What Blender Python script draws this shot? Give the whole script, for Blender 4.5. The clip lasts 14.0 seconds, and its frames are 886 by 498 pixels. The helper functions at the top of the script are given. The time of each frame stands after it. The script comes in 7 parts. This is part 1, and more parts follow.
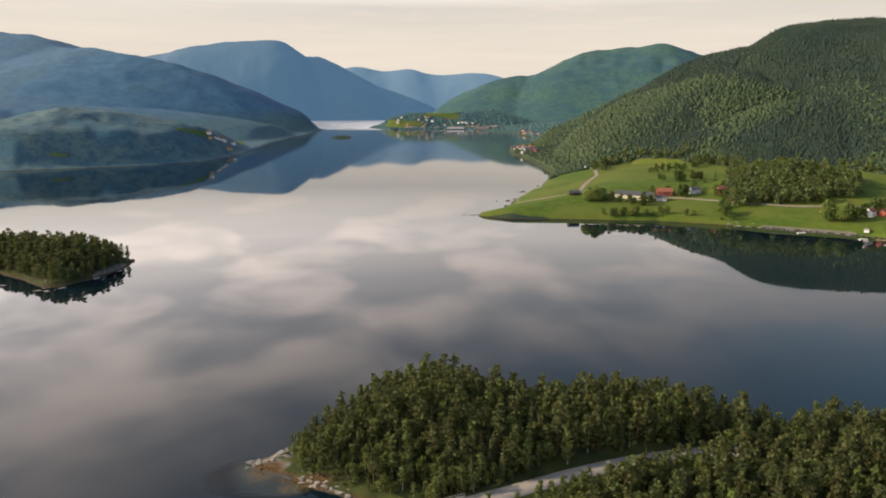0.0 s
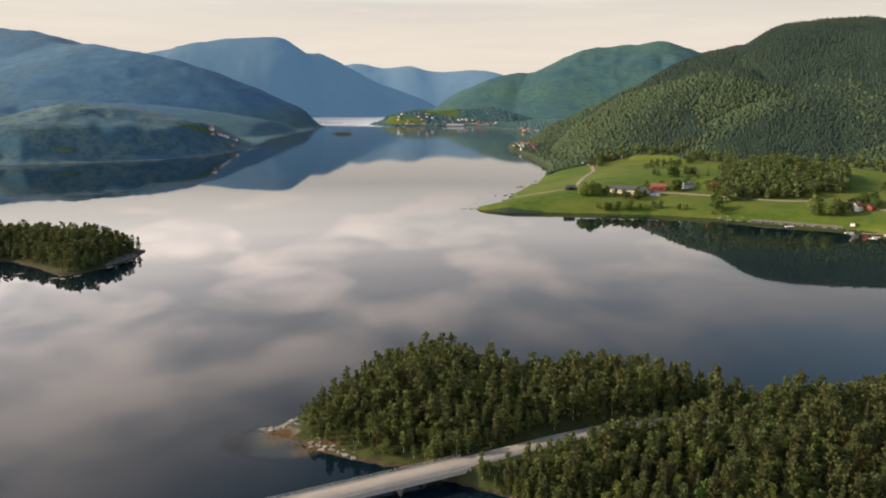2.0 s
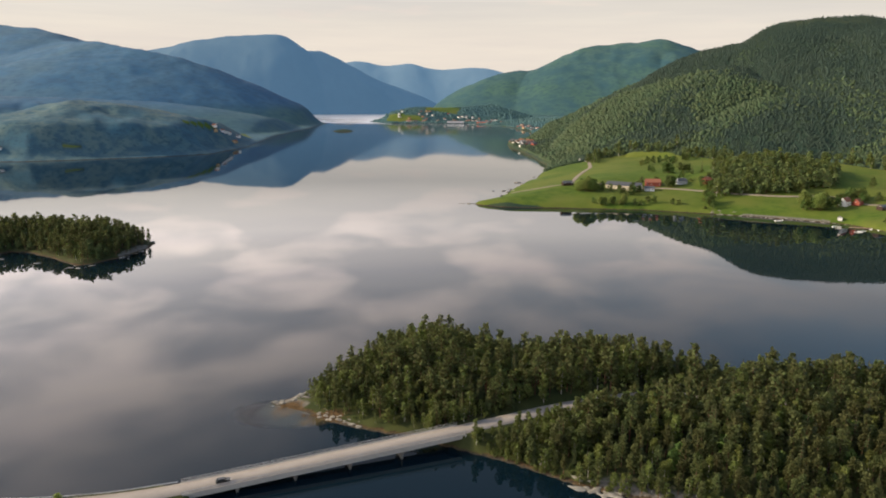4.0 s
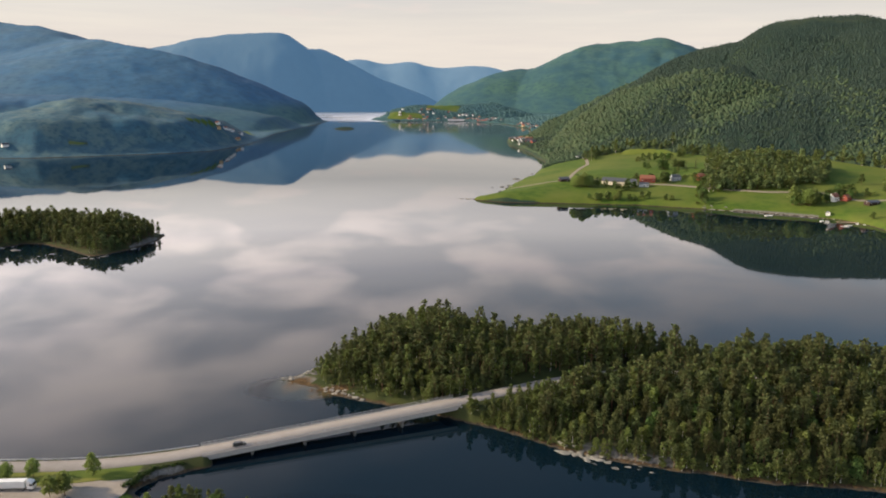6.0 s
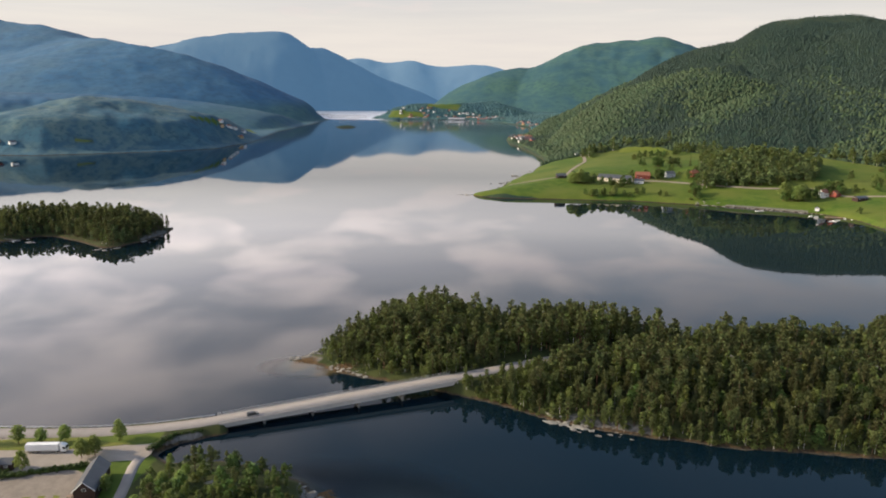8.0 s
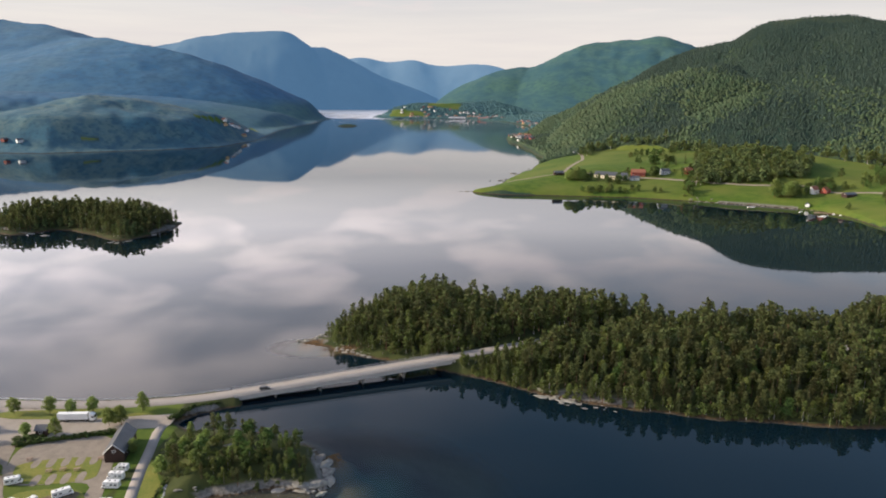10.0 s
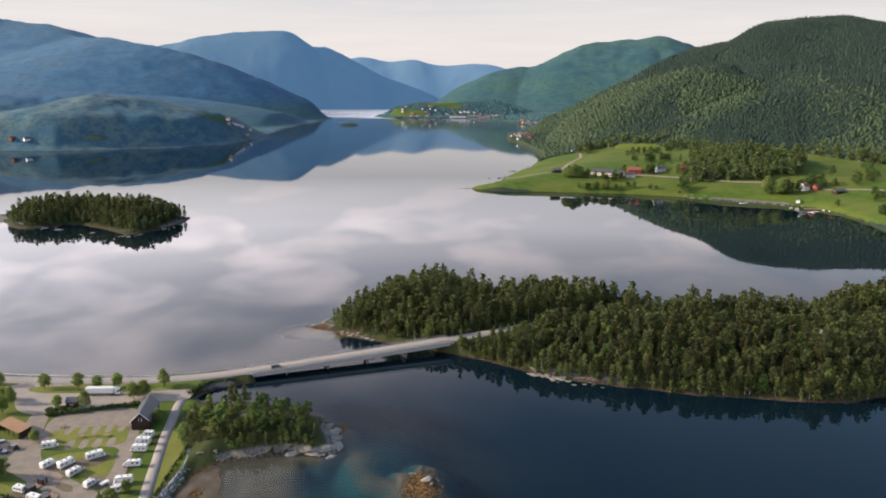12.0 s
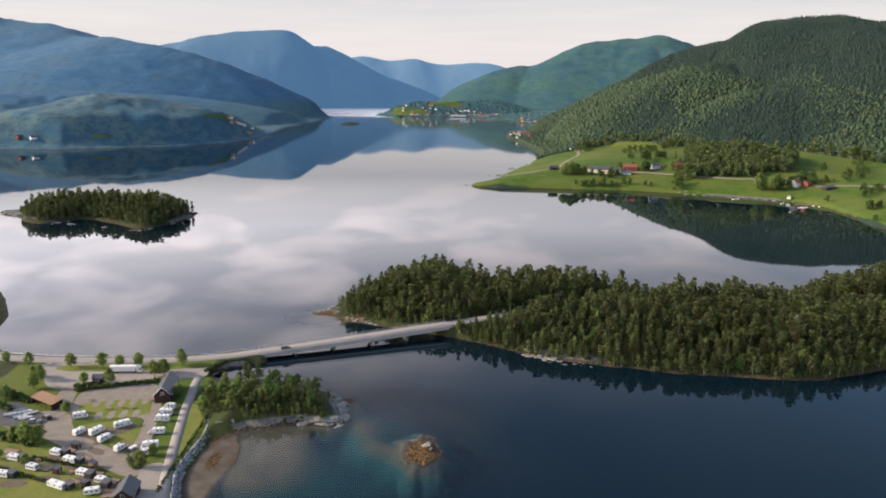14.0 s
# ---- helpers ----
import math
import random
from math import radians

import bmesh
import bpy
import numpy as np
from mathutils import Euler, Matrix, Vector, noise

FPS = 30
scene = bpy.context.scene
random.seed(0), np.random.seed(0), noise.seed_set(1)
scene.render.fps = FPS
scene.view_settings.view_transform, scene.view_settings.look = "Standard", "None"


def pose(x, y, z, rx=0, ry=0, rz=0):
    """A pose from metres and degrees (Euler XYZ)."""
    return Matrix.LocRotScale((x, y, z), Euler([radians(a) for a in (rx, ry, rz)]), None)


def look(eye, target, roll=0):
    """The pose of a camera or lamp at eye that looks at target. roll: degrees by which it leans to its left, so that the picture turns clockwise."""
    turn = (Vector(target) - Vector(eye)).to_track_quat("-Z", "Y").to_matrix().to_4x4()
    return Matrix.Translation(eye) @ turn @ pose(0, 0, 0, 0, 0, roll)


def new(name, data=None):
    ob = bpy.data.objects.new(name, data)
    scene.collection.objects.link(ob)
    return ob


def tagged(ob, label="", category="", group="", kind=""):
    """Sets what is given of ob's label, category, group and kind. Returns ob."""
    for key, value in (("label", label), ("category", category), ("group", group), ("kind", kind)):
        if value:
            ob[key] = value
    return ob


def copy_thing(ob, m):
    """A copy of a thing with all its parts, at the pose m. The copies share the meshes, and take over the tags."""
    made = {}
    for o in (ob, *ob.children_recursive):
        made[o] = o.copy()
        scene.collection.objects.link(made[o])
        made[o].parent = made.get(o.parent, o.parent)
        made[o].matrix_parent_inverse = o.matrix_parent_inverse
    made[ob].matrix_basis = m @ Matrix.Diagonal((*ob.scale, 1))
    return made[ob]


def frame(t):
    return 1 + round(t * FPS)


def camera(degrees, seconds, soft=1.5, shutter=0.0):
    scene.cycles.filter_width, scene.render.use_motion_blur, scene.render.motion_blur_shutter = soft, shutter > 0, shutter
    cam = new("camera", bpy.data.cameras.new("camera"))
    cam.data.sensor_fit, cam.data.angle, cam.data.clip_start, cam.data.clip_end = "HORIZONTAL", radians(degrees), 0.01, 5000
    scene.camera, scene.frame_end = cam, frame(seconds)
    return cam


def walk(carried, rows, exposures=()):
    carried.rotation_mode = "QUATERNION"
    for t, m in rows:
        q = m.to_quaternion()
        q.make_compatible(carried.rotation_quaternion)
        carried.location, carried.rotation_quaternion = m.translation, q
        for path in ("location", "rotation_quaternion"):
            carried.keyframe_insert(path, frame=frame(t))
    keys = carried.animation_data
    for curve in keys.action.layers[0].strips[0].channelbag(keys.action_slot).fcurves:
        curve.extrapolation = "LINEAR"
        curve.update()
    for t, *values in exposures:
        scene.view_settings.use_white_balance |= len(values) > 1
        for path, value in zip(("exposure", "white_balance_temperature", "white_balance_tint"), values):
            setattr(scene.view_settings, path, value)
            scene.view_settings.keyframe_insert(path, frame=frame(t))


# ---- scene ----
cam = camera(65.4, 14.0, 1.9)
PATH = [
    (0, (-0.02, 0.19, 121.16), (9.20, 195.50, 78.82), 0.25),
    (1, (-0.09, -10.27, 121.06), (9.15, 184.90, 78.31), 0.31),
    (2, (-0.24, -20.74, 121.02), (9.00, 174.32, 77.89), 0.37),
    (3, (-0.36, -31.20, 121.01), (8.85, 163.78, 77.53), 0.41),
    (4.25, (-0.38, -44.26, 120.98), (8.77, 150.63, 77.11), 0.46),
    (5.5, (-0.24, -57.30, 120.91), (8.81, 137.53, 76.71), 0.50),
    (6.5, (-0.06, -67.73, 120.80), (8.89, 127.07, 76.40), 0.53),
    (7.5, (0.15, -78.13, 120.65), (8.99, 116.64, 76.08), 0.55),
    (8.5, (0.33, -88.53, 120.46), (9.03, 106.23, 75.77), 0.57),
    (9.5, (0.42, -98.91, 120.25), (9.00, 95.84, 75.47), 0.58),
    (10.5, (0.42, -109.27, 120.03), (8.87, 85.46, 75.19), 0.59),
    (11.5, (0.33, -119.63, 119.84), (8.65, 75.09, 74.94), 0.59),
    (12.5, (0.18, -129.97, 119.70), (8.40, 64.73, 74.72), 0.58),
    (13.25, (0.09, -137.72, 119.67), (8.25, 56.95, 74.60), 0.57),
    (14, (0.10, -145.47, 119.72), (8.21, 49.18, 74.51), 0.56),
]
# the picture cools and brightens a little on the way
walk(cam, [(t, look(eye, target, roll)) for t, eye, target, roll in PATH],
     [(0, 0.04, 7050, 9), (3.2, 0.04, 6930, 9), (8, 0.08, 6480, 9), (10.5, 0.10, 6290, 11), (14, 0.13, 6170, 12)])

# ---- world, sun ----
SUN_AZ, SUN_EL = -86.0, 23.0      # degrees from +y towards +x, degrees above the horizon
world = bpy.data.worlds.new("fjord_sky")
scene.world = world
world.use_nodes = True
wn, wl = world.node_tree.nodes, world.node_tree.links
wn.clear()


def wnode(kind, **values):
    n = wn.new(kind)
    for key, v in values.items():
        n.inputs[key].default_value = v
    return n


def wmath(op, a, b):
    n = wn.new("ShaderNodeMath")
    n.operation = op
    if op == "MULTIPLY_ADD":
        n.inputs[2].default_value = 1.0
    for i, v in enumerate((a, b)):
        if isinstance(v, (int, float)):
            n.inputs[i].default_value = v
        else:
            wl.new(v, n.inputs[i])
    return n.outputs[0]


sky = wn.new("ShaderNodeTexSky")
sky.sky_type, sky.sun_disc = "NISHITA", False
sky.sun_elevation, sky.sun_rotation = radians(SUN_EL), radians(SUN_AZ)
sky.air_density, sky.dust_density, sky.ozone_density = 1.3, 0.8, 3.0
co = wn.new("ShaderNodeTexCoord")
sep = wn.new("ShaderNodeSeparateXYZ")
wl.new(co.outputs["Generated"], sep.inputs[0])
up = wmath("ADD", wmath("MAXIMUM", sep.outputs[2], 0.0), 0.10)
comb = wn.new("ShaderNodeCombineXYZ")
wl.new(wmath("DIVIDE", sep.outputs[0], up), comb.inputs[0])
wl.new(wmath("DIVIDE", sep.outputs[1], up), comb.inputs[1])
cloud = wnode("ShaderNodeTexNoise", Scale=2.0, Detail=4.0, Roughness=0.46, Distortion=0.3)
wl.new(comb.outputs[0], cloud.inputs["Vector"])
ramp = wn.new("ShaderNodeMapRange")
ramp.interpolation_type = "SMOOTHSTEP"
wl.new(cloud.outputs[0], ramp.inputs[0])
for i, v in ((1, 0.34), (2, 0.66), (3, 0.36), (4, 0.95)):
    ramp.inputs[i].default_value = v
# towards the horizon the cloud layers close up
low = wn.new("ShaderNodeMapRange")
wl.new(sep.outputs[2], low.inputs[0])
for i, v in ((1, 0.07), (2, 0.33), (3, 0.95), (4, 0.30)):
    low.inputs[i].default_value = v
thin = wn.new("ShaderNodeMapRange")
# the cloud bank lies towards the sun; away from it and higher up the sky clears
wl.new(wmath("ADD", sep.outputs[2], wmath("MULTIPLY", sep.outputs[0], 0.24)), thin.inputs[0])
for i, v in ((1, 0.30), (2, 0.50), (3, 1.0), (4, 0.10)):
    thin.inputs[i].default_value = v
cover = wmath("MULTIPLY", wmath("MAXIMUM", ramp.outputs[0], low.outputs[0]), thin.outputs[0])
tone = wn.new("ShaderNodeMix")
tone.data_type = "RGBA"
streak = wnode("ShaderNodeTexNoise", Scale=2.2, Detail=5.0, Roughness=0.6)
flat = wn.new("ShaderNodeVectorMath")
flat.operation = "MULTIPLY"
flat.inputs[1].default_value = (1.0, 1.0, 14.0)
wl.new(co.outputs["Generated"], flat.inputs[0])
wl.new(flat.outputs[0], streak.inputs["Vector"])
wl.new(wmath("MULTIPLY", wmath("ADD", streak.outputs[0], -0.22), 1.8), tone.inputs["Factor"])
CLOUD = 5.45
tone.inputs["A"].default_value = (0.86 * CLOUD, 0.79 * CLOUD, 0.77 * CLOUD, 1)
tone.inputs["B"].default_value = (1.07 * CLOUD, 0.97 * CLOUD, 0.88 * CLOUD, 1)
lift = wn.new("ShaderNodeMapRange")
wl.new(sep.outputs[2], lift.inputs[0])
for i, v in ((1, 0.122), (2, 0.19), (3, 1.0), (4, 2.5)):
    lift.inputs[i].default_value = v
bright = wn.new("ShaderNodeVectorMath")
bright.operation = "SCALE"
# the high cloud is cooler than the bank over the horizon
cool = wn.new("ShaderNodeMapRange")
wl.new(sep.outputs[2], cool.inputs[0])
for i, v in ((1, 0.10), (2, 0.24), (3, 0.0), (4, 1.0)):
    cool.inputs[i].default_value = v
tint = wn.new("ShaderNodeMix")
tint.data_type = "RGBA"
tint.inputs["A"].default_value, tint.inputs["B"].default_value = (1, 1, 1, 1), (1.01, 0.98, 1.02, 1)
wl.new(cool.outputs[0], tint.inputs["Factor"])
tinted = wn.new("ShaderNodeVectorMath")
tinted.operation = "MULTIPLY"
wl.new(tone.outputs["Result"], tinted.inputs[0])
wl.new(tint.outputs["Result"], tinted.inputs[1])
wl.new(tinted.outputs[0], bright.inputs[0])
# brighter towards the sun, greyer overhead
grey = wn.new("ShaderNodeMapRange")
wl.new(sep.outputs[2], grey.inputs[0])
for i, v in ((1, 0.24), (2, 0.44), (3, 1.0), (4, 0.80)):
    grey.inputs[i].default_value = v
wl.new(wmath("MULTIPLY", wmath("MULTIPLY", lift.outputs[0], grey.outputs[0]), wmath("MULTIPLY_ADD", wmath("MULTIPLY", sep.outputs[0], cool.outputs[0]), -1.10)), bright.inputs["Scale"])
both = wn.new("ShaderNodeMix")
both.data_type = "RGBA"
wl.new(cover, both.inputs["Factor"])
wl.new(sky.outputs[0], both.inputs["A"])
wl.new(bright.outputs[0], both.inputs["B"])
back = wn.new("ShaderNodeBackground")
back.inputs["Strength"].default_value = 0.15
wl.new(both.outputs["Result"], back.inputs["Color"])
wl.new(back.outputs[0], wn.new("ShaderNodeOutputWorld").inputs[0])

sun = new("sun", bpy.data.lights.new("sun", "SUN"))
sun.data.energy, sun.data.angle, sun.data.color = 5.4, radians(0.6), (1.0, 0.82, 0.58)
_a, _e = radians(SUN_AZ), radians(SUN_EL)
_dir = Vector((math.sin(_a) * math.cos(_e), math.cos(_a) * math.cos(_e), math.sin(_e)))
sun.matrix_world = look(_dir * 500, (0, 0, 0))


# ---- small helpers ----
def mesh_of(name, verts, faces, smooth=False):
    me = bpy.data.meshes.new(name)
    me.from_pydata(verts, [], faces)
    if smooth:
        me.polygons.foreach_set("use_smooth", [True] * len(me.polygons))
    me.update()
    return me


def tri_mesh(name, v, f, smooth=False):
    """A mesh from numpy arrays of corners (n, 3) and triangles (m, 3)."""
    me = bpy.data.meshes.new(name)
    v, f = np.asarray(v, np.float32), np.asarray(f, np.int32)
    me.vertices.add(len(v))
    me.vertices.foreach_set("co", v.ravel())
    me.loops.add(f.size)
    me.loops.foreach_set("vertex_index", f.ravel())
    me.polygons.add(len(f))
    me.polygons.foreach_set("loop_start", np.arange(len(f), dtype=np.int32) * f.shape[1])
    me.polygons.foreach_set("loop_total", np.full(len(f), f.shape[1], np.int32))
    if smooth:
        me.polygons.foreach_set("use_smooth", np.ones(len(f), bool))
    me.update(calc_edges=True)
    me.validate()
    return me


def put(name, me, material, parent=None, label=""):
    ob = new(name, me)
    if material and not me.materials:
        me.materials.append(material)
    if parent:
        ob.parent = parent
    if label:
        ob["label"] = label
    return ob


def part(name, bm, material, parent, label="", smooth=False):
    me = bpy.data.meshes.new(name)
    bm.to_mesh(me)
    bm.free()
    if smooth:
        me.polygons.foreach_set("use_smooth", [True] * len(me.polygons))
    return put(name, me, material, parent, label)


def empty(name, m, label, category, group="", kind=""):
    ob = new(name)
    ob.empty_display_size = 0.5
    ob.matrix_world = m
    return tagged(ob, label, category, group, kind)


def box(bm, x0, x1, y0, y1, z0, z1, bevel=0.0, m=None):
    r = bmesh.ops.create_cube(bm, size=1)
    vs = r["verts"]
    mt = Matrix.Translation(((x0 + x1) / 2, (y0 + y1) / 2, (z0 + z1) / 2)) @ Matrix.Diagonal((x1 - x0, y1 - y0, z1 - z0, 1))
    bmesh.ops.transform(bm, matrix=(m @ mt) if m else mt, verts=vs)
    if bevel:
        es = list({e for v in vs for e in v.link_edges})
        bmesh.ops.bevel(bm, geom=es, offset=bevel, segments=2, affect="EDGES")
    return bm


def rod(bm, a, b, r0, r1=None, sides=8):
    a, b = Vector(a), Vector(b)
    d = b - a
    m = Matrix.Translation((a + b) / 2) @ d.to_track_quat("Z", "Y").to_matrix().to_4x4()
    bmesh.ops.create_cone(bm, cap_ends=True, segments=sides, radius1=r0, radius2=r0 if r1 is None else r1, depth=d.length, matrix=m)
    return bm


def prism(bm, outline, z0, z1):
    """An upright solid on a plan outline."""
    lo = [bm.verts.new((x, y, z0)) for x, y in outline]
    hi = [bm.verts.new((x, y, z1)) for x, y in outline]
    n = len(outline)
    bm.faces.new(hi)
    bm.faces.new(lo[::-1])
    for i in range(n):
        bm.faces.new((lo[i], lo[(i + 1) % n], hi[(i + 1) % n], hi[i]))
    bmesh.ops.recalc_face_normals(bm, faces=bm.faces)
    return bm


# ---- noise in the plan ----
def hash2(ix, iy, seed):
    n = (ix.astype(np.int64) * 374761393 + iy.astype(np.int64) * 668265263 + seed * 974634777) & 0x7FFFFFFF
    n = ((n ^ (n >> 13)) * 1274126177) & 0x7FFFFFFF
    return ((n ^ (n >> 16)) & 0xFFFF) / 65535.0


def vnoise(x, y, seed=0):
    ix, iy = np.floor(x), np.floor(y)
    fx, fy = x - ix, y - iy
    fx, fy = fx * fx * (3 - 2 * fx), fy * fy * (3 - 2 * fy)
    a, b = hash2(ix, iy, seed), hash2(ix + 1, iy, seed)
    c, d = hash2(ix, iy + 1, seed), hash2(ix + 1, iy + 1, seed)
    return (a + (b - a) * fx) * (1 - fy) + (c + (d - c) * fx) * fy


def fbm(x, y, size, octaves=4, seed=0):
    """Fractal noise from -1 to 1 whose largest waves are size metres."""
    total, amp, s, norm = 0.0, 1.0, 1.0 / size, 0.0
    for k in range(octaves):
        total = total + amp * (2 * vnoise(x * s + 17.3 * k, y * s - 9.1 * k, seed + k) - 1)
        norm += amp
        amp *= 0.5
        s *= 2.03
    return total / norm


def smooth01(a, b, v):
    q = np.clip((v - a) / (b - a), 0, 1)
    return q * q * (3 - 2 * q)


def inside_distance(x, y, poly):
    """Signed distance to a plan outline, positive inside."""
    best = np.full(x.shape, 1e18)
    odd = np.zeros(x.shape, bool)
    n = len(poly)
    for i in range(n):
        (ax, ay), (bx, by) = poly[i], poly[(i + 1) % n]
        dx, dy = bx - ax, by - ay
        k = np.clip(((x - ax) * dx + (y - ay) * dy) / (dx * dx + dy * dy), 0, 1)
        best = np.minimum(best, (x - ax - k * dx) ** 2 + (y - ay - k * dy) ** 2)
        if dy:
            odd ^= ((ay > y) != (by > y)) & (x < dx * (y - ay) / dy + ax)
    return np.where(odd, 1, -1) * np.sqrt(best)


# ---- the lie of the land ----
BASE = (0.0, -145.0)
CAMP = [(-1500, 300), (-600, 300), (-330, 290), (-262, 280), (-232, 240), (-215, 212), (-209, 192), (-200, 170), (-189, 161), (-174, 156),
        (-160, 153), (-135, 151), (-110, 151), (-93, 154), (-77, 156), (-69, 155), (-66, 147), (-79, 140), (-86, 132), (-80, 127), (-60, 127),
        (-45, 121), (-33, 113), (-27, 100), (-24, 89), (-31, 84), (-44, 86), (-52, 85), (-59, 83), (-63, 78), (-59, 71), (-58, 61), (-61, 51), (-62, 42),
        (-64, -50), (-90, -300), (-200, -700), (-1500, -700)]
WOODS = [(-57, 217), (-50, 221), (-41, 230), (-29, 249), (-20, 264), (-4, 276), (14, 278), (30, 268), (52, 260), (80, 262), (108, 250), (122, 236),
         (132, 229), (146, 234), (164, 230), (184, 234), (206, 222), (222, 230), (246, 252), (290, 262), (400, 280), (700, 260), (1500, 220),
         (1500, 120), (600, 140), (330, 160), (260, 150), (209, 133), (187, 125), (172, 121), (149, 124), (126, 128), (103, 133), (87, 138), (68, 145),
         (51, 153), (44, 158), (32, 168), (17, 177), (9, 181), (2, 187), (-10, 189), (-20, 194), (-34, 202), (-47, 211)]
ISLAND = [(-402, 530), (-392, 516), (-365, 497), (-352, 478), (-333, 466), (-318, 474), (-308, 490), (-290, 484), (-262, 464), (-238, 444), (-228, 449), (-216, 470), (-207, 498), (-210, 524), (-235, 545),
          (-290, 560), (-340, 562), (-375, 545)]
FARM = [(69, 726), (103, 706), (172, 698), (253, 686), (315, 664), (371, 634), (421, 603), (437, 565), (432, 509), (421, 465), (424, 447),
        (450, 420), (560, 380), (800, 350), (1500, 330), (6000, 330), (6000, 4380), (300, 4350), (0, 3700), (-120, 3300), (-185, 3020),
        (-83, 2850), (160, 2880), (235, 2890), (298, 2790), (365, 2650), (395, 2300), (375, 2150), (330, 1900), (240, 1700), (232, 1560),
        (243, 1375), (236, 1150), (202, 1025), (168, 930), (136, 854), (102, 765)]
WEST = [(-6000, 1100), (-1200, 1150), (-784, 1200), (-677, 1195), (-591, 1239), (-498, 1287), (-406, 1368), (-372, 1545), (-393, 1950),
        (-360, 2429), (-340, 2850), (-560, 3350), (-640, 3800), (-560, 4230), (-250, 4300), (300, 4340), (600, 4330), (600, 6500), (-6000, 6500)]
SPIT = [(-262, 2238), (-225, 2225), (-185, 2245), (-190, 2290), (-240, 2300)]
ISLET = [(-5, 65), (-3, 74), (3, 78), (8, 74), (9, 63), (5, 55), (0, 56)]
BEHIND = [(-3000, -700), (-200, -700), (300, -900), (3000, -600), (3000, -4000), (-3000, -4000)]


def crest(rows):
    """Ridge points (x, y, height, half width) from rows of bearing, distance, rise above the eye's level, half width."""
    out = []
    for az, d, rise, w in rows:
        a = radians(az)
        out.append((BASE[0] + d * math.sin(a), BASE[1] + d * math.cos(a), 119.7 + d * rise, w))
    return out


def eased(rows, n=4):
    """The same ridge line with n smooth steps between its points."""
    p = np.array(rows, float)
    out = []
    for i in range(len(p) - 1):
        a, b, c, d = p[max(i - 1, 0)], p[i], p[i + 1], p[min(i + 2, len(p) - 1)]
        for t in np.arange(n) / n:
            out.append(tuple(0.5 * (2 * b + (c - a) * t + (2 * a - 5 * b + 4 * c - d) * t * t + (3 * b - a - 3 * c + d) * t ** 3)))
    return out + [tuple(p[-1])]


RIDGES = {
    "east_hill": (crest([(21.2, 1850, .058, 520), (24.3, 1800, .072, 580), (25.7, 1790, .090, 600), (27.9, 1790, .093, 620), (30.3, 1830, .094, 650),
                         (31.4, 1830, .092, 670), (33.7, 1850, .082, 720), (37, 1950, .080, 820), (48, 2200, .08, 1000)]), 0.95),
    "east_spur": (crest([(8.6, 1950, -.056, 90), (10.2, 1940, -.040, 130), (12.1, 1930, -.027, 190), (14.7, 1920, -.004, 290), (16.8, 1910, .011, 380),
                         (18, 1900, .025, 430), (19.6, 1890, .029, 480), (21.6, 1880, .046, 540)]), 1.0),
    "north_east": (crest([(3.1, 4000, -.027, 200), (4.4, 4060, -.017, 320), (5.8, 4120, .005, 480), (7.3, 4180, .030, 600), (9.7, 4250, .036, 690),
                          (11.9, 4300, .047, 750), (12.8, 4300, .058, 800), (14.5, 4350, .066, 850), (17.4, 4400, .073, 900), (19.3, 4400, .074, 900),
                          (21, 4400, .062, 900), (26, 4400, .05, 900)]), 1.15),
    "west_ridge": (crest([(-38, 4650, .085, 1300), (-30, 4550, .079, 1300), (-27.3, 4350, .074, 1250), (-25.9, 4200, .071, 1200), (-24.7, 3900, .058, 1100),
                          (-22.4, 3500, .060, 1000), (-20.5, 3300, .055, 850), (-19, 3200, .050, 720), (-16.7, 3120, .040, 620), (-14.7, 3060, .023, 500),
                          (-12.6, 3010, .004, 380), (-11.4, 2980, -.015, 300), (-10.1, 2950, -.028, 220), (-9, 2930, -.037, 160), (-8.2, 2910, -.040, 120)]), 1.1),
    "west_knoll": (crest([(-27.5, 1750, -.055, 130), (-25.4, 1750, -.025, 220), (-24.4, 1760, -.013, 360), (-23.1, 1780, -.010, 400), (-21.2, 1800, -.013, 400),
                          (-19.3, 1800, -.023, 360), (-17, 1800, -.041, 260), (-14.1, 1780, -.056, 160)]), 1.1),
    "west_foot": (crest([(-34, 2500, -.002, 520), (-30, 2500, -.004, 500), (-22, 2500, -.008, 480), (-17, 2500, -.014, 420), (-13.5, 2500, -.026, 300), (-11, 2480, -.036, 190),
                         (-9.5, 2460, -.042, 110)]), 1.0),
    "promontory": (crest([(-3.0, 3130, -.036, 40), (-2.0, 3180, -.029, 110), (-0.6, 3230, -.021, 170), (0.8, 3270, -.0175, 200), (2.6, 3320, -.0175, 220), (4.6, 3400, -.016, 240),
                         (6.5, 3450, -.012, 260)]), 1.0),
    "behind": ([(-2500, -1800, 200, 900), (0, -2000, 150, 900), (2500, -1700, 250, 900)], 1.0),
    "west_shore": ([(-900, 420, 22, 150), (-450, 380, 14, 90), (-262, 262, 7, 26), (-222, 222, 5, 20)], 1.0),
}


RIDGES = {name: (eased(pts), power) for name, (pts, power) in RIDGES.items()}

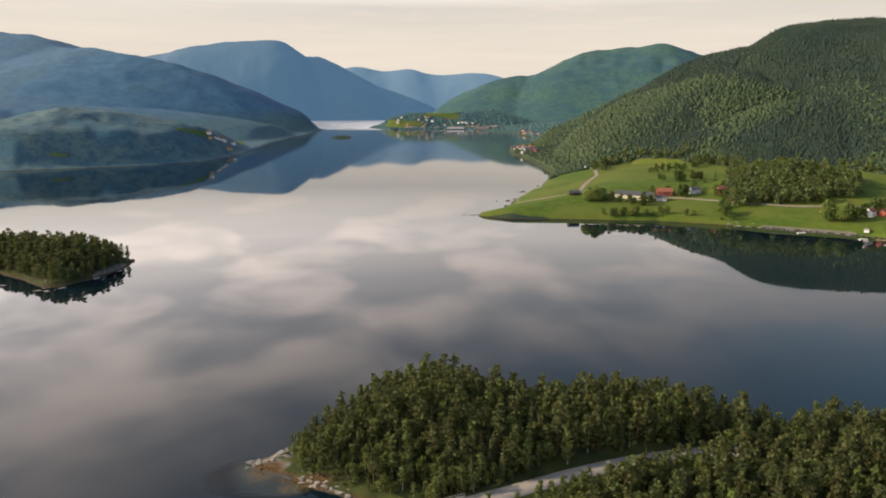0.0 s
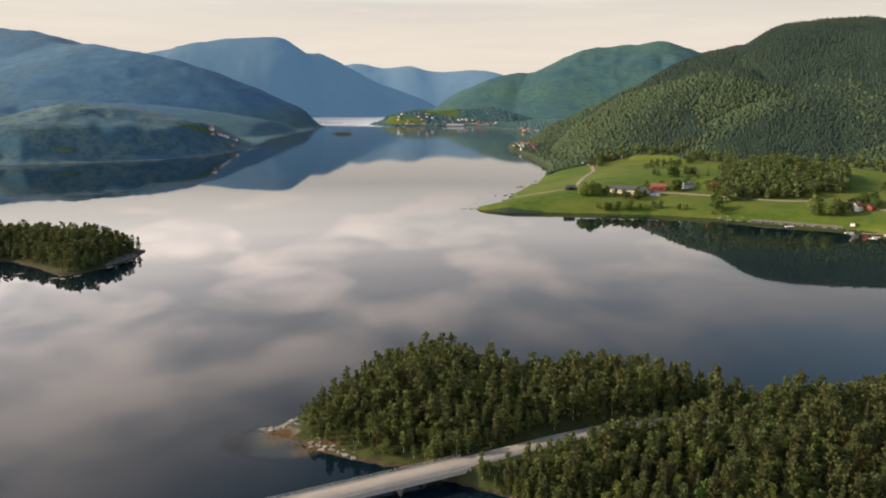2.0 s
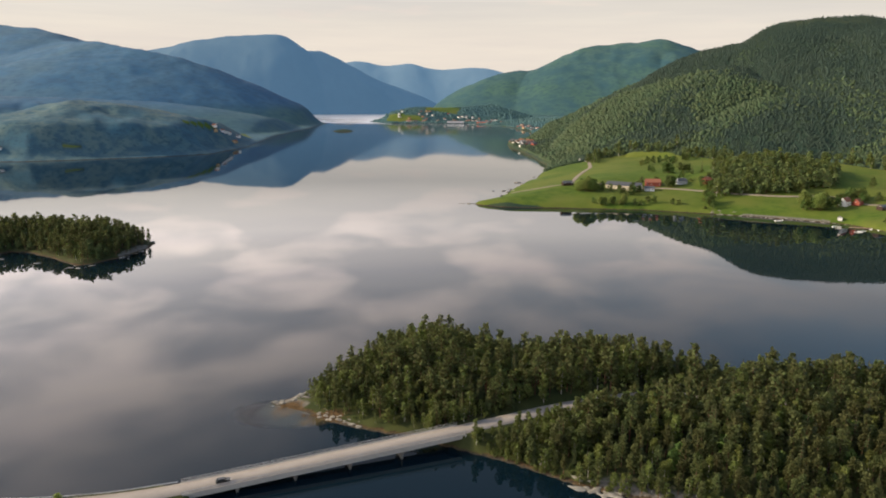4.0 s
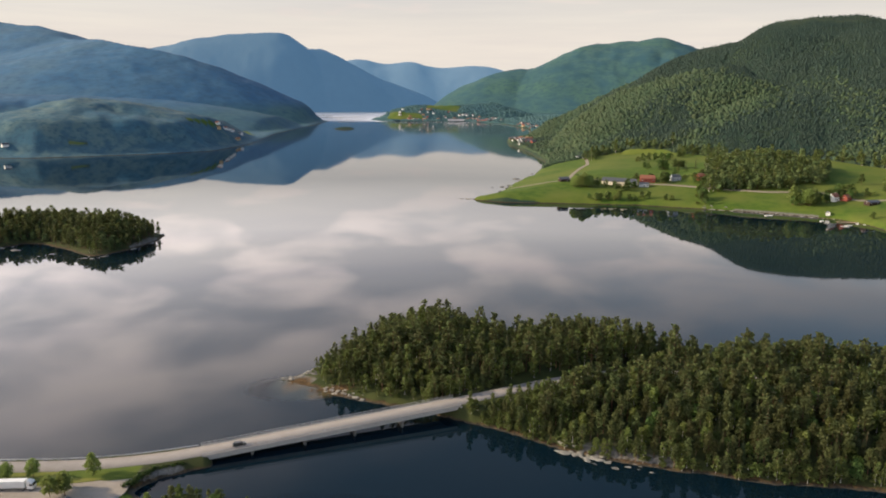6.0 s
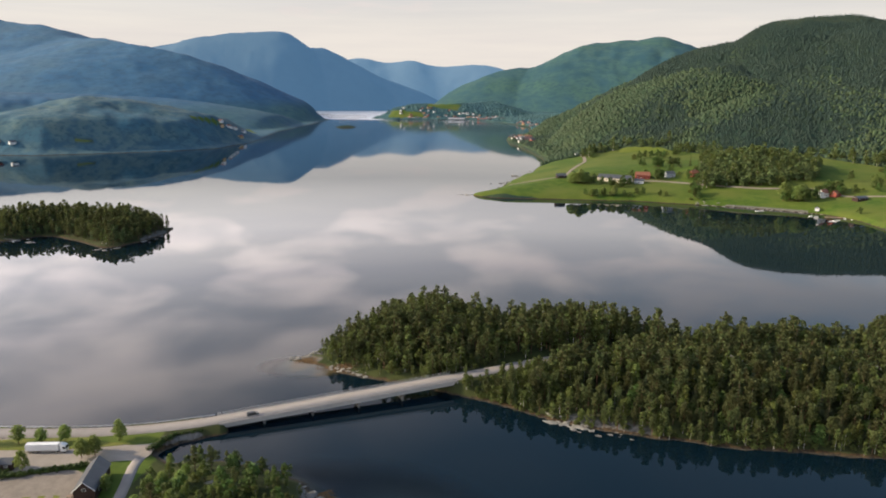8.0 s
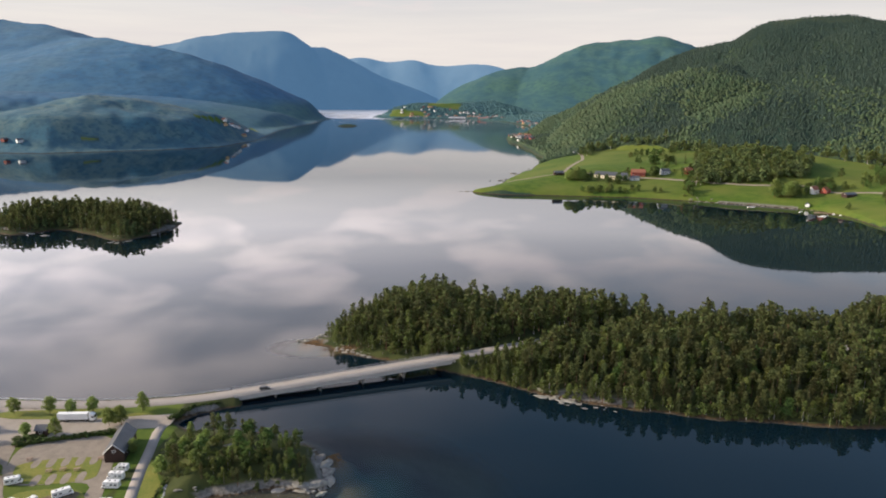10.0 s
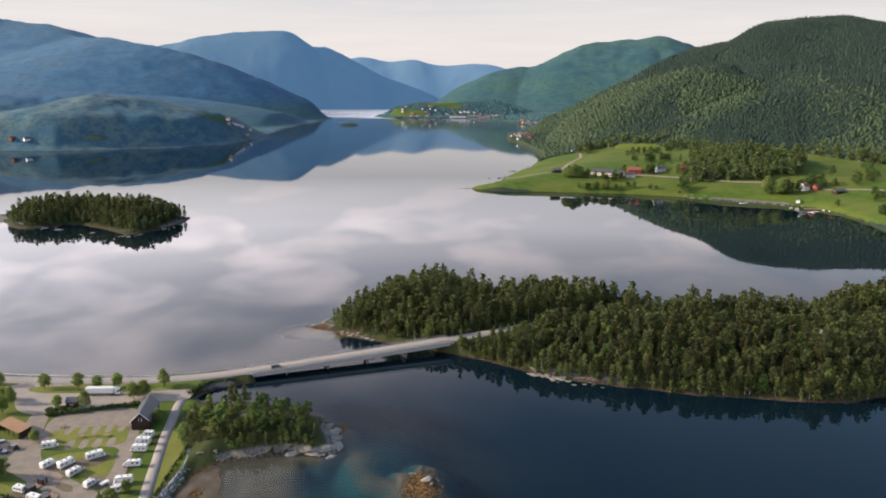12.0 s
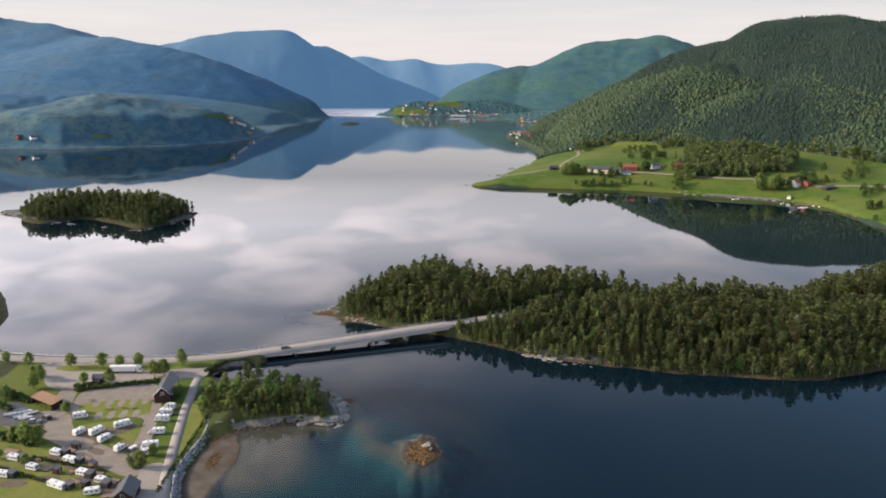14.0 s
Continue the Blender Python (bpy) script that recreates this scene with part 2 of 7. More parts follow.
# ranges at the head of the fjord, beyond the far sound
DISTANT = {
    "north_peak": (crest([(-24, 4620, .03, 420), (-18.6, 4620, .054, 430), (-16.6, 4600, .064, 430), (-14.5, 4600, .071, 430), (-11.6, 4580, .076, 420),
                          (-9.9, 4580, .076, 400), (-8.6, 4600, .063, 380), (-8.2, 4600, .056, 370), (-6.9, 4620, .055, 360), (-5.1, 4620, .042, 320),
                          (-2.6, 4640, .02, 260), (0, 4640, .004, 200), (2, 4640, -.012, 120)]), 0.9),
    "far_range": (crest([(-7, 4860, .038, 300), (-4.7, 4860, .043, 300), (-3.6, 4860, .043, 300), (-2, 4860, .038, 300), (0, 4860, .041, 300), (2.1, 4870, .034, 290),
                         (5.2, 4870, .037, 290), (6.1, 4870, .036, 290), (7.3, 4870, .029, 290), (9.5, 4870, .008, 290), (11.5, 4870, -.02, 200)]), 0.9),
}


def ridge_height(x, y, pts, power, carve=0.0, inner=2.6):
    """A ridge's height over the plain; the flanks fall away to nothing at its half width."""
    best, share = np.zeros(x.shape), np.zeros(x.shape)
    wide = max(p[3] for p in pts)
    if (x.max() < min(p[0] for p in pts) - wide or x.min() > max(p[0] for p in pts) + wide
            or y.max() < min(p[1] for p in pts) - wide or y.min() > max(p[1] for p in pts) + wide):
        return best
    last = len(pts) - 2
    for i, ((ax, ay, ah, aw), (bx, by, bh, bw)) in enumerate(zip(pts, pts[1:])):
        dx, dy = bx - ax, by - ay
        run = math.hypot(dx, dy)
        k0 = ((x - ax) * dx + (y - ay) * dy) / (run * run)
        k = np.clip(k0, 0, 1)
        # steeper past the ridge's two ends than to its sides, so that shoulders fall away
        over = (k0 - k) * run
        over = np.where(((k0 < 0) & (i == 0)) | ((k0 > 1) & (i == last)), 2.6, inner) * over
        d = np.hypot(((x - ax) * dy - (y - ay) * dx) / run, over)
        q = np.clip(1 - d / (aw + (bw - aw) * k), 0, 1) ** power
        q = q * (1.35 - 0.35 * q)
        h = (ah + (bh - ah) * k) * q
        share = np.where(h > best, q, share)
        best = np.maximum(best, h)
    if carve:
        ravine = 1 - np.abs(fbm(x, y, 420, 3, 35)) * 2.2
        flank = smooth01(0.97, 0.70, share) * smooth01(0.03, 0.25, share)
        best = best * (1 - flank * carve * (np.clip(ravine, 0, 1) ** 2 - 0.3))
    return best


ROAD = [(-420, 250, 4.0), (-300, 190, 2.6), (-240, 164, 2.2), (-205, 152, 2.0), (-180, 149, 1.9), (-160, 146.5, 1.8), (-135, 145, 1.8), (-112, 145, 1.9), (-92, 146.5, 2.4),
        (-69, 151.4, 3.2), (-22, 168, 4.4), (26, 185.5, 5.6), (52, 196, 6.0), (74, 203, 6.2), (95, 207, 6.2), (116, 207.5, 6.0), (131, 204, 5.8), (160, 197, 5.4),
        (190, 192, 5.2), (226, 190, 5.0), (260, 186, 5.0), (330, 190, 6.0), (500, 200, 8.0), (900, 190, 10.0)]


def road_near(x, y):
    """Distance from the road's middle line, and the road's height there."""
    best, z = np.full(x.shape, 1e9), np.zeros(x.shape)
    for (ax, ay, az), (bx, by, bz) in zip(ROAD, ROAD[1:]):
        dx, dy = bx - ax, by - ay
        k = np.clip(((x - ax) * dx + (y - ay) * dy) / (dx * dx + dy * dy), 0, 1)
        d = np.hypot(x - ax - k * dx, y - ay - k * dy)
        z = np.where(d < best, az + (bz - az) * k, z)
        best = np.minimum(best, d)
    return best, z


def lie(x, y):
    """Ground height and distance from the shore (inland positive) at arrays of places."""
    x, y = np.asarray(x, float), np.asarray(y, float)
    r = np.hypot(x - BASE[0], y - BASE[1])
    camp = inside_distance(x, y, CAMP)
    woods = inside_distance(x, y, WOODS)
    isle = inside_distance(x, y, ISLAND)
    farm = inside_distance(x, y, FARM)
    west = inside_distance(x, y, WEST)
    spit = inside_distance(x, y, SPIT)
    islet = inside_distance(x, y, ISLET)
    rear = inside_distance(x, y, BEHIND)
    fine = 1.3 * fbm(x, y, 14, 4, 3)
    coarse = 5 * fbm(x, y, 60, 3, 8) * smooth01(500, 1200, r)
    parts = []
    # camp: a level place behind a short bank; its rocky point is a low knoll
    point = smooth01(-76, -66, x) * smooth01(70, 84, y) * smooth01(150, 134, y)
    dc = camp + fine * (0.35 + 0.65 * point)
    flat = 1.6 * smooth01(0, 5, dc) - 0.5 + np.clip(dc, -1, 0) * 0.3 + 0.5 * smooth01(-1, 1, dc)
    beach = smooth01(-75.5, -71.5, x - 0.10 * (y - 60) * (y > 60)) * smooth01(86, 80, y)
    flat = flat * (1 - beach) + beach * (0.10 + 0.25 * smooth01(0, 12, dc) + 0.12 * fbm(x, y, 6, 3, 61))
    knoll = 4.2 * smooth01(1, 15, dc) * point
    parts.append((dc, flat + knoll))
    dw = woods + fine
    hump = 2.2 * smooth01(0, 6, dw) + 5.0 * smooth01(4, 40, dw) + 4.0 * np.exp(-((x - 4) ** 2 + (y - 256) ** 2) / 900.0)
    parts.append((dw, hump + 0.8 * fbm(x, y, 22, 3, 5) * smooth01(3, 14, dw)))
    di = isle + fine * 1.5
    parts.append((di, 1.6 * smooth01(0, 6, di) + 5.5 * smooth01(4, 38, di)))
    df = farm + fine + coarse
    field = 2.0 * smooth01(0, 4, df) + 14.0 * (1 - np.exp(-np.clip(df, 0, None) / 42.0)) + 0.05 * np.clip(df, 0, 500) * smooth01(30, 120, df)
    field = np.where(y > 1600, np.minimum(field, 4 + 0.03 * np.clip(df, 0, None)), field)
    field = field + 15 * np.exp(-(((x - 430) / 70) ** 2 + ((y - 775) / 55) ** 2))
    parts.append((df, field + 1.2 * fbm(x, y, 90, 3, 12) * smooth01(10, 60, df)))
    de = west + fine + coarse
    parts.append((de, 2 * smooth01(0, 5, de) + 0.055 * np.clip(de, 0, 500)))
    parts.append((spit + fine, 2.5 * smooth01(0, 8, spit) + 4 * smooth01(4, 25, spit)))
    parts.append((islet + 1.6 * fine + 3.2 * fbm(x, y, 7, 3, 43), 0.25 * smooth01(0, 3, islet) + 1.3 * np.exp(-((x - 4.5) ** 2 + (y - 68) ** 2) / 3.5)))
    parts.append((rear, 3 * smooth01(0, 30, rear)))
    d = parts[0][0]
    z = parts[0][1]
    for dd, zz in parts[1:]:
        z = np.where(dd > d, zz, z)
        d = np.maximum(d, dd)
    hills = np.zeros(x.shape)
    for name, (pts, power) in RIDGES.items():
        hills = np.maximum(hills, ridge_height(x, y, pts, power, 0.26 if name.startswith("east") else 0.02 if name.startswith("west") else 0.05, 2.2 if name.startswith("east") else 1.0))
    rough = 1 + 0.08 * fbm(x, y, 420, 5, 21) * smooth01(0, 120, hills)
    gully = 0.05 * hills * fbm(x, y, 340, 6, 33) * np.where(x < 0, 0.28, 1)
    gully = gully + np.where(x > 0, 6, 4) * fbm(x, y, 70, 3, 37) * smooth01(60, 160, hills) * smooth01(1900, 2600, r)
    gully = gully + 7 * fbm(x, y, 62, 3, 38) * smooth01(8, 45, hills) * smooth01(1150, 1350, r) * (x < -200) * np.where(y < 2000, 1.3, 0.3)
    hills = hills * np.where(hills > 0, 0.5 + 0.5 * np.minimum(rough, 2), 1) + gully
    on = smooth01(3, 90, d)
    z = np.where(d > 0, np.maximum(z, np.maximum(hills, 0) * on) + 0, z)
    rd, rz = road_near(x, y)
    bed_in = smooth01(11, 4.6, rd) * smooth01(0, 2, d)
    z = np.where(d > 0, z * (1 - bed_in) + (rz - 0.15) * bed_in, z)
    # the bed: shelving shallows off the camp's beach and the rocky point, deep water elsewhere
    bank = -0.05 - 0.5 * np.clip(-d, 0, 10) - 5 * smooth01(2, 22, -d)
    wob = fbm(x, y, 24, 4, 41)

    def rise(cx, cy, rx, ry, turn=0.0):
        c, s = math.cos(radians(turn)), math.sin(radians(turn))
        u, v = (x - cx) * c + (y - cy) * s, (y - cy) * c - (x - cx) * s
        return np.exp(-(((u / rx) ** 2 + (v / ry) ** 2) * (1 + 0.6 * wob)))

    # a sandy cove, a bar from the rocky point to the islet, and the shallows at the headland's tip
    open_part = 1.0
    for share, spot in ((0.60, (-34, 55, 36, 24)), (0.62, (-12, 92, 16, 17)), (0.72, (-20, 87, 8, 20, 24)), (0.72, (-8, 70, 12, 8, -20)), (0.93, (1.5, 66, 10, 13)), (0.95, (-25, 104, 7, 8)),
                        (0.80, (-50, 70, 22, 17)), (0.96, (-50, 80, 17, 6.5, 12)), (0.96, (-58, 62, 20, 22)), (0.50, (-47, 208, 14, 7)), (0.85, (-78, 132, 11, 5))):
        open_part = open_part * (1 - share * rise(*spot))
    bed = np.maximum(bank, -0.08 - 9.5 * open_part ** 1.3)
    z = np.where(d > 0, np.maximum(z, 0.04), np.minimum(bed, -0.03))
    return z, d


def ground_z(x, y):
    z, _ = lie(np.array([x], float), np.array([y], float))
    return float(z[0])


# green fields among the woods, in the plan
FIELDS = [
    [(66, 722), (172, 696), (253, 684), (315, 662), (371, 632), (421, 601), (437, 563), (434, 509), (424, 440), (700, 420), (800, 640), (700, 690), (627, 751),
     (603, 825), (577, 915), (540, 900), (470, 905), (446, 1012), (398, 1078), (345, 1115), (310, 1110), (232, 1060), (204, 1020), (170, 928), (138, 852), (104, 763)],
    [(-1150, 1480), (-980, 1440), (-860, 1310), (-820, 1285), (-850, 1262), (-1100, 1330)],
    [(-640, 1268), (-560, 1290), (-520, 1310), (-570, 1284), (-640, 1258)],
    [(-480, 1460), (-440, 1520), (-425, 1600), (-440, 1560), (-490, 1480)],
    [(-520, 1880), (-440, 1780), (-425, 1840), (-470, 1960)],
    [(60, 3080), (200, 3060), (230, 3200), (90, 3220)],
    [(-120, 2960), (-40, 2900), (60, 2930), (40, 2990), (-90, 3040)],
    [(-940, 1900), (-800, 1860), (-760, 1990), (-900, 2060)],
    [(206, 200), (232, 222), (262, 214), (300, 214), (300, 194), (250, 194)],
    [(-75, 87), (-71, 70), (-74, 52), (-76, 40), (-88, 40), (-90, 62), (-88, 92), (-80, 96)],
    [(-330, 262), (-200, 165), (-186, 156), (-170, 140), (-172, 125), (-180, 112), (-200, 60), (-190, 0), (-110, -60), (-80, -40), (-78, 30), (-92, 60), (-90, 96),
     (-84, 120), (-88, 146), (-110, 148), (-140, 149), (-170, 152), (-185, 157), (-600, 295), (-900, 200), (-400, -100)],
]


def field_distance(x, y):
    d = np.full(x.shape, -1e6)
    for f in FIELDS:
        d = np.maximum(d, inside_distance(x, y, f))
    return d


# ---- materials ----
def material(name, base, other, rough=0.8, size=1.0, bump=0.2, metal=0.0, by="", spread=0.25, spec=0.3, coat=0.0, leaf=0.0):
    """A surface whose colour wanders between two tones at two scales; size is that of its grain in metres.
    by: 'object' or 'island' varies the tone from piece to piece."""
    m = bpy.data.materials.new(name)
    m.use_nodes = True
    nt = m.node_tree
    n, l = nt.nodes, nt.links
    bsdf = n["Principled BSDF"]
    bsdf.inputs["Roughness"].default_value = rough
    bsdf.inputs["Metallic"].default_value = metal
    bsdf.inputs["Specular IOR Level"].default_value = spec
    bsdf.inputs["Coat Weight"].default_value = coat
    geo = n.new("ShaderNodeNewGeometry")
    grain = n.new("ShaderNodeTexNoise")
    grain.inputs["Scale"].default_value, grain.inputs["Detail"].default_value = 1.0 / size, 6
    stain = n.new("ShaderNodeTexNoise")
    stain.inputs["Scale"].default_value, stain.inputs["Detail"].default_value = 0.12 / size, 4
    for t in (grain, stain):
        l.new(geo.outputs["Position"], t.inputs["Vector"])
    add = n.new("ShaderNodeMath")
    add.operation = "MULTIPLY_ADD"
    l.new(grain.outputs[0], add.inputs[0])
    add.inputs[1].default_value = 1.3
    half = n.new("ShaderNodeMath")
    half.operation = "MULTIPLY_ADD"
    l.new(stain.outputs[0], half.inputs[0])
    half.inputs[1].default_value, half.inputs[2].default_value = 1.3, -0.8
    l.new(half.outputs[0], add.inputs[2])
    mix = n.new("ShaderNodeMix")
    mix.data_type = "RGBA"
    l.new(add.outputs[0], mix.inputs["Factor"])
    mix.inputs["A"].default_value = (*base, 1)
    mix.inputs["B"].default_value = (*other, 1)
    colour = mix.outputs["Result"]
    if by:
        hsv = n.new("ShaderNodeHueSaturation")
        l.new(colour, hsv.inputs["Color"])
        if by == "object":
            rnd = n.new("ShaderNodeObjectInfo").outputs["Random"]
        else:
            rnd = geo.outputs["Random Per Island"]
        for key, lo, hi in (("Value", 1 - spread, 1 + spread), ("Hue", 0.5 - 0.07 * spread, 0.5 + 0.07 * spread)):
            mr = n.new("ShaderNodeMapRange")
            l.new(rnd, mr.inputs[0])
            mr.inputs[3].default_value, mr.inputs[4].default_value = lo, hi
            l.new(mr.outputs[0], hsv.inputs[key])
        colour = hsv.outputs["Color"]
    l.new(colour, bsdf.inputs["Base Color"])
    if leaf:
        thin = n.new("ShaderNodeBsdfTranslucent")
        l.new(colour, thin.inputs["Color"])
        mixed = n.new("ShaderNodeMixShader")
        mixed.inputs[0].default_value = leaf
        l.new(bsdf.outputs[0], mixed.inputs[1])
        l.new(thin.outputs[0], mixed.inputs[2])
        l.new(mixed.outputs[0], n["Material Output"].inputs["Surface"])
    if bump:
        bp = n.new("ShaderNodeBump")
        bp.inputs["Strength"].default_value = bump
        bp.inputs["Distance"].default_value = size * 0.5
        l.new(grain.outputs[0], bp.inputs["Height"])
        l.new(bp.outputs[0], bsdf.inputs["Normal"])
    return m


def ground_material():
    """Forest floor, fields, shore rock and sea bed on the one sheet of land."""
    m = bpy.data.materials.new("land")
    m.use_nodes = True
    n, l = m.node_tree.nodes, m.node_tree.links
    bsdf = n["Principled BSDF"]
    bsdf.inputs["Roughness"].default_value = 0.9
    bsdf.inputs["Specular IOR Level"].default_value = 0.15
    geo = n.new("ShaderNodeNewGeometry")
    sp = n.new("ShaderNodeSeparateXYZ")
    l.new(geo.outputs["Position"], sp.inputs[0])

    def noise_tex(size, detail=5):
        t = n.new("ShaderNodeTexNoise")
        t.inputs["Scale"].default_value, t.inputs["Detail"].default_value = 1 / size, detail
        l.new(geo.outputs["Position"], t.inputs["Vector"])
        return t.outputs[0]

    def ranged(v, a, b, lo=0.0, hi=1.0):
        r = n.new("ShaderNodeMapRange")
        l.new(v, r.inputs[0])
        for i, q in ((1, a), (2, b), (3, lo), (4, hi)):
            r.inputs[i].default_value = q
        return r.outputs[0]

    def blend(f, a, b):
        x = n.new("ShaderNodeMix")
        x.data_type = "RGBA"
        l.new(f, x.inputs["Factor"])
        for key, c in (("A", a), ("B", b)):
            if isinstance(c, tuple):
                x.inputs[key].default_value = (*c, 1)
            else:
                l.new(c, x.inputs[key])
        return x.outputs["Result"]

    def plus(a, b, k=1.0):
        x = n.new("ShaderNodeMath")
        x.operation = "MULTIPLY_ADD"
        l.new(b, x.inputs[0])
        x.inputs[1].default_value = k
        l.new(a, x.inputs[2])
        return x.outputs[0]

    small, mid, big = noise_tex(1.2), noise_tex(9.0), noise_tex(70.0)
    floor_c = blend(ranged(mid, 0.35, 0.65), (0.030, 0.042, 0.014), (0.062, 0.072, 0.022))
    floor_c = blend(ranged(big, 0.45, 0.7), floor_c, (0.045, 0.050, 0.024))
    grass_c = blend(ranged(mid, 0.35, 0.65), (0.050, 0.096, 0.013), (0.086, 0.130, 0.018))
    grass_c = blend(ranged(big, 0.42, 0.62), grass_c, (0.112, 0.136, 0.027))
    grass_c = blend(ranged(small, 0.55, 0.75), grass_c, (0.10, 0.14, 0.02))
    wa = n.new("ShaderNodeAttribute")
    wa.attribute_name = "wooded"
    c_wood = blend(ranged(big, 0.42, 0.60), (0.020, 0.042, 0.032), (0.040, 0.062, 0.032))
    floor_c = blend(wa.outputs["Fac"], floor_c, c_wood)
    at = n.new("ShaderNodeAttribute")
    at.attribute_name = "field"
    meadow = ranged(plus(at.outputs["Fac"], mid, 6.0), 2.4, 3.6)
    c = blend(meadow, floor_c, grass_c)
    heath = n.new("ShaderNodeMath")
    heath.operation = "MULTIPLY"
    l.new(ranged(sp.outputs[2], 240, 330), heath.inputs[0])
    l.new(ranged(big, 0.4, 0.6), heath.inputs[1])
    c = blend(heath.outputs[0], c, (0.085, 0.090, 0.050))
    # blue haze is painted into these far-slope tones; mottling stands in for trees
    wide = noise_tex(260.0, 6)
    haze_slope_c = blend(ranged(big, 0.38, 0.62), (0.036, 0.116, 0.218), (0.056, 0.142, 0.236))
    haze_slope_c = blend(ranged(wide, 0.48, 0.66), haze_slope_c, (0.062, 0.136, 0.205))
    haze_slope_c = blend(ranged(noise_tex(24.0, 4), 0.45, 0.70), haze_slope_c, (0.040, 0.102, 0.178))
    haze_leaf_c = blend(ranged(big, 0.42, 0.58), (0.050, 0.128, 0.172), (0.096, 0.154, 0.152))
    haze_leaf_c = blend(ranged(wide, 0.48, 0.64), haze_leaf_c, (0.112, 0.148, 0.128))
    haze_leaf_c = blend(ranged(noise_tex(22.0, 5), 0.46, 0.62), haze_leaf_c, (0.044, 0.100, 0.132))
    haze_leaf_c = blend(ranged(noise_tex(9.0, 3), 0.52, 0.70), haze_leaf_c, (0.036, 0.086, 0.112))
    haze_mixed_c = blend(ranged(big, 0.36, 0.64), (0.036, 0.096, 0.124), (0.058, 0.126, 0.124))
    haze_mixed_c = blend(ranged(wide, 0.50, 0.62), haze_mixed_c, (0.062, 0.132, 0.112))
    haze_mixed_c = blend(ranged(noise_tex(24.0, 4), 0.45, 0.70), haze_mixed_c, (0.034, 0.090, 0.110))
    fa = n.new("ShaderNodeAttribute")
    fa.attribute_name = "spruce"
    c = blend(fa.outputs["Fac"], c, haze_slope_c)
    for key, tone in (("haze_leafwood", haze_leaf_c), ("haze_mixedwood", haze_mixed_c)):
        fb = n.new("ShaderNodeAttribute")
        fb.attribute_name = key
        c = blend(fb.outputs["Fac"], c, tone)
    shore = plus(sp.outputs[2], small, 1.2)
    rock_c = blend(ranged(small, 0.3, 0.7), (0.085, 0.080, 0.072), (0.22, 0.21, 0.19))
    bare = n.new("ShaderNodeMath")
    bare.operation = "MULTIPLY"
    l.new(ranged(shore, 2.9, 2.4), bare.inputs[0])
    ba = n.new("ShaderNodeAttribute")
    ba.attribute_name = "bare"
    l.new(ranged(plus(ba.outputs["Fac"], noise_tex(16.0, 3), 2.0), 1.16, 1.30), bare.inputs[1])
    c = blend(bare.outputs[0], c, rock_c)
    wrack_c = blend(ranged(small, 0.35, 0.65), (0.036, 0.024, 0.013), (0.115, 0.072, 0.034))
    c = blend(ranged(plus(shore, mid, 0.8), 1.75, 1.45), c, wrack_c)
    sand_c = blend(ranged(mid, 0.4, 0.6), (0.135, 0.114, 0.090), (0.086, 0.070, 0.052))
    wet_c = blend(ranged(small, 0.35, 0.65), (0.030, 0.027, 0.022), (0.075, 0.066, 0.052))
    c = blend(ranged(shore, 1.05, 0.75), c, wet_c)
    be = n.new("ShaderNodeAttribute")
    be.attribute_name = "beach"
    c = blend(ranged(be.outputs["Fac"], 0.35, 0.65), c, sand_c)
    dry = c
    # bed colour shifts to teal, then dark, painting in light lost with depth
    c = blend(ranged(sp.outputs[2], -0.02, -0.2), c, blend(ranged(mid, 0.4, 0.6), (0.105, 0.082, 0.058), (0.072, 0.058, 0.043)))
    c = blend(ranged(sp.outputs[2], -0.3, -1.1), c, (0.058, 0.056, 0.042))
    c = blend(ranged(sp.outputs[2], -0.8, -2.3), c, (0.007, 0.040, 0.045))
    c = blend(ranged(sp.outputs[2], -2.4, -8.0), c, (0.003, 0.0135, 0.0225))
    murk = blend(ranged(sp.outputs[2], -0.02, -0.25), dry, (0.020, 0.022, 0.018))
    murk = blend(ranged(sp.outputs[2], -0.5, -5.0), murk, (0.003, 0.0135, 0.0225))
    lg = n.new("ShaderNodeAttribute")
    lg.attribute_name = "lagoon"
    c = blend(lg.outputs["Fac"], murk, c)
    wk = n.new("ShaderNodeAttribute")
    wk.attribute_name = "weed"
    c = blend(ranged(plus(wk.outputs["Fac"], small, 0.7), 0.75, 1.0), c, wrack_c)
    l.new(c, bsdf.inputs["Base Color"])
    bp = n.new("ShaderNodeBump")
    bp.inputs["Strength"].default_value, bp.inputs["Distance"].default_value = 0.5, 1.5
    l.new(mid, bp.inputs["Height"])
    l.new(bp.outputs[0], bsdf.inputs["Normal"])
    return m


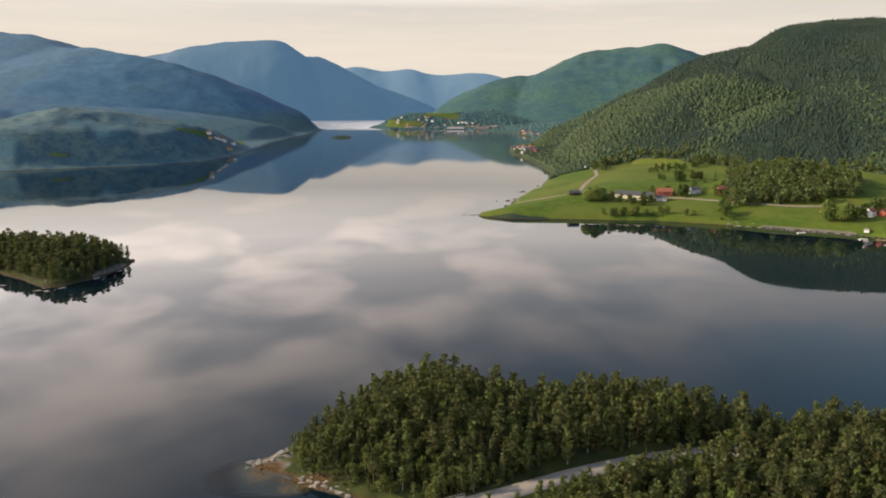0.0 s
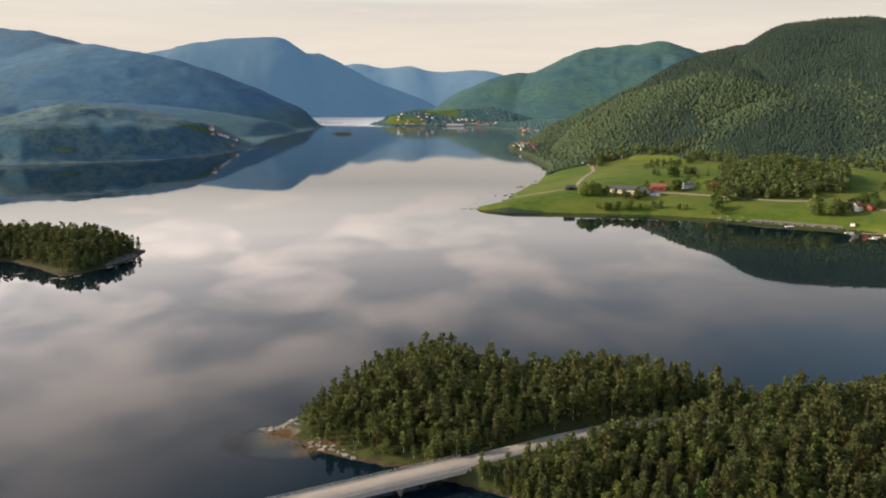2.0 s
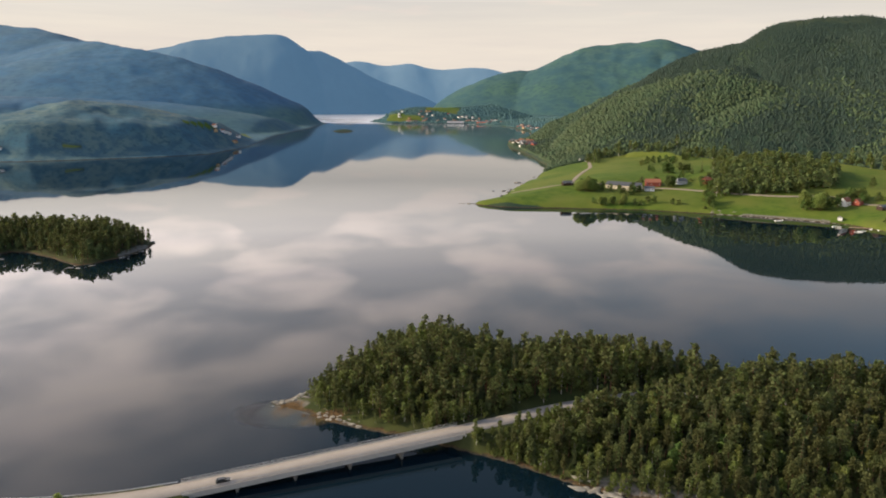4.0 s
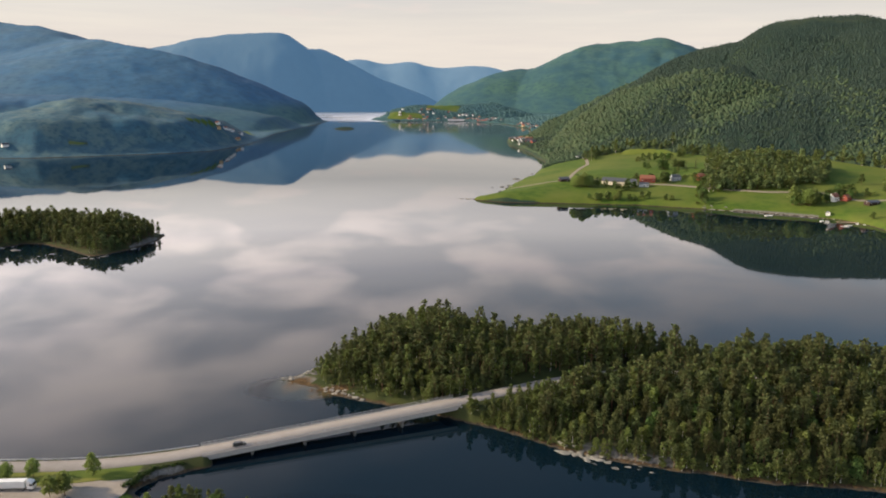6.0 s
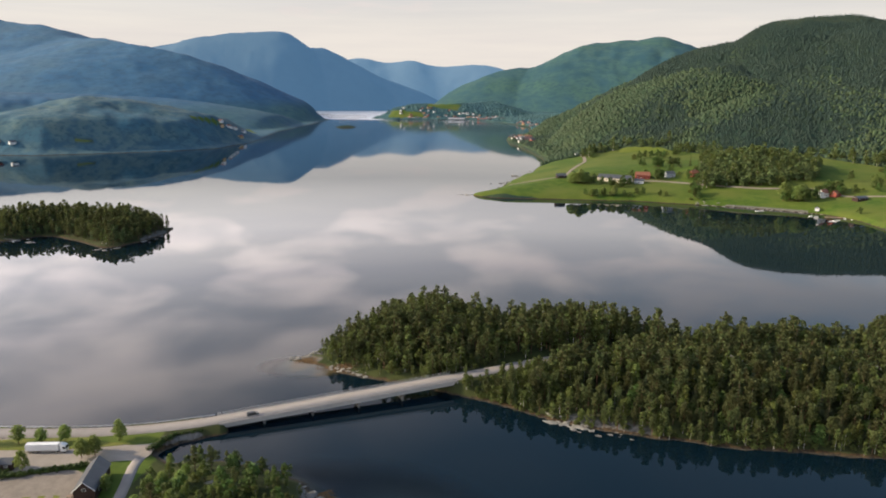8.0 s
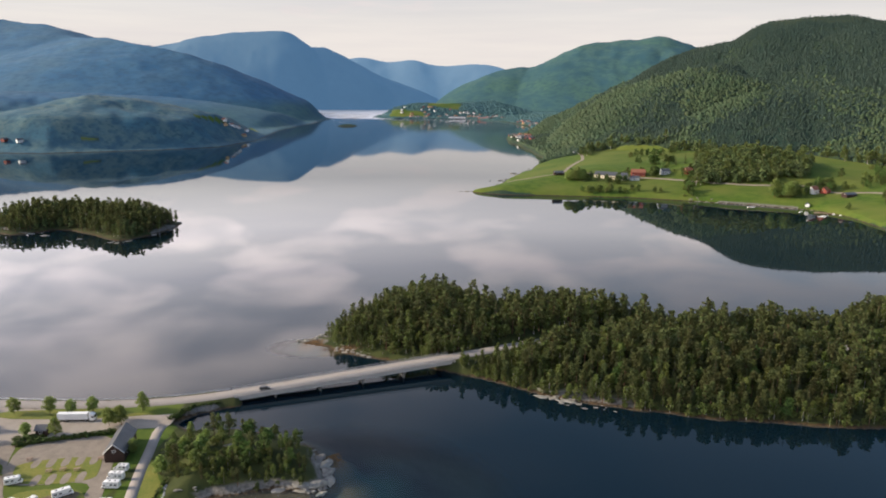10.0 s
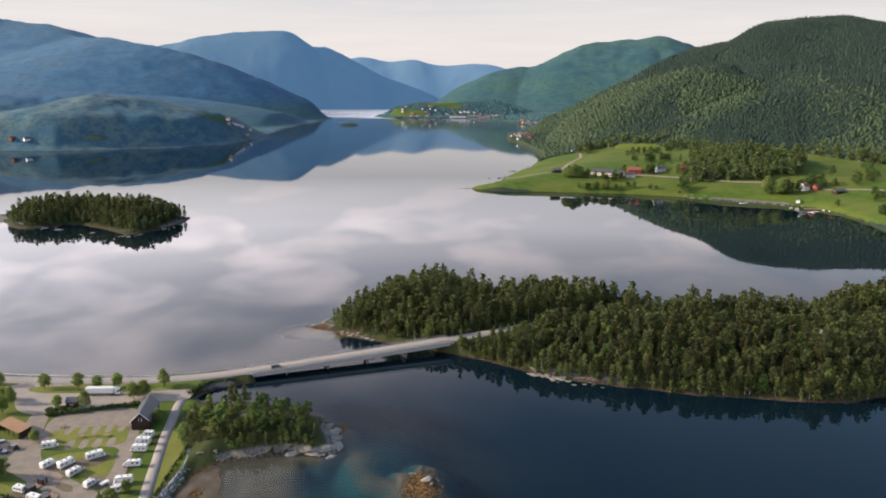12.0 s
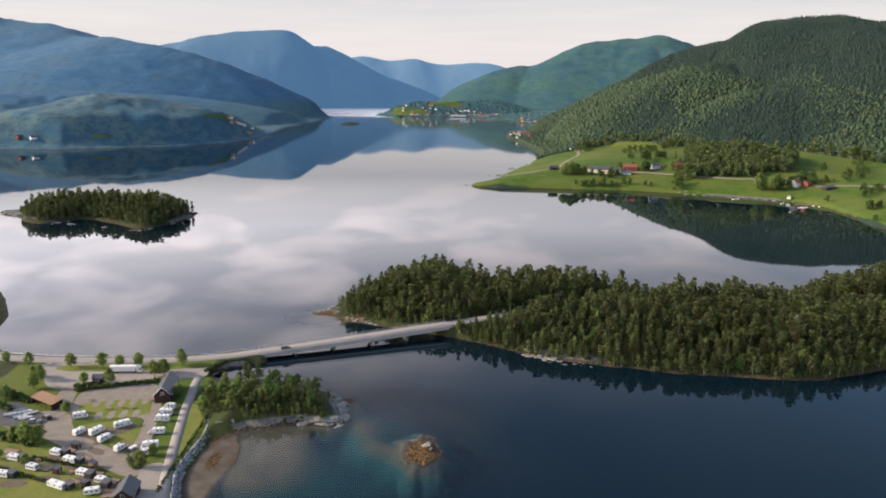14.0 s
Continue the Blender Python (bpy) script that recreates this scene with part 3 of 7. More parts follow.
def water_material():
    """Clear calm water: sees the bed from above, mirrors the sky and the hills at low angles."""
    m = bpy.data.materials.new("fjord_water")
    m.use_nodes = True
    n, l = m.node_tree.nodes, m.node_tree.links
    n.remove(n["Principled BSDF"])
    geo = n.new("ShaderNodeNewGeometry")
    gloss = n.new("ShaderNodeBsdfGlossy")
    # a breeze roughens the far sound beyond the narrows
    sy = n.new("ShaderNodeSeparateXYZ")
    l.new(geo.outputs["Position"], sy.inputs[0])
    wind = n.new("ShaderNodeMapRange")
    wind.inputs[1].default_value, wind.inputs[2].default_value = 2750, 3050
    wind.inputs[3].default_value, wind.inputs[4].default_value = 0.0, 0.34
    ripple = n.new("ShaderNodeMapRange")
    ripple.inputs[1].default_value, ripple.inputs[2].default_value = 900, 2500
    ripple.inputs[3].default_value, ripple.inputs[4].default_value = 0.022, 0.085
    for node in (wind, ripple):
        l.new(sy.outputs[1], node.inputs[0])
    both = n.new("ShaderNodeMath")
    l.new(wind.outputs[0], both.inputs[0])
    l.new(ripple.outputs[0], both.inputs[1])
    l.new(both.outputs[0], gloss.inputs["Roughness"])
    gloss.inputs["Color"].default_value = (0.97, 0.97, 0.98, 1)
    clear = n.new("ShaderNodeBsdfTransparent")
    clear.inputs["Color"].default_value = (0.88, 0.96, 0.97, 1)
    # past the shallows the eye meets no bed, only the dark blue body of the water
    deep = n.new("ShaderNodeBsdfDiffuse")
    deep.inputs["Color"].default_value = (0.0022, 0.0100, 0.0175, 1)
    near = None
    for cx, cy, rx, ry in ((-28, 76, 64, 56), (-47, 208, 24, 14)):
        shift = n.new("ShaderNodeVectorMath")
        shift.operation = "SUBTRACT"
        l.new(geo.outputs["Position"], shift.inputs[0])
        shift.inputs[1].default_value = (cx, cy, 0)
        squash = n.new("ShaderNodeVectorMath")
        squash.operation = "DIVIDE"
        l.new(shift.outputs[0], squash.inputs[0])
        squash.inputs[1].default_value = (rx, ry, 1)
        far = n.new("ShaderNodeVectorMath")
        far.operation = "LENGTH"
        l.new(squash.outputs[0], far.inputs[0])
        if near is None:
            near = far.outputs["Value"]
        else:
            least = n.new("ShaderNodeMath")
            least.operation = "MINIMUM"
            l.new(near, least.inputs[0])
            l.new(far.outputs["Value"], least.inputs[1])
            near = least.outputs[0]
    depth = n.new("ShaderNodeMapRange")
    depth.interpolation_type = "SMOOTHSTEP"
    depth.inputs[1].default_value, depth.inputs[2].default_value = 0.70, 1.0
    l.new(near, depth.inputs[0])
    body = n.new("ShaderNodeMixShader")
    l.new(depth.outputs[0], body.inputs[0])
    l.new(clear.outputs[0], body.inputs[1])
    l.new(deep.outputs[0], body.inputs[2])
    # gloss rises with the angle, alike for light going in and coming out
    facing = n.new("ShaderNodeLayerWeight")
    facing.inputs["Blend"].default_value = 0.5
    steep = n.new("ShaderNodeMath")
    steep.operation = "POWER"
    l.new(facing.outputs["Facing"], steep.inputs[0])
    steep.inputs[1].default_value = 5.0
    fres = n.new("ShaderNodeMath")
    fres.operation = "MULTIPLY_ADD"
    l.new(steep.outputs[0], fres.inputs[0])
    fres.inputs[1].default_value, fres.inputs[2].default_value = 0.976, 0.024
    mix = n.new("ShaderNodeMixShader")
    l.new(fres.outputs[0], mix.inputs[0])
    l.new(body.outputs[0], mix.inputs[1])
    l.new(gloss.outputs[0], mix.inputs[2])
    l.new(mix.outputs[0], n["Material Output"].inputs["Surface"])
    return m


M = {
    "land": ground_material(),
    "water": water_material(),
    "pine": material("pine_needles", (0.062, 0.084, 0.030), (0.128, 0.136, 0.048), 0.75, 0.5, 0, by="object", spread=0.35, leaf=0.5),
    "spruce": material("spruce_needles", (0.054, 0.074, 0.032), (0.104, 0.118, 0.046), 0.75, 0.5, 0, by="object", spread=0.3, leaf=0.5),
    "birch": material("birch_leaves", (0.110, 0.145, 0.034), (0.180, 0.205, 0.058), 0.65, 0.5, 0, by="object", spread=0.25, leaf=0.5),
    "pine_far": material("wood_pine", (0.062, 0.084, 0.030), (0.128, 0.136, 0.048), 0.75, 0.5, 0, by="island", spread=0.4, leaf=0.5),
    "birch_far": material("wood_birch", (0.092, 0.124, 0.032), (0.155, 0.178, 0.054), 0.7, 0.5, 0, by="island", spread=0.4, leaf=0.5),
    # hillside tones are bluer than the near leaves, some haze being in the colour
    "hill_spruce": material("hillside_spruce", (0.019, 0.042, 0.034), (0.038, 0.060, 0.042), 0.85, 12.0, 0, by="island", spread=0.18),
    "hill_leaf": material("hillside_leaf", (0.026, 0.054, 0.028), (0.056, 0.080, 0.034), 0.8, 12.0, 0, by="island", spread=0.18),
    # leaf colour shifted to teal to hold the haze over the north-east slopes
    "haze_north_wood": material("haze_north_wood", (0.044, 0.112, 0.140), (0.076, 0.144, 0.126), 0.85, 40.0, 0, by="island", spread=0.10),
    "grove": material("grove_leaves", (0.062, 0.094, 0.032), (0.108, 0.140, 0.046), 0.8, 1.0, 0, by="island", spread=0.35),
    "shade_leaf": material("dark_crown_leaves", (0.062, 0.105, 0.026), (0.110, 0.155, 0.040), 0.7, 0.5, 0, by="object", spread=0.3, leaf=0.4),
    "round_leaf": material("full_crown_leaves", (0.165, 0.225, 0.060), (0.260, 0.320, 0.090), 0.65, 0.5, 0, by="object", spread=0.2, leaf=0.5),
    "bark": material("bark", (0.07, 0.045, 0.030), (0.16, 0.085, 0.05), 0.9, 0.15, 0.4),
    "birch_bark": material("birch_bark", (0.35, 0.33, 0.30), (0.55, 0.53, 0.50), 0.8, 0.2, 0.2),
    "asphalt": material("worn_asphalt", (0.27, 0.236, 0.200), (0.37, 0.326, 0.280), 0.9, 0.4, 0.15),
    "road": material("road_asphalt", (0.27, 0.245, 0.225), (0.35, 0.32, 0.295), 0.9, 0.4, 0.15),
    "gravel": material("gravel", (0.190, 0.160, 0.130), (0.300, 0.258, 0.212), 0.95, 0.3, 0.3),
    "concrete": material("bridge_concrete", (0.34, 0.33, 0.31), (0.48, 0.46, 0.43), 0.85, 0.8, 0.15),
    "pale_concrete": material("pale_girder_concrete", (0.36, 0.355, 0.34), (0.46, 0.455, 0.435), 0.8, 0.8, 0.1),
    # pier concrete coloured dark to hold the shade under the deck
    "shaded_concrete": material("shaded_pier_concrete", (0.10, 0.10, 0.095), (0.20, 0.195, 0.18), 0.85, 0.6, 0.2),
    "rock": material("shore_rock", (0.17, 0.16, 0.15), (0.42, 0.40, 0.37), 0.9, 0.8, 0.6, by="object", spread=0.25),
    "steel": material("galvanised_steel", (0.38, 0.39, 0.40), (0.50, 0.51, 0.52), 0.45, 0.3, 0.05, metal=0.7),
    "white": material("white_paint", (0.70, 0.70, 0.68), (0.82, 0.82, 0.80), 0.5, 0.8, 0.03),
    "grass": material("cut_grass", (0.090, 0.140, 0.016), (0.225, 0.205, 0.044), 0.9, 0.8, 0.3),
}

# ---- land and water ----
def build_land():
    az = np.radians(np.concatenate([np.arange(-180, -41, 4.0), np.arange(-40, 40, 0.155), np.arange(41, 180, 4.0)]))
    rr = [4.0, 40.0, 80.0, 120.0]
    while rr[-1] < 5200:
        rr.append(rr[-1] * 1.0078)
    rr = np.array(rr)
    A, R = np.meshgrid(az, rr)
    x, y = BASE[0] + R * np.sin(A), BASE[1] + R * np.cos(A)
    z, _ = lie(x, y)
    nr, na = A.shape
    v = np.stack([x, y, z], -1).reshape(-1, 3)
    i = np.arange(nr * na).reshape(nr, na)
    nxt = np.roll(i, -1, 1)
    f = np.stack([i[:-1], i[1:], nxt[1:], nxt[:-1]], -1).reshape(-1, 4)
    me = tri_mesh("ground", v, f[:, ::-1], True)
    at = me.attributes.new("field", "FLOAT", "POINT")
    at.data.foreach_set("value", np.clip(field_distance(x, y), -60, 60).ravel().astype(np.float32))
    stone = np.maximum.reduce([np.exp(-(((x - cx) / rx) ** 2 + ((y - cy) / ry) ** 2) ** 2) for cx, cy, rx, ry in
                               ((-29, 96, 9, 17), (-46, 86, 26, 6), (-48, 219, 14, 12), (-23, 258, 7, 12), (70, 147, 22, 10), (-385, 514, 22, 16), (-305, 468, 26, 12), (-212, 486, 10, 24),
                                (370, 632, 60, 26), (-80, 140, 9, 6))])
    bare = me.attributes.new("bare", "FLOAT", "POINT")
    bare.data.foreach_set("value", (0.95 * stone - 0.28).ravel().astype(np.float32))
    weed = np.maximum.reduce([np.exp(-(((x - cx) / rx) ** 2 + ((y - cy) / ry) ** 2)) for cx, cy, rx, ry in
                              ((2, 66, 5.5, 8), (-25, 104, 3.2, 4.2), (-49, 212, 8, 4), (-66, 62, 2.5, 7), (-34, 203, 12, 4))])
    wk = me.attributes.new("weed", "FLOAT", "POINT")
    wk.data.foreach_set("value", weed.ravel().astype(np.float32))
    lag = me.attributes.new("lagoon", "FLOAT", "POINT")
    sandy_bed = np.exp(-(((x + 30) / 52) ** 2 + ((y - 66) / 46) ** 2) ** 3)
    lag.data.foreach_set("value", np.where(z > 0, 1.0, sandy_bed).ravel().astype(np.float32))
    bc = me.attributes.new("beach", "FLOAT", "POINT")
    sandy = np.maximum(np.exp(-(((x + 60) / 13.0) ** 2 + ((y - 58) / 24.0) ** 2) ** 2), np.exp(-(((x + 80) / 9.0) ** 2 + ((y - 131) / 5.0) ** 2)))
    bc.data.foreach_set("value", (sandy * smooth01(0.75, 0.45, z)).ravel().astype(np.float32))
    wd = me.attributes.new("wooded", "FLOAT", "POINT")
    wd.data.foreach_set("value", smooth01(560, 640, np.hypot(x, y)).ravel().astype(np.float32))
    # masks for where the haze-tinted tones go; fields keep their own green
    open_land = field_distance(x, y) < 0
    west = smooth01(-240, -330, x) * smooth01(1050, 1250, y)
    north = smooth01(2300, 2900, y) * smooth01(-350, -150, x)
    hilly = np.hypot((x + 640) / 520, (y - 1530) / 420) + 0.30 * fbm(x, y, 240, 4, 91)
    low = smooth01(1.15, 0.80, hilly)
    for key, value in (("spruce", np.maximum(west, smooth01(2300, 2900, y) * (x < -100))), ("haze_leafwood", 0.85 * low * west), ("haze_mixedwood", np.maximum(0.9 * north, 0.7 * west * smooth01(95, 45, z) * (1 - low) * (y < 3000)))):
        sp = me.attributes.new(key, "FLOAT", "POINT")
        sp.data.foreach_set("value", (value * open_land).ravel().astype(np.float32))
    return tagged(put("ground", me, M["land"]), "land with woods, green fields, rocky shore and hills", "ground", kind="structure")


build_land()
ring = [(BASE[0] + r * math.sin(a), BASE[1] + r * math.cos(a), 0) for r in (600, 5200) for a in [math.tau * k / 64 for k in range(64)]]
faces = [tuple(range(63, -1, -1))] + [(k, (k + 1) % 64, 64 + (k + 1) % 64, 64 + k) for k in range(64)]
tagged(put("water", mesh_of("water", ring, faces), M["water"]), "calm fjord water mirroring the sky and hills", "water", kind="structure")


def build_distant(name, pts, power, az0, az1, r0, r1, tone, haze_glow, label):
    """A far range that closes the view; its surface emits a faint blue that stands in for haze."""
    A, R = np.meshgrid(np.radians(np.arange(az0, az1, 0.12)), np.linspace(r0, r1, 46))
    x, y = BASE[0] + R * np.sin(A), BASE[1] + R * np.cos(A)
    h = ridge_height(x, y, eased(pts, 8), power, 0.04, 1.0)
    z = h * (1 + 0.10 * fbm(x, y, 350, 4, 71) * smooth01(0.95, 0.5, h / max(p[2] for p in pts))) + 7 * fbm(x, y, 120, 4, 72) * smooth01(20, 200, h) - 4
    nr, na = A.shape
    i = np.arange(nr * na).reshape(nr, na)
    f = np.stack([i[:-1, :-1], i[:-1, 1:], i[1:, 1:], i[1:, :-1]], -1).reshape(-1, 4)
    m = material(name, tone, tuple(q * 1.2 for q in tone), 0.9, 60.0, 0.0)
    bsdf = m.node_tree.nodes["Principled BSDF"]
    # haze before the range is added as emission from its surface
    bsdf.inputs["Emission Color"].default_value, bsdf.inputs["Emission Strength"].default_value = (*haze_glow, 1), 1.0
    return tagged(put("backdrop", tri_mesh(name, np.stack([x, y, z], -1).reshape(-1, 3), f, True), m), label, "mountain", kind="structure")


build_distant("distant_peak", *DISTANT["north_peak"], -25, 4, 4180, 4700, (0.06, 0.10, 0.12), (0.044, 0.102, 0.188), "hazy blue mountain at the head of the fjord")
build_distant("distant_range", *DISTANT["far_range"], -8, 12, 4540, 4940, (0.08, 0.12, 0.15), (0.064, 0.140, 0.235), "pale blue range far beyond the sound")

# ---- trees ----
rng = np.random.default_rng(7)


def quads_at(rg, centre, out, size, droop=0.0):
    """One small bent leaf spray (two triangles) at each centre, facing roughly out."""
    n = len(centre)
    a = rg.normal(size=(n, 3))
    a /= np.linalg.norm(a, axis=1, keepdims=True)
    u = np.cross(out, a)
    u /= np.linalg.norm(u, axis=1, keepdims=True) + 1e-6
    w = 0.55 * out + 0.8 * np.cross(u, out) + np.array([0, 0, -droop])
    w /= np.linalg.norm(w, axis=1, keepdims=True) + 1e-6
    s = size[:, None]
    v = np.stack([centre - u * s * 0.5, centre + u * s * 0.5, centre + w * s * 0.9 + u * s * 0.25, centre + w * s * 0.8 - u * s * 0.35], 1).reshape(-1, 3)
    k = np.arange(n)[:, None] * 4
    f = np.concatenate([k + [0, 1, 2], k + [0, 2, 3]], 0)
    return v, f


OCTA = np.array([(1, 0, 0), (-1, 0, 0), (0, 1, 0), (0, -1, 0), (0, 0, 1), (0, 0, -1)], float)
OCTA_F = np.array([(0, 2, 4), (2, 1, 4), (1, 3, 4), (3, 0, 4), (2, 0, 5), (1, 2, 5), (3, 1, 5), (0, 3, 5)])


def merge(pieces):
    vs, fs, n = [], [], 0
    for v, f in pieces:
        vs.append(v)
        fs.append(np.asarray(f) + n)
        n += len(v)
    return np.concatenate(vs), np.concatenate(fs)


def clump_crown(seed, height, radius, start, clumps, sprays, size, top=1.0, dome=0.74):
    """A crown of separate clumps of sprays with gaps between them, from start (share of the height) upwards."""
    rg = np.random.default_rng(seed)
    pieces = []
    for c in range(clumps):
        h = start + (1.02 - start) * (c + rg.uniform(0.1, 0.9)) / clumps
        q = (h - start) / (1.02 - start)
        reach = radius * (math.sin(math.pi * min(1, 0.22 + dome * q)) ** 0.8) * (1 - top * 0.25 * q)
        a = c * 2.4 + rg.uniform(-0.5, 0.5)
        rad = reach * rg.uniform(0.35, 0.95)
        mid = np.array([rad * math.cos(a), rad * math.sin(a), h * height])
        cr = radius * rg.uniform(0.30, 0.48)
        flat = np.array([1, 1, rg.uniform(0.6, 0.85)])
        core = mid + OCTA * cr * 0.62 * flat * rg.uniform(0.7, 1.2, (6, 1))
        pieces.append((core, OCTA_F))
        o = rg.normal(size=(sprays, 3))
        o[:, 2] = o[:, 2] * 0.8 + 0.25
        o /= np.linalg.norm(o, axis=1, keepdims=True)
        pieces.append(quads_at(rg, mid + o * cr * flat * rg.uniform(0.6, 1.05, (sprays, 1)), o, rg.uniform(0.7, 1.3, sprays) * size))
    return merge(pieces)


def spruce_crown(seed, height, radius, whorls=11, arms=8):
    rg = np.random.default_rng(seed)
    pieces = []
    for k in range(whorls):
        q = k / (whorls - 1)
        z = height * (0.10 + 0.86 * q)
        reach = radius * (1 - q) ** 0.85 + 0.25
        for a in np.arange(arms) * math.tau / arms + rg.uniform(0, 6):
            r = reach * rg.uniform(0.65, 1.15)
            d = np.array([math.cos(a), math.sin(a), 0])
            s = np.array([-d[1], d[0], 0]) * r * 0.34
            p0, p1, p2 = np.array([0, 0, z]), d * r * 0.55 + [0, 0, z - 0.10 * r], d * r + [0, 0, z - 0.42 * r]
            v = np.array([p0 - s * 0.4, p0 + s * 0.4, p1 + s, p1 - s, p2])
            pieces.append((v, np.array([(0, 1, 2), (0, 2, 3), (3, 2, 4)])))
    top = np.array([(0.2, 0, height * 0.9), (-0.1, 0.17, height * 0.9), (-0.1, -0.17, height * 0.9), (0, 0, height * 1.03)])
    pieces.append((top, np.array([(0, 1, 3), (1, 2, 3), (2, 0, 3)])))
    return merge(pieces)


def trunk_shape(seed, height, r0, limbs, bare):
    rg = np.random.default_rng(seed)
    pieces = []

    def tube(path, radii, sides=6):
        rows = []
        for p, r in zip(path, radii):
            rows.append([np.array(p) + r * np.array([math.cos(math.tau * k / sides), math.sin(math.tau * k / sides), 0]) for k in range(sides)])
        v = np.array(rows).reshape(-1, 3)
        f = []
        for i in range(len(path) - 1):
            for k in range(sides):
                a, b = i * sides + k, i * sides + (k + 1) % sides
                f += [(a, b, b + sides), (a, b + sides, a + sides)]
        pieces.append((v, np.array(f)))

    bend = rg.normal(0, 0.025 * height, 2)
    at = lambda h: np.array([bend[0] * h * h, bend[1] * h * h, h * height])
    hs = [-0.04, 0.25, 0.5, 0.75, 0.95]
    tube([at(h) for h in hs], [r0 * 1.15, r0 * 0.9, r0 * 0.68, r0 * 0.4, r0 * 0.12])
    for k in range(limbs):
        h = rg.uniform(bare, 0.85)
        a = rg.uniform(0, math.tau)
        p = at(h)
        r = height * rg.uniform(0.10, 0.2) * (1.1 - h)
        q = p + np.array([math.cos(a) * r, math.sin(a) * r, r * 0.5])
        tube([p, q], [r0 * 0.3, r0 * 0.1], 4)
    return merge(pieces)


KINDS = {}
for k in range(5):
    h = (10.5, 12.0, 13.2, 11.2, 12.6)[k]
    KINDS["pine", k] = (clump_crown(100 + k, h, 1.75 + 0.2 * (k % 3), 0.30 + 0.05 * (k % 2), 17 + k, 18, 0.6, 0.7, 0.68), trunk_shape(200 + k, h, 0.20, 7, 0.3), "pine", "bark")
for k in range(3):
    h = (12.5, 11.0, 9.5)[k]
    KINDS["spruce", k] = (spruce_crown(300 + k, h, 2.3 - 0.2 * k), trunk_shape(310 + k, h, 0.17, 0, 0.3), "spruce", "bark")
for k in range(4):
    h = (10.2, 8.6, 9.4, 7.4)[k]
    KINDS["birch", k] = (clump_crown(400 + k, h, 1.8 + 0.2 * (k % 2), 0.18, 17, 20, 0.54, 0.8), trunk_shape(410 + k, h, 0.13, 6, 0.25), "birch", "birch_bark")
for k in range(2):
    h = (3.2, 2.2)[k]
    KINDS["bush", k] = (clump_crown(500 + k, h, 1.8, 0.12, 9, 16, 0.5, 0.2), trunk_shape(510 + k, h, 0.07, 5, 0.1), "birch", "bark")
for k in range(3):
    h = (6.6, 5.8, 7.4)[k]
    KINDS["round", k] = (clump_crown(600 + k, h, 2.5, 0.26, 26, 30, 0.46, 0.1), trunk_shape(610 + k, h, 0.14, 6, 0.2), "round_leaf", "bark")
LEAN = {key: q for key, q in KINDS.items()}
for k in range(5):
    h = (10.5, 12.0, 13.2, 11.2, 12.6)[k]
    LEAN["pine", k] = (clump_crown(100 + k, h, 1.75 + 0.2 * (k % 3), 0.32, 13, 11, 0.84, 0.7, 0.68), trunk_shape(200 + k, h, 0.20, 0, 0.3), "pine", "bark")
for k in range(4):
    h = (10.2, 8.6, 9.4, 7.4)[k]
    LEAN["birch", k] = (clump_crown(400 + k, h, 1.8, 0.18, 12, 12, 0.76, 0.8), trunk_shape(410 + k, h, 0.13, 0, 0.25), "birch", "birch_bark")
for k in range(3):
    LEAN["round", k] = (clump_crown(600 + k, (6.6, 5.8, 7.4)[k], 2.5, 0.22, 13, 12, 0.8, 0.1), trunk_shape(610 + k, (6.6, 5.8, 7.4)[k], 0.14, 0, 0.2), "round_leaf", "bark")
for k in range(3):
    KINDS["shade", k] = LEAN["shade", k] = (*LEAN["round", k][:2], "shade_leaf", "bark")
TREE_DATA = {}
for key, (crown, trunk, leaf, bark) in KINDS.items():
    cm, tm = tri_mesh("crown", *crown), tri_mesh("trunk", *trunk, True)
    cm.materials.append(M[leaf])
    tm.materials.append(M[bark])
    TREE_DATA[key] = (cm, tm)
TREE_WORDS = {"pine": ("scots pine with an open ochre-green crown", "pine tree"), "spruce": ("dark green pointed spruce with drooping boughs", "spruce tree"),
              "birch": ("young birch in fresh light green leaf", "birch tree"), "round": ("leafy tree with a full round crown", "tree"), "shade": ("broad dark green leafy tree", "tree"), "bush": ("low leafy green bush", "bush")}


def plant(key, x, y, z, scale, turn, where, group):
    """One tree as a thing with its trunk and crown."""
    words, cat = TREE_WORDS[key[0]]
    ob = empty(cat.replace(" ", "_"), pose(x, y, z - 0.08, 0, 0, turn) @ Matrix.Diagonal((scale * (0.92 + 0.16 * ((turn * 7.7) % 1)), scale, scale, 1)), words + " " + where, cat, group)
    cm, tm = TREE_DATA[key]
    put("trunk", tm, None, ob)
    put("crown", cm, None, ob)
    return ob


def spread(outline, gap, seed, margin=1.5, keep=None):
    """Places strewn over a plan outline, about gap metres apart."""
    rg = np.random.default_rng(seed)
    o = np.array(outline, float)
    (x0, y0), (x1, y1) = o.min(0), o.max(0)
    gx, gy = np.meshgrid(np.arange(x0, x1, gap), np.arange(y0, y1, gap * 0.9))
    gx = gx + (np.arange(len(gx)) % 2)[:, None] * gap * 0.5
    x = (gx + rg.uniform(-0.42, 0.42, gx.shape) * gap).ravel()
    y = (gy + rg.uniform(-0.42, 0.42, gy.shape) * gap).ravel()
    ok = inside_distance(x, y, outline) > margin
    if keep is not None:
        ok &= keep(x, y)
    x, y = x[ok], y[ok]
    z, d = lie(x, y)
    ok = d > margin
    return x[ok], y[ok], z[ok]


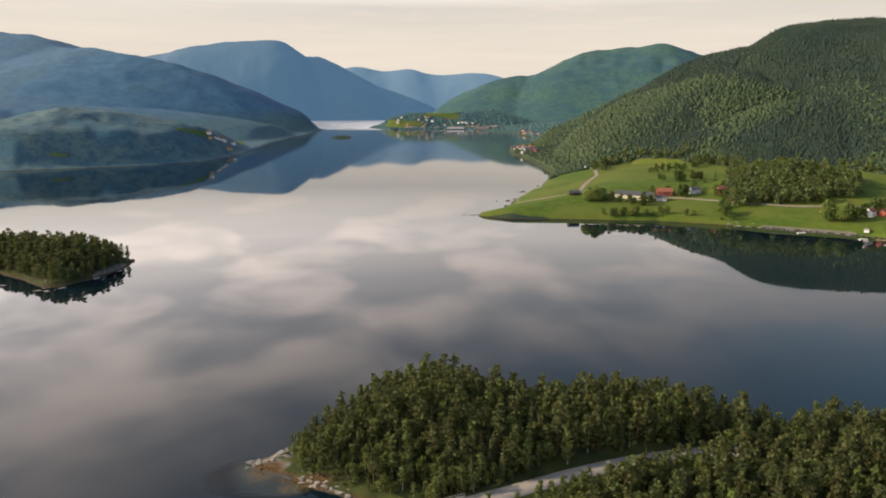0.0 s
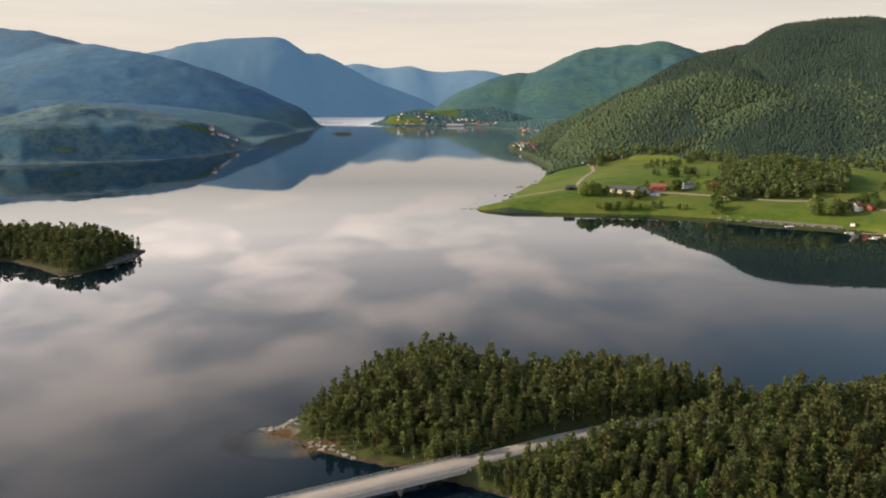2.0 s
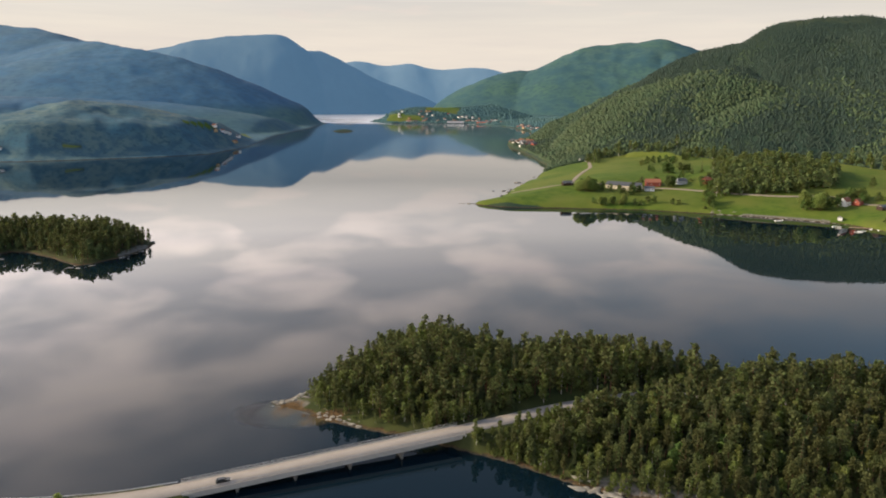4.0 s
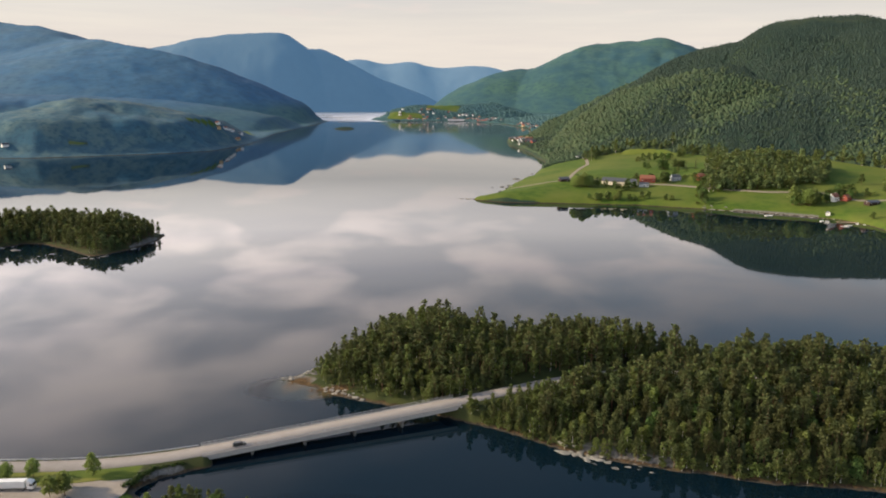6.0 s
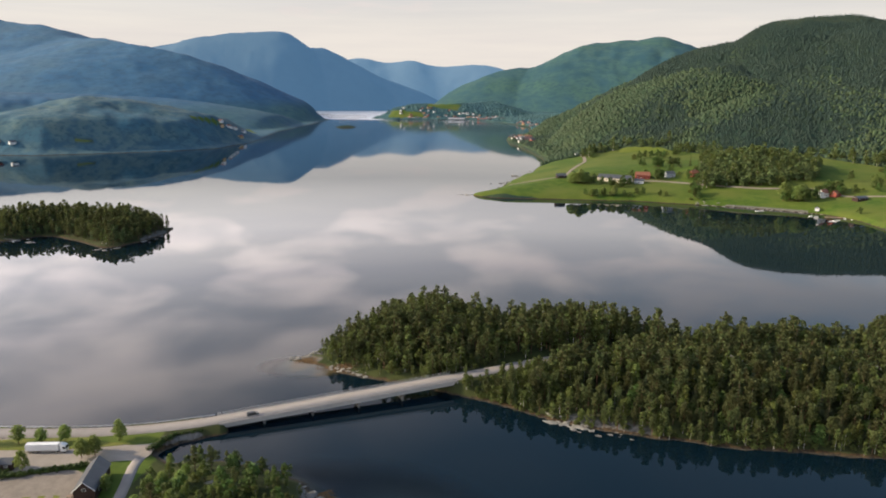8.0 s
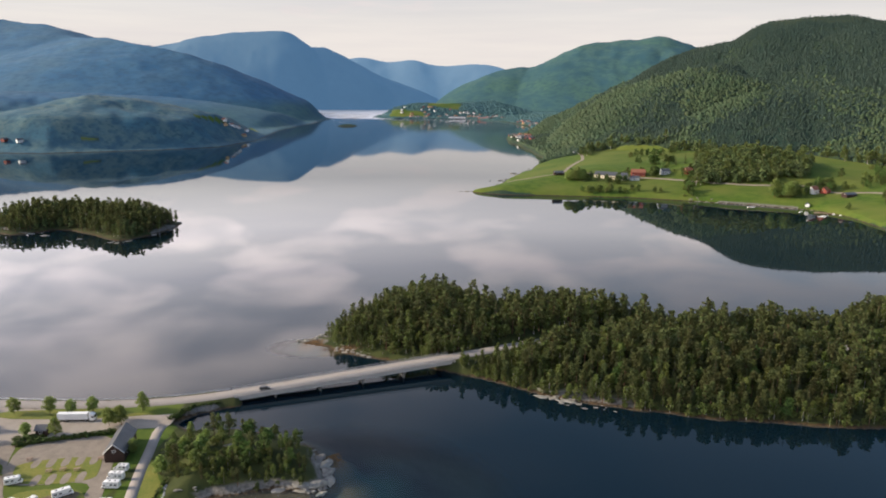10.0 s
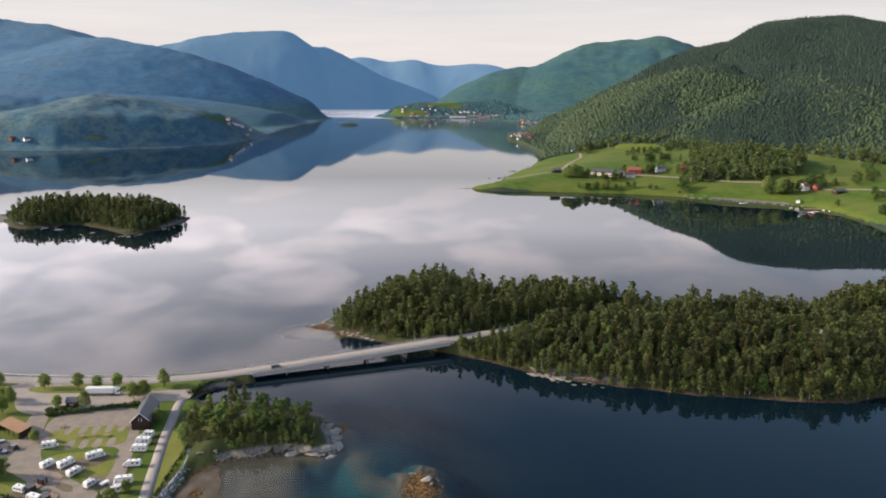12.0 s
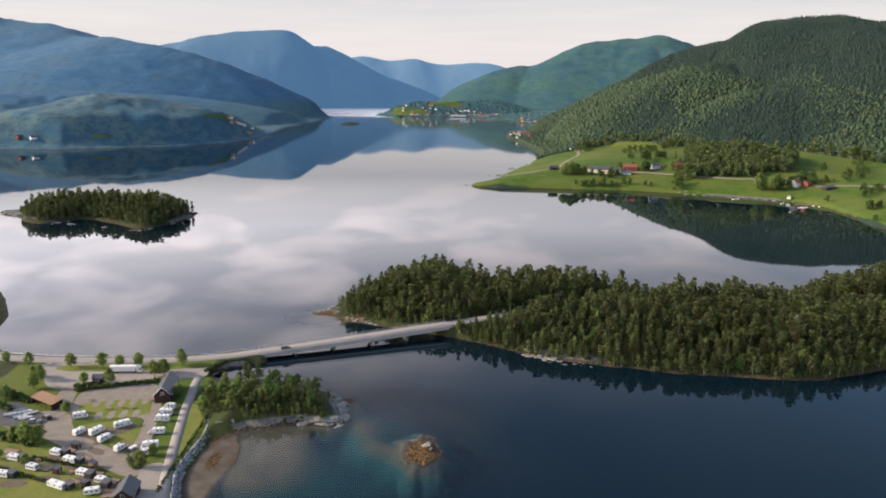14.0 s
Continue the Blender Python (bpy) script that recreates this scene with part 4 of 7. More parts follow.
def choose(rg, weights):
    names = list(weights)
    return names[int(np.searchsorted(np.cumsum([weights[n] for n in names]), rg.uniform(0, 0.999)))]


def stuff_trees(name, places, label, category, thin=1.0):
    """Many trees as one mesh for each leaf colour: places are rows of kind key, x, y, z, scale, turn."""
    by = {}
    for key, x, y, z, s, turn in places:
        crown, trunk, leaf, bark = LEAN[key]
        c, sn = math.cos(radians(turn)), math.sin(radians(turn))
        rot = np.array([(c, sn, 0), (-sn, c, 0), (0, 0, 1)])
        for (v, f), slot in ((crown, "pine_far" if leaf in ("pine", "spruce") else "grove" if leaf == "round_leaf" else "birch_far"), (trunk, bark)):
            by.setdefault(slot, []).append((v @ rot * s + [x, y, z - 0.08], f))
    root = new(name)
    tagged(root, label, category, kind="stuff")
    for slot, pieces in by.items():
        put("trunks" if "bark" in slot else "crowns", tri_mesh(name, *merge(pieces)), M[slot], root)
    return root


def off_road(gap):
    return lambda x, y: road_near(x, y)[0] > gap


# the wooded headland
HEAD = [p for p in WOODS if p[0] < 330] + []
HEAD_MIX = {"pine": 0.46, "spruce": 0.15, "birch": 0.27, "shade": 0.12}


def tree_rows(xs, ys, zs, mix, seed, lo=0.8, hi=1.15):
    rg = np.random.default_rng(seed)
    rows = []
    # lower towards the shore; taller at the right rear to fit the camera's skyline
    inland = 0.72 + 0.32 * smooth01(2, 26, lie(xs, ys)[1]) + 0.10 * fbm(xs, ys, 30, 2, 81) + 0.16 * smooth01(50, 100, xs) * smooth01(200, 215, ys)
    for x, y, z, tall in zip(xs, ys, zs, inland):
        kind = choose(rg, mix)
        # lowered below the road, sized so the camera sees the road past them
        if 24 < x < 98 and 5 < 190 + 0.28 * (x - 30) - y < 17:
            kind, tall = ("bush" if rg.uniform() < 0.2 else "birch"), tall * 0.60
        n = sum(1 for q in KINDS if q[0] == kind)
        rows.append(((kind, int(rg.integers(n))), float(x), float(y), float(z), float(rg.uniform(lo, hi) * tall), float(rg.uniform(0, 360))))
    return rows


def clear_of_field(x, y):
    tip = (x > -40) & ((x > 4) | (inside_distance(x, y, WOODS) > 5.0))
    return (field_distance(x, y) < -0.5) & (road_near(x, y)[0] > 5.5) & tip & ~((x < 22) & (y < 184))


hx, hy, hz = spread(HEAD, 4.3, 11, 1.4, clear_of_field)
rows = tree_rows(hx, hy, hz, HEAD_MIX, 12, 0.84, 1.22)
near = [r for r in rows if r[2] < 196 - 0.03 * r[1] and r[1] < 172][:290]
chosen = {id(r) for r in near}
for r in near:
    plant(*r, "in the headland wood", "trees of the headland wood")
stuff_trees("headland_wood", [r for r in rows if id(r) not in chosen], "mixed pine and birch wood covering the headland", "wood")
# young birches and bushes along the headland's shore and road
ex, ey, ez = spread(HEAD, 3.1, 21, 0.5, lambda x, y: (inside_distance(x, y, HEAD) < 5.0) & (road_near(x, y)[0] > 5) & (x > 5))
stuff_trees("shore_thicket", tree_rows(ex, ey, ez, {"bush": 0.35, "birch": 0.45, "shade": 0.20}, 22, 0.7, 1.15), "leafy bushes and young birches along the headland shore", "thicket")

# low growth behind the tip's rocks
tx, ty, tz = spread([(-45, 219), (-41, 228), (-29, 247), (-22, 258), (-14, 240), (-8, 215), (20, 199), (40, 197), (18, 186), (-8, 192.5), (-20, 197), (-34, 204)], 3.0, 25, 0.6, lambda x, y: road_near(x, y)[0] > 4.8)
stuff_trees("tip_thicket", tree_rows(tx, ty, tz, {"birch": 0.40, "pine": 0.25, "bush": 0.35}, 26, 0.5, 0.85), "bushes and small trees behind the headland tip", "thicket")

sx, sy, sz = spread([(12, 180), (30, 183), (60, 192), (95, 200), (95, 185), (60, 165), (45, 158), (30, 168)], 3.0, 27, 1.0, lambda x, y: (road_near(x, y)[0] > 4.6) & (y > 150))
stuff_trees("roadside_thicket", tree_rows(sx, sy, sz, {"bush": 0.6, "birch": 0.4}, 28, 0.75, 1.2), "green bushes on the slope below the road", "thicket")

# the small island
ix, iy, iz = spread(ISLAND, 5.0, 31, 3.2, lambda x, y: x > -374 + 0.12 * (550 - y))
stuff_trees("island_wood", tree_rows(ix, iy, iz, {"pine": 0.62, "spruce": 0.02, "birch": 0.08, "round": 0.28}, 32, 1.0, 1.3), "dark pine wood covering the small island", "wood")

# the rocky point by the camp
POINT = [(-84, 124), (-78, 128), (-60, 126), (-46, 120), (-35, 112), (-31, 101), (-32, 91), (-46, 89), (-58, 88), (-70, 92), (-78, 97), (-82, 104)]
px, py, pz = spread(POINT, 4.7, 41, 1.5)
for r in tree_rows(px, py, pz, {"pine": 0.34, "birch": 0.10, "bush": 0.10, "shade": 0.46}, 42, 0.46, 0.72):
    # round leafy trees towards the lane, low scrub in the middle, pines out on the rock
    if r[1] < -68 and r[0][0] == "pine":
        r = (("round", r[0][1] % 3), *r[1:4], r[4] * 1.2, r[5])
    elif r[0][0] == "shade":
        r = (*r[:4], r[4] * 1.5, r[5])
    elif r[1] < -58 and r[2] < 112 and r[0][0] == "pine":
        r = (("bush", r[0][1] % 2), *r[1:])
    plant(*r, "on the rocky point", "trees of the rocky point")


bx, by, bz = spread([(-80, 99), (-74, 89), (-66, 85), (-46, 84), (-33, 85), (-30, 100), (-60, 103)], 2.9, 45, 1.5)
for r in tree_rows(bx, by, bz, {"bush": 0.5, "birch": 0.2, "pine": 0.2, "shade": 0.10}, 46, 0.5, 0.8):
    plant(*r, "on the rocky point", "trees of the rocky point")


# ---- hillside woods ----
def hillside(seed, count, az0, az1, r0, r1, grow):
    """Places of trees on the slopes that face the camera; slopes turned away from it are left bare."""
    rg = np.random.default_rng(seed)
    az = np.radians(rg.uniform(az0, az1, count))
    r = np.sqrt(rg.uniform(r0 * r0, r1 * r1, count))
    x, y = BASE[0] + r * np.sin(az), BASE[1] + r * np.cos(az)
    z, d = lie(x, y)
    ok = (d > 6) & ~((y > 4150) & (x < 350)) & (field_distance(x, y) < -2)
    ok &= rg.uniform(0, 1, count) > np.where(x > 0, smooth01(225, 285, z) * 0.6, smooth01(270, 420, z) * 0.35)
    ok &= inside_distance(x, y, GROVE) < 0
    x, y, z, r, az = x[ok], y[ok], z[ok], r[ok], az[ok]
    behind = lie(x + 45 * np.sin(az), y + 45 * np.cos(az))[0]
    ok = behind > z - 12
    x, y, z, r, az = x[ok], y[ok], z[ok], r[ok], az[ok]
    # leafy low, spruce high; the mix also lightens the sunlit left, darkens the right
    patch = 1.7 * fbm(x, y, 190, 6, 51) + 0.16 * rg.normal(size=len(x)) - 0.22 * smooth01(70, 25, z) + 0.42 * smooth01(0.34, 0.48, az) * smooth01(30, 80, z) - 0.40 * smooth01(0.36, 0.26, az)
    size = grow(r) * np.exp(rg.normal(-0.06, 0.27, len(x))) * (1 - 0.35 * smooth01(190, 280, z))
    return x, y, z, size, patch < 0.04


GROVE = [(336, 705), (375, 810), (420, 850), (520, 850), (528, 790), (470, 700), (414, 692)]
SPIRE = np.array([(math.cos(a), math.sin(a), 0.1) for a in np.arange(4) * math.tau / 4] + [(0, 0, 1.9)]
                 + [(0.66 * math.cos(a + 0.7), 0.66 * math.sin(a + 0.7), 1.0) for a in np.arange(4) * math.tau / 4] + [(0, 0, 3.0)])
SPIRE_F = np.array([(k, (k + 1) % 4, 4) for k in range(4)] + [(5 + k, 5 + (k + 1) % 4, 9) for k in range(4)])
ROUND = np.array([(0.95 * math.cos(a), 0.95 * math.sin(a), 0.1) for a in np.arange(5) * math.tau / 5]
                 + [(0.80 * math.cos(a + 0.6), 0.80 * math.sin(a + 0.6), 1.15) for a in np.arange(5) * math.tau / 5] + [(0, 0, 1.85)])
ROUND_F = np.array([(k, (k + 1) % 5, 5 + k) for k in range(5)] + [(5 + k, (k + 1) % 5, 5 + (k + 1) % 5) for k in range(5)]
                   + [(5 + k, 5 + (k + 1) % 5, 10) for k in range(5)])


def strew(name, shape, faces, x, y, z, s, mat, label, seed, tall=1.0):
    shape = shape * np.array([1, 1, tall])
    rg = np.random.default_rng(seed)
    n, t = len(x), len(shape)
    a = rg.uniform(0, math.tau, n)
    c, sn = np.cos(a)[:, None], np.sin(a)[:, None]
    j = shape[None] * rg.uniform(0.72, 1.28, (n, t, 1))
    v = np.empty((n, t, 3))
    v[..., 0] = (j[..., 0] * c - j[..., 1] * sn) * s[:, None] + x[:, None]
    v[..., 1] = (j[..., 0] * sn + j[..., 1] * c) * s[:, None] + y[:, None]
    v[..., 2] = j[..., 2] * s[:, None] + z[:, None] - 0.4
    f = (faces[None] + (np.arange(n) * t)[:, None, None]).reshape(-1, 3)
    return tagged(put(name, tri_mesh(name, v.reshape(-1, 3), f, True), mat), label, "wood", kind="stuff")


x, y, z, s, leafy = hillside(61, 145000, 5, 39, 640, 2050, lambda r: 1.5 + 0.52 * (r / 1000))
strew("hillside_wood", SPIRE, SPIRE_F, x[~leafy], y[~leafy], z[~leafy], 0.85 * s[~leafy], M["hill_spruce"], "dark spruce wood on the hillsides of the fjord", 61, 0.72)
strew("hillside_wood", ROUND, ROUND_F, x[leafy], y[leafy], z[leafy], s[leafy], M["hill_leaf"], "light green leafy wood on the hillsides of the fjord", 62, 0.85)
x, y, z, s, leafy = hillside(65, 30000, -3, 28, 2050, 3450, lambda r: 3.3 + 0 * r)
strew("hillside_wood", ROUND, ROUND_F, x, y, z, s, M["haze_north_wood"], "wood round the village in haze-tinted teal", 65, 0.7)


gx, gy, gz = spread(GROVE, 6.4, 47, 1.0)
stuff_trees("farm_grove", tree_rows(gx, gy, gz, {"round": 0.6, "shade": 0.2, "birch": 0.2}, 48, 1.15, 1.8), "dense mixed green grove among the farm fields", "grove")


# ---- road and bridge ----
def ribbon(points, width, lift=0.0, step=4.0, side=0.0, skirt=0.3):
    """A band along a line of (x, y, z) with turned-down edges."""
    p = np.array(points, float)
    out = []
    for i in range(len(p) - 1):
        a, b, c, d = p[max(i - 1, 0)], p[i], p[i + 1], p[min(i + 2, len(p) - 1)]
        n = max(2, int(np.linalg.norm(c - b) / step))
        for k in range(n):
            t = k / n
            out.append(0.5 * ((2 * b) + (c - a) * t + (2 * a - 5 * b + 4 * c - d) * t * t + (3 * b - a - 3 * c + d) * t ** 3))
    out.append(p[-1])
    out = np.array(out)
    tan = np.gradient(out[:, :2], axis=0)
    tan /= np.linalg.norm(tan, axis=1, keepdims=True)
    nor = np.stack([-tan[:, 1], tan[:, 0]], 1)
    v, f = [], []
    for (x, y, z), (nx, ny) in zip(out, nor):
        for o, dz in ((-width / 2 - 0.1, -skirt), (-width / 2, 0), (0, 0.05), (width / 2, 0), (width / 2 + 0.1, -skirt)):
            v.append((x + nx * (o + side), y + ny * (o + side), z + lift + dz))
    for i in range(len(out) - 1):
        for k in range(4):
            a = i * 5 + k
            f.append((a + 1, a, a + 5, a + 6))
    return v, f


v, f = ribbon(ROAD, 6.6, 0.0)
road = tagged(put("road", mesh_of("road", v, f, True), M["road"]), "worn grey asphalt road over the bridge into the wood", "road", kind="structure")

B0, B1 = Vector((-70.5, 150.9, 3.16)), Vector((17.0, 182.2, 5.38))
along = (B1 - B0)
LENGTH = along.length
bridge = empty("road_bridge", Matrix.Translation(B0) @ Matrix(((along.x / along.xy.length, -along.y / along.xy.length, 0, 0), (along.y / along.xy.length, along.x / along.xy.length, 0, 0), (0, 0, 1, 0), (0, 0, 0, 1))),
               "long low concrete road bridge with steel railings across the sound", "bridge")
RUN = along.xy.length
RISE = along.z / RUN


def bridge_bar(name, y0, y1, z0, z1, mat, label="", x0=0.0, x1=None):
    x1 = RUN if x1 is None else x1
    bm = bmesh.new()
    box(bm, x0, x1, y0, y1, z0, z1)
    for w in bm.verts:
        w.co.z += RISE * w.co.x
    return part(name, bm, mat, bridge, label)


bridge_bar("deck", -3.9, 3.9, -0.45, -0.12, M["concrete"], "pale concrete bridge deck")
for y in (-3.86, 3.72):
    bridge_bar("kerb", y - 0.02, y + 0.16, -0.118, 0.14, M["concrete"])
for y in (-3.3, 2.9):
    bridge_bar("girder", y, y + 0.4, -2.0, -0.452, M["pale_concrete"], "deep pale concrete girder")
for y in (-3.72, 3.80):
    for zr in (0.55, 0.98):
        bridge_bar("rail", y - 0.04, y + 0.04, zr - 0.05, zr + 0.05, M["steel"], "galvanised steel rail")
pb = bmesh.new()
box(pb, -0.05, 0.05, -0.05, 0.05, 0, 0.9)
pm = bpy.data.meshes.new("post")
pb.to_mesh(pm)
pb.free()
pm.materials.append(M["steel"])
n_posts = int(RUN / 2.5)
for i in range(n_posts + 1):
    for y in (-3.72, 3.80):
        o = put("post", pm, None, bridge)
        o.location = (RUN * i / n_posts * 0.998 + 0.1, y, 0.138 + RISE * RUN * i / n_posts)
for xq in (16.0, 34.0, 52.0, 70.0):
    bm = bmesh.new()
    box(bm, xq - 0.4, xq + 0.4, -2.9, 2.9, -9.5, -2.3 + RISE * xq, 0.1)
    box(bm, xq - 0.55, xq + 0.55, -3.7, 3.7, -2.5 + RISE * xq, -2.01 + RISE * xq, 0.06)
    part("pier", bm, M["shaded_concrete"], bridge, "concrete bridge pier with its shade painted dark")
for xq, s in ((-0.9, 1), (RUN + 0.9, -1)):
    bm = bmesh.new()
    box(bm, xq - 1.0, xq + 1.0, -4.0, 4.1, -4.6 + RISE * xq, -0.47 + RISE * xq, 0.08)
    part("abutment", bm, M["concrete"], bridge, "concrete abutment")

# guard rail on the shore side of the road
rail = empty("guard_rail", pose(-140, 149, 1.9), "long grey steel guard rail on the shore side", "guard rail")
edge = [(-238, 168.0, 2.2), (-205, 155.9, 2.0), (-180, 152.9, 1.9), (-160, 150.4, 1.8), (-135, 148.8, 1.8), (-112, 148.8, 1.9), (-92, 150.2, 2.4), (-72.5, 154.2, 3.1)]
v, f = ribbon([(x + 140, y - 149, z - 1.9 + 0.62) for x, y, z in edge], 0.06, skirt=0.30)
put("beam", mesh_of("beam", v, f), M["steel"], rail)
total = 0.0
for (ax, ay, az), (bx, by, bz) in zip(edge, edge[1:]):
    n = int(math.hypot(bx - ax, by - ay) / 4)
    for k in range(n):
        t = k / n
        put("post", pm, None, rail).matrix_basis = Matrix.LocRotScale((ax + (bx - ax) * t + 140, ay + (by - ay) * t - 149, az + (bz - az) * t - 1.9 - 0.25), None, (1.2, 1.2, 0.9))

# ---- more surfaces ----
M.update({
    "dark_wood": material("dark_stained_boards", (0.028, 0.016, 0.013), (0.055, 0.030, 0.024), 0.75, 0.25, 0.3),
    "brown_wood": material("weathered_brown_boards", (0.22, 0.13, 0.075), (0.34, 0.21, 0.125), 0.85, 0.3, 0.3),
    "deck_wood": material("deck_boards", (0.24, 0.16, 0.12), (0.36, 0.26, 0.20), 0.85, 0.3, 0.2),
    "slate": material("dark_roof_slate", (0.05, 0.055, 0.065), (0.10, 0.105, 0.12), 0.38, 0.35, 0.2, spec=0.5),
    "red_paint": material("red_painted_boards", (0.22, 0.050, 0.036), (0.29, 0.075, 0.050), 0.7, 0.3, 0.2),
    "red_tile": material("red_roof_tiles", (0.22, 0.085, 0.055), (0.30, 0.13, 0.085), 0.75, 0.35, 0.3),
    "cream_paint": material("cream_painted_boards", (0.66, 0.60, 0.46), (0.74, 0.69, 0.56), 0.7, 0.4, 0.1),
    "grey_paint": material("grey_painted_boards", (0.36, 0.40, 0.44), (0.46, 0.50, 0.54), 0.7, 0.4, 0.1),
    "ochre_paint": material("ochre_painted_boards", (0.38, 0.28, 0.15), (0.45, 0.34, 0.20), 0.7, 0.4, 0.1),
    "shell": material("white_vehicle_shell", (0.74, 0.74, 0.73), (0.84, 0.84, 0.83), 0.3, 1.2, 0.0, spec=0.5, coat=0.3),
    "tarp": material("white_trailer_tarpaulin", (0.72, 0.72, 0.72), (0.83, 0.83, 0.82), 0.5, 1.5, 0.05),
    "grey_shell": material("silver_car_paint", (0.30, 0.31, 0.33), (0.38, 0.39, 0.41), 0.3, 1.0, 0.0, metal=0.4, coat=0.5),
    "black_shell": material("black_car_paint", (0.012, 0.013, 0.015), (0.025, 0.026, 0.028), 0.28, 1.0, 0.0, spec=0.5, coat=0.6),
    "blue_shell": material("blue_car_paint", (0.05, 0.09, 0.18), (0.07, 0.12, 0.22), 0.3, 1.0, 0.0, coat=0.5),
    "glass": material("dark_window_glass", (0.015, 0.018, 0.022), (0.03, 0.034, 0.04), 0.08, 1.0, 0.0, spec=0.6),
    "rubber": material("tyre_rubber", (0.015, 0.015, 0.016), (0.03, 0.03, 0.03), 0.85, 0.1, 0.1),
    "chassis": material("dark_chassis", (0.03, 0.03, 0.032), (0.06, 0.06, 0.062), 0.7, 0.3, 0.1),
    "awning": material("grey_awning_cloth", (0.07, 0.07, 0.08), (0.12, 0.12, 0.13), 0.9, 0.4, 0.1),
    "hedge": material("hedge_leaves", (0.035, 0.060, 0.012), (0.075, 0.105, 0.020), 0.8, 0.4, 0, by="island", spread=0.35),
    "rip_rap": material("blue_grey_boulders", (0.16, 0.17, 0.19), (0.34, 0.35, 0.37), 0.9, 0.5, 0.5, by="object", spread=0.35),
    "slab_rock": material("pale_shore_rock", (0.12, 0.115, 0.10), (0.33, 0.315, 0.285), 0.9, 1.2, 0.6, by="object", spread=0.2),
    "wrack": material("brown_seaweed", (0.045, 0.026, 0.010), (0.190, 0.105, 0.030), 0.8, 0.5, 0.5),
})


M["dark_asphalt"] = material("dark_asphalt", (0.07, 0.068, 0.07), (0.12, 0.115, 0.115), 0.9, 0.4, 0.15)

# ---- camp surfaces ----
def patch(name, outline, z0, z1, mat, label, category="pavement", rounds=2):
    """A low slab on a plan outline with its corners rounded off."""
    p = list(outline)
    for _ in range(rounds):
        q = []
        for (ax, ay), (bx, by) in zip(p, p[1:] + p[:1]):
            q += [(ax * 0.75 + bx * 0.25, ay * 0.75 + by * 0.25), (ax * 0.25 + bx * 0.75, ay * 0.25 + by * 0.75)]
        p = q
    bm = bmesh.new()
    prism(bm, p, z0, z1)
    bmesh.ops.triangulate(bm, faces=[f for f in bm.faces if len(f.verts) > 4])
    me = bpy.data.meshes.new(name)
    bm.to_mesh(me)
    bm.free()
    return tagged(put(name, me, mat), label, category, kind="structure")


G = 1.6
patch("pavement_forecourt", [(-172, 146), (-154.9, 143.6), (-120, 142.5), (-98, 143.5), (-90, 145), (-86.6, 131.2), (-88.5, 125), (-92.7, 126), (-104, 124.2), (-120, 119.5),
                             (-135.8, 115.2), (-139.8, 115.2), (-146.9, 117.5), (-152, 124), (-156.6, 134)], G - 0.3, G + 0.05, M["asphalt"], "pale worn asphalt forecourt of the camp")
patch("verge", [(-154.5, 136.5), (-152.4, 139.8), (-131.2, 141.0), (-102, 142.3), (-96.4, 140.4), (-95.7, 138), (-97.7, 135.8), (-116.0, 133.3), (-146.1, 133.2)], G - 0.2, G + 0.16, M["grass"],
      "long mown grass verge between road and forecourt", "verge")
patch("pavement_drive", [(-141, 118), (-134, 116), (-131, 104), (-125.7, 93.0), (-121.1, 83.1), (-112.9, 75.6), (-91.2, 62.0), (-85, 52.6), (-89.0, 49.4), (-107.7, 62.3), (-131.3, 79.0),
                         (-146, 84), (-152, 92), (-146, 97), (-133.8, 95.7), (-134.3, 100.7), (-139, 106)], G - 0.3, G + 0.06, M["gravel"], "pale gravel drive through the camp")
patch("pavement_lot", [(-133, 115), (-120, 117.5), (-103.9, 121.9), (-97.2, 104.2), (-94.0, 92.3), (-89.6, 71.4), (-86.3, 56.0), (-92.5, 58.5), (-97.3, 80.9), (-98.1, 92.4),
                       (-122.2, 88.4), (-128, 95)], G - 0.3, G + 0.055, M["gravel"], "gravel parking ground of the camp")
patch("lawn_shore", [(-85.6, 106), (-84.4, 97), (-81.2, 81), (-77.9, 64), (-75.6, 54), (-73.8, 46), (-75.4, 52), (-76.0, 60), (-75.2, 68), (-74.4, 79), (-76.2, 88), (-80, 95)], G - 0.3, G + 0.035, M["grass"], "sunlit mown lawn above the stone bank", "lawn", 1)
patch("lawn_pitches", [(-148, 74), (-135, 72.5), (-121, 67.5), (-106, 56.5), (-91, 47), (-87.5, 34), (-92, 10), (-150, 10), (-168, 50)], G - 0.3, G + 0.03, M["grass"], "mown grass of the caravan pitches", "lawn", 1)
patch("lawn_bays", [(-127.2, 103.3), (-102.0, 107.3), (-99.1, 98.4), (-98.2, 91.5), (-119.8, 89.2), (-125.4, 96.1)], G - 0.2, G + 0.10, M["grass"], "mown grass between the parking bays", "lawn")
patch("lawn_vans", [(-119, 86.5), (-97.8, 88.4), (-94.6, 72), (-97, 66.5), (-103, 71), (-109, 80.5), (-118, 81.5)], G - 0.2, G + 0.09, M["grass"], "worn grass where camper vans park", "lawn")
for i, (x, y) in enumerate([(-121.6, 103.0), (-116.9, 103.2), (-112.5, 103.7), (-108.2, 104.2), (-104.0, 104.8)]):
    patch("pavement_bay_%d" % (i + 1), [(x - 1.1, y + 2.4), (x + 1.3, y + 2.6), (x + 2.1, y - 3.4), (x - 0.3, y - 3.6)], G - 0.1, G + 0.115, M["gravel"], "gravel parking bay set in the grass", "parking bay", 1)
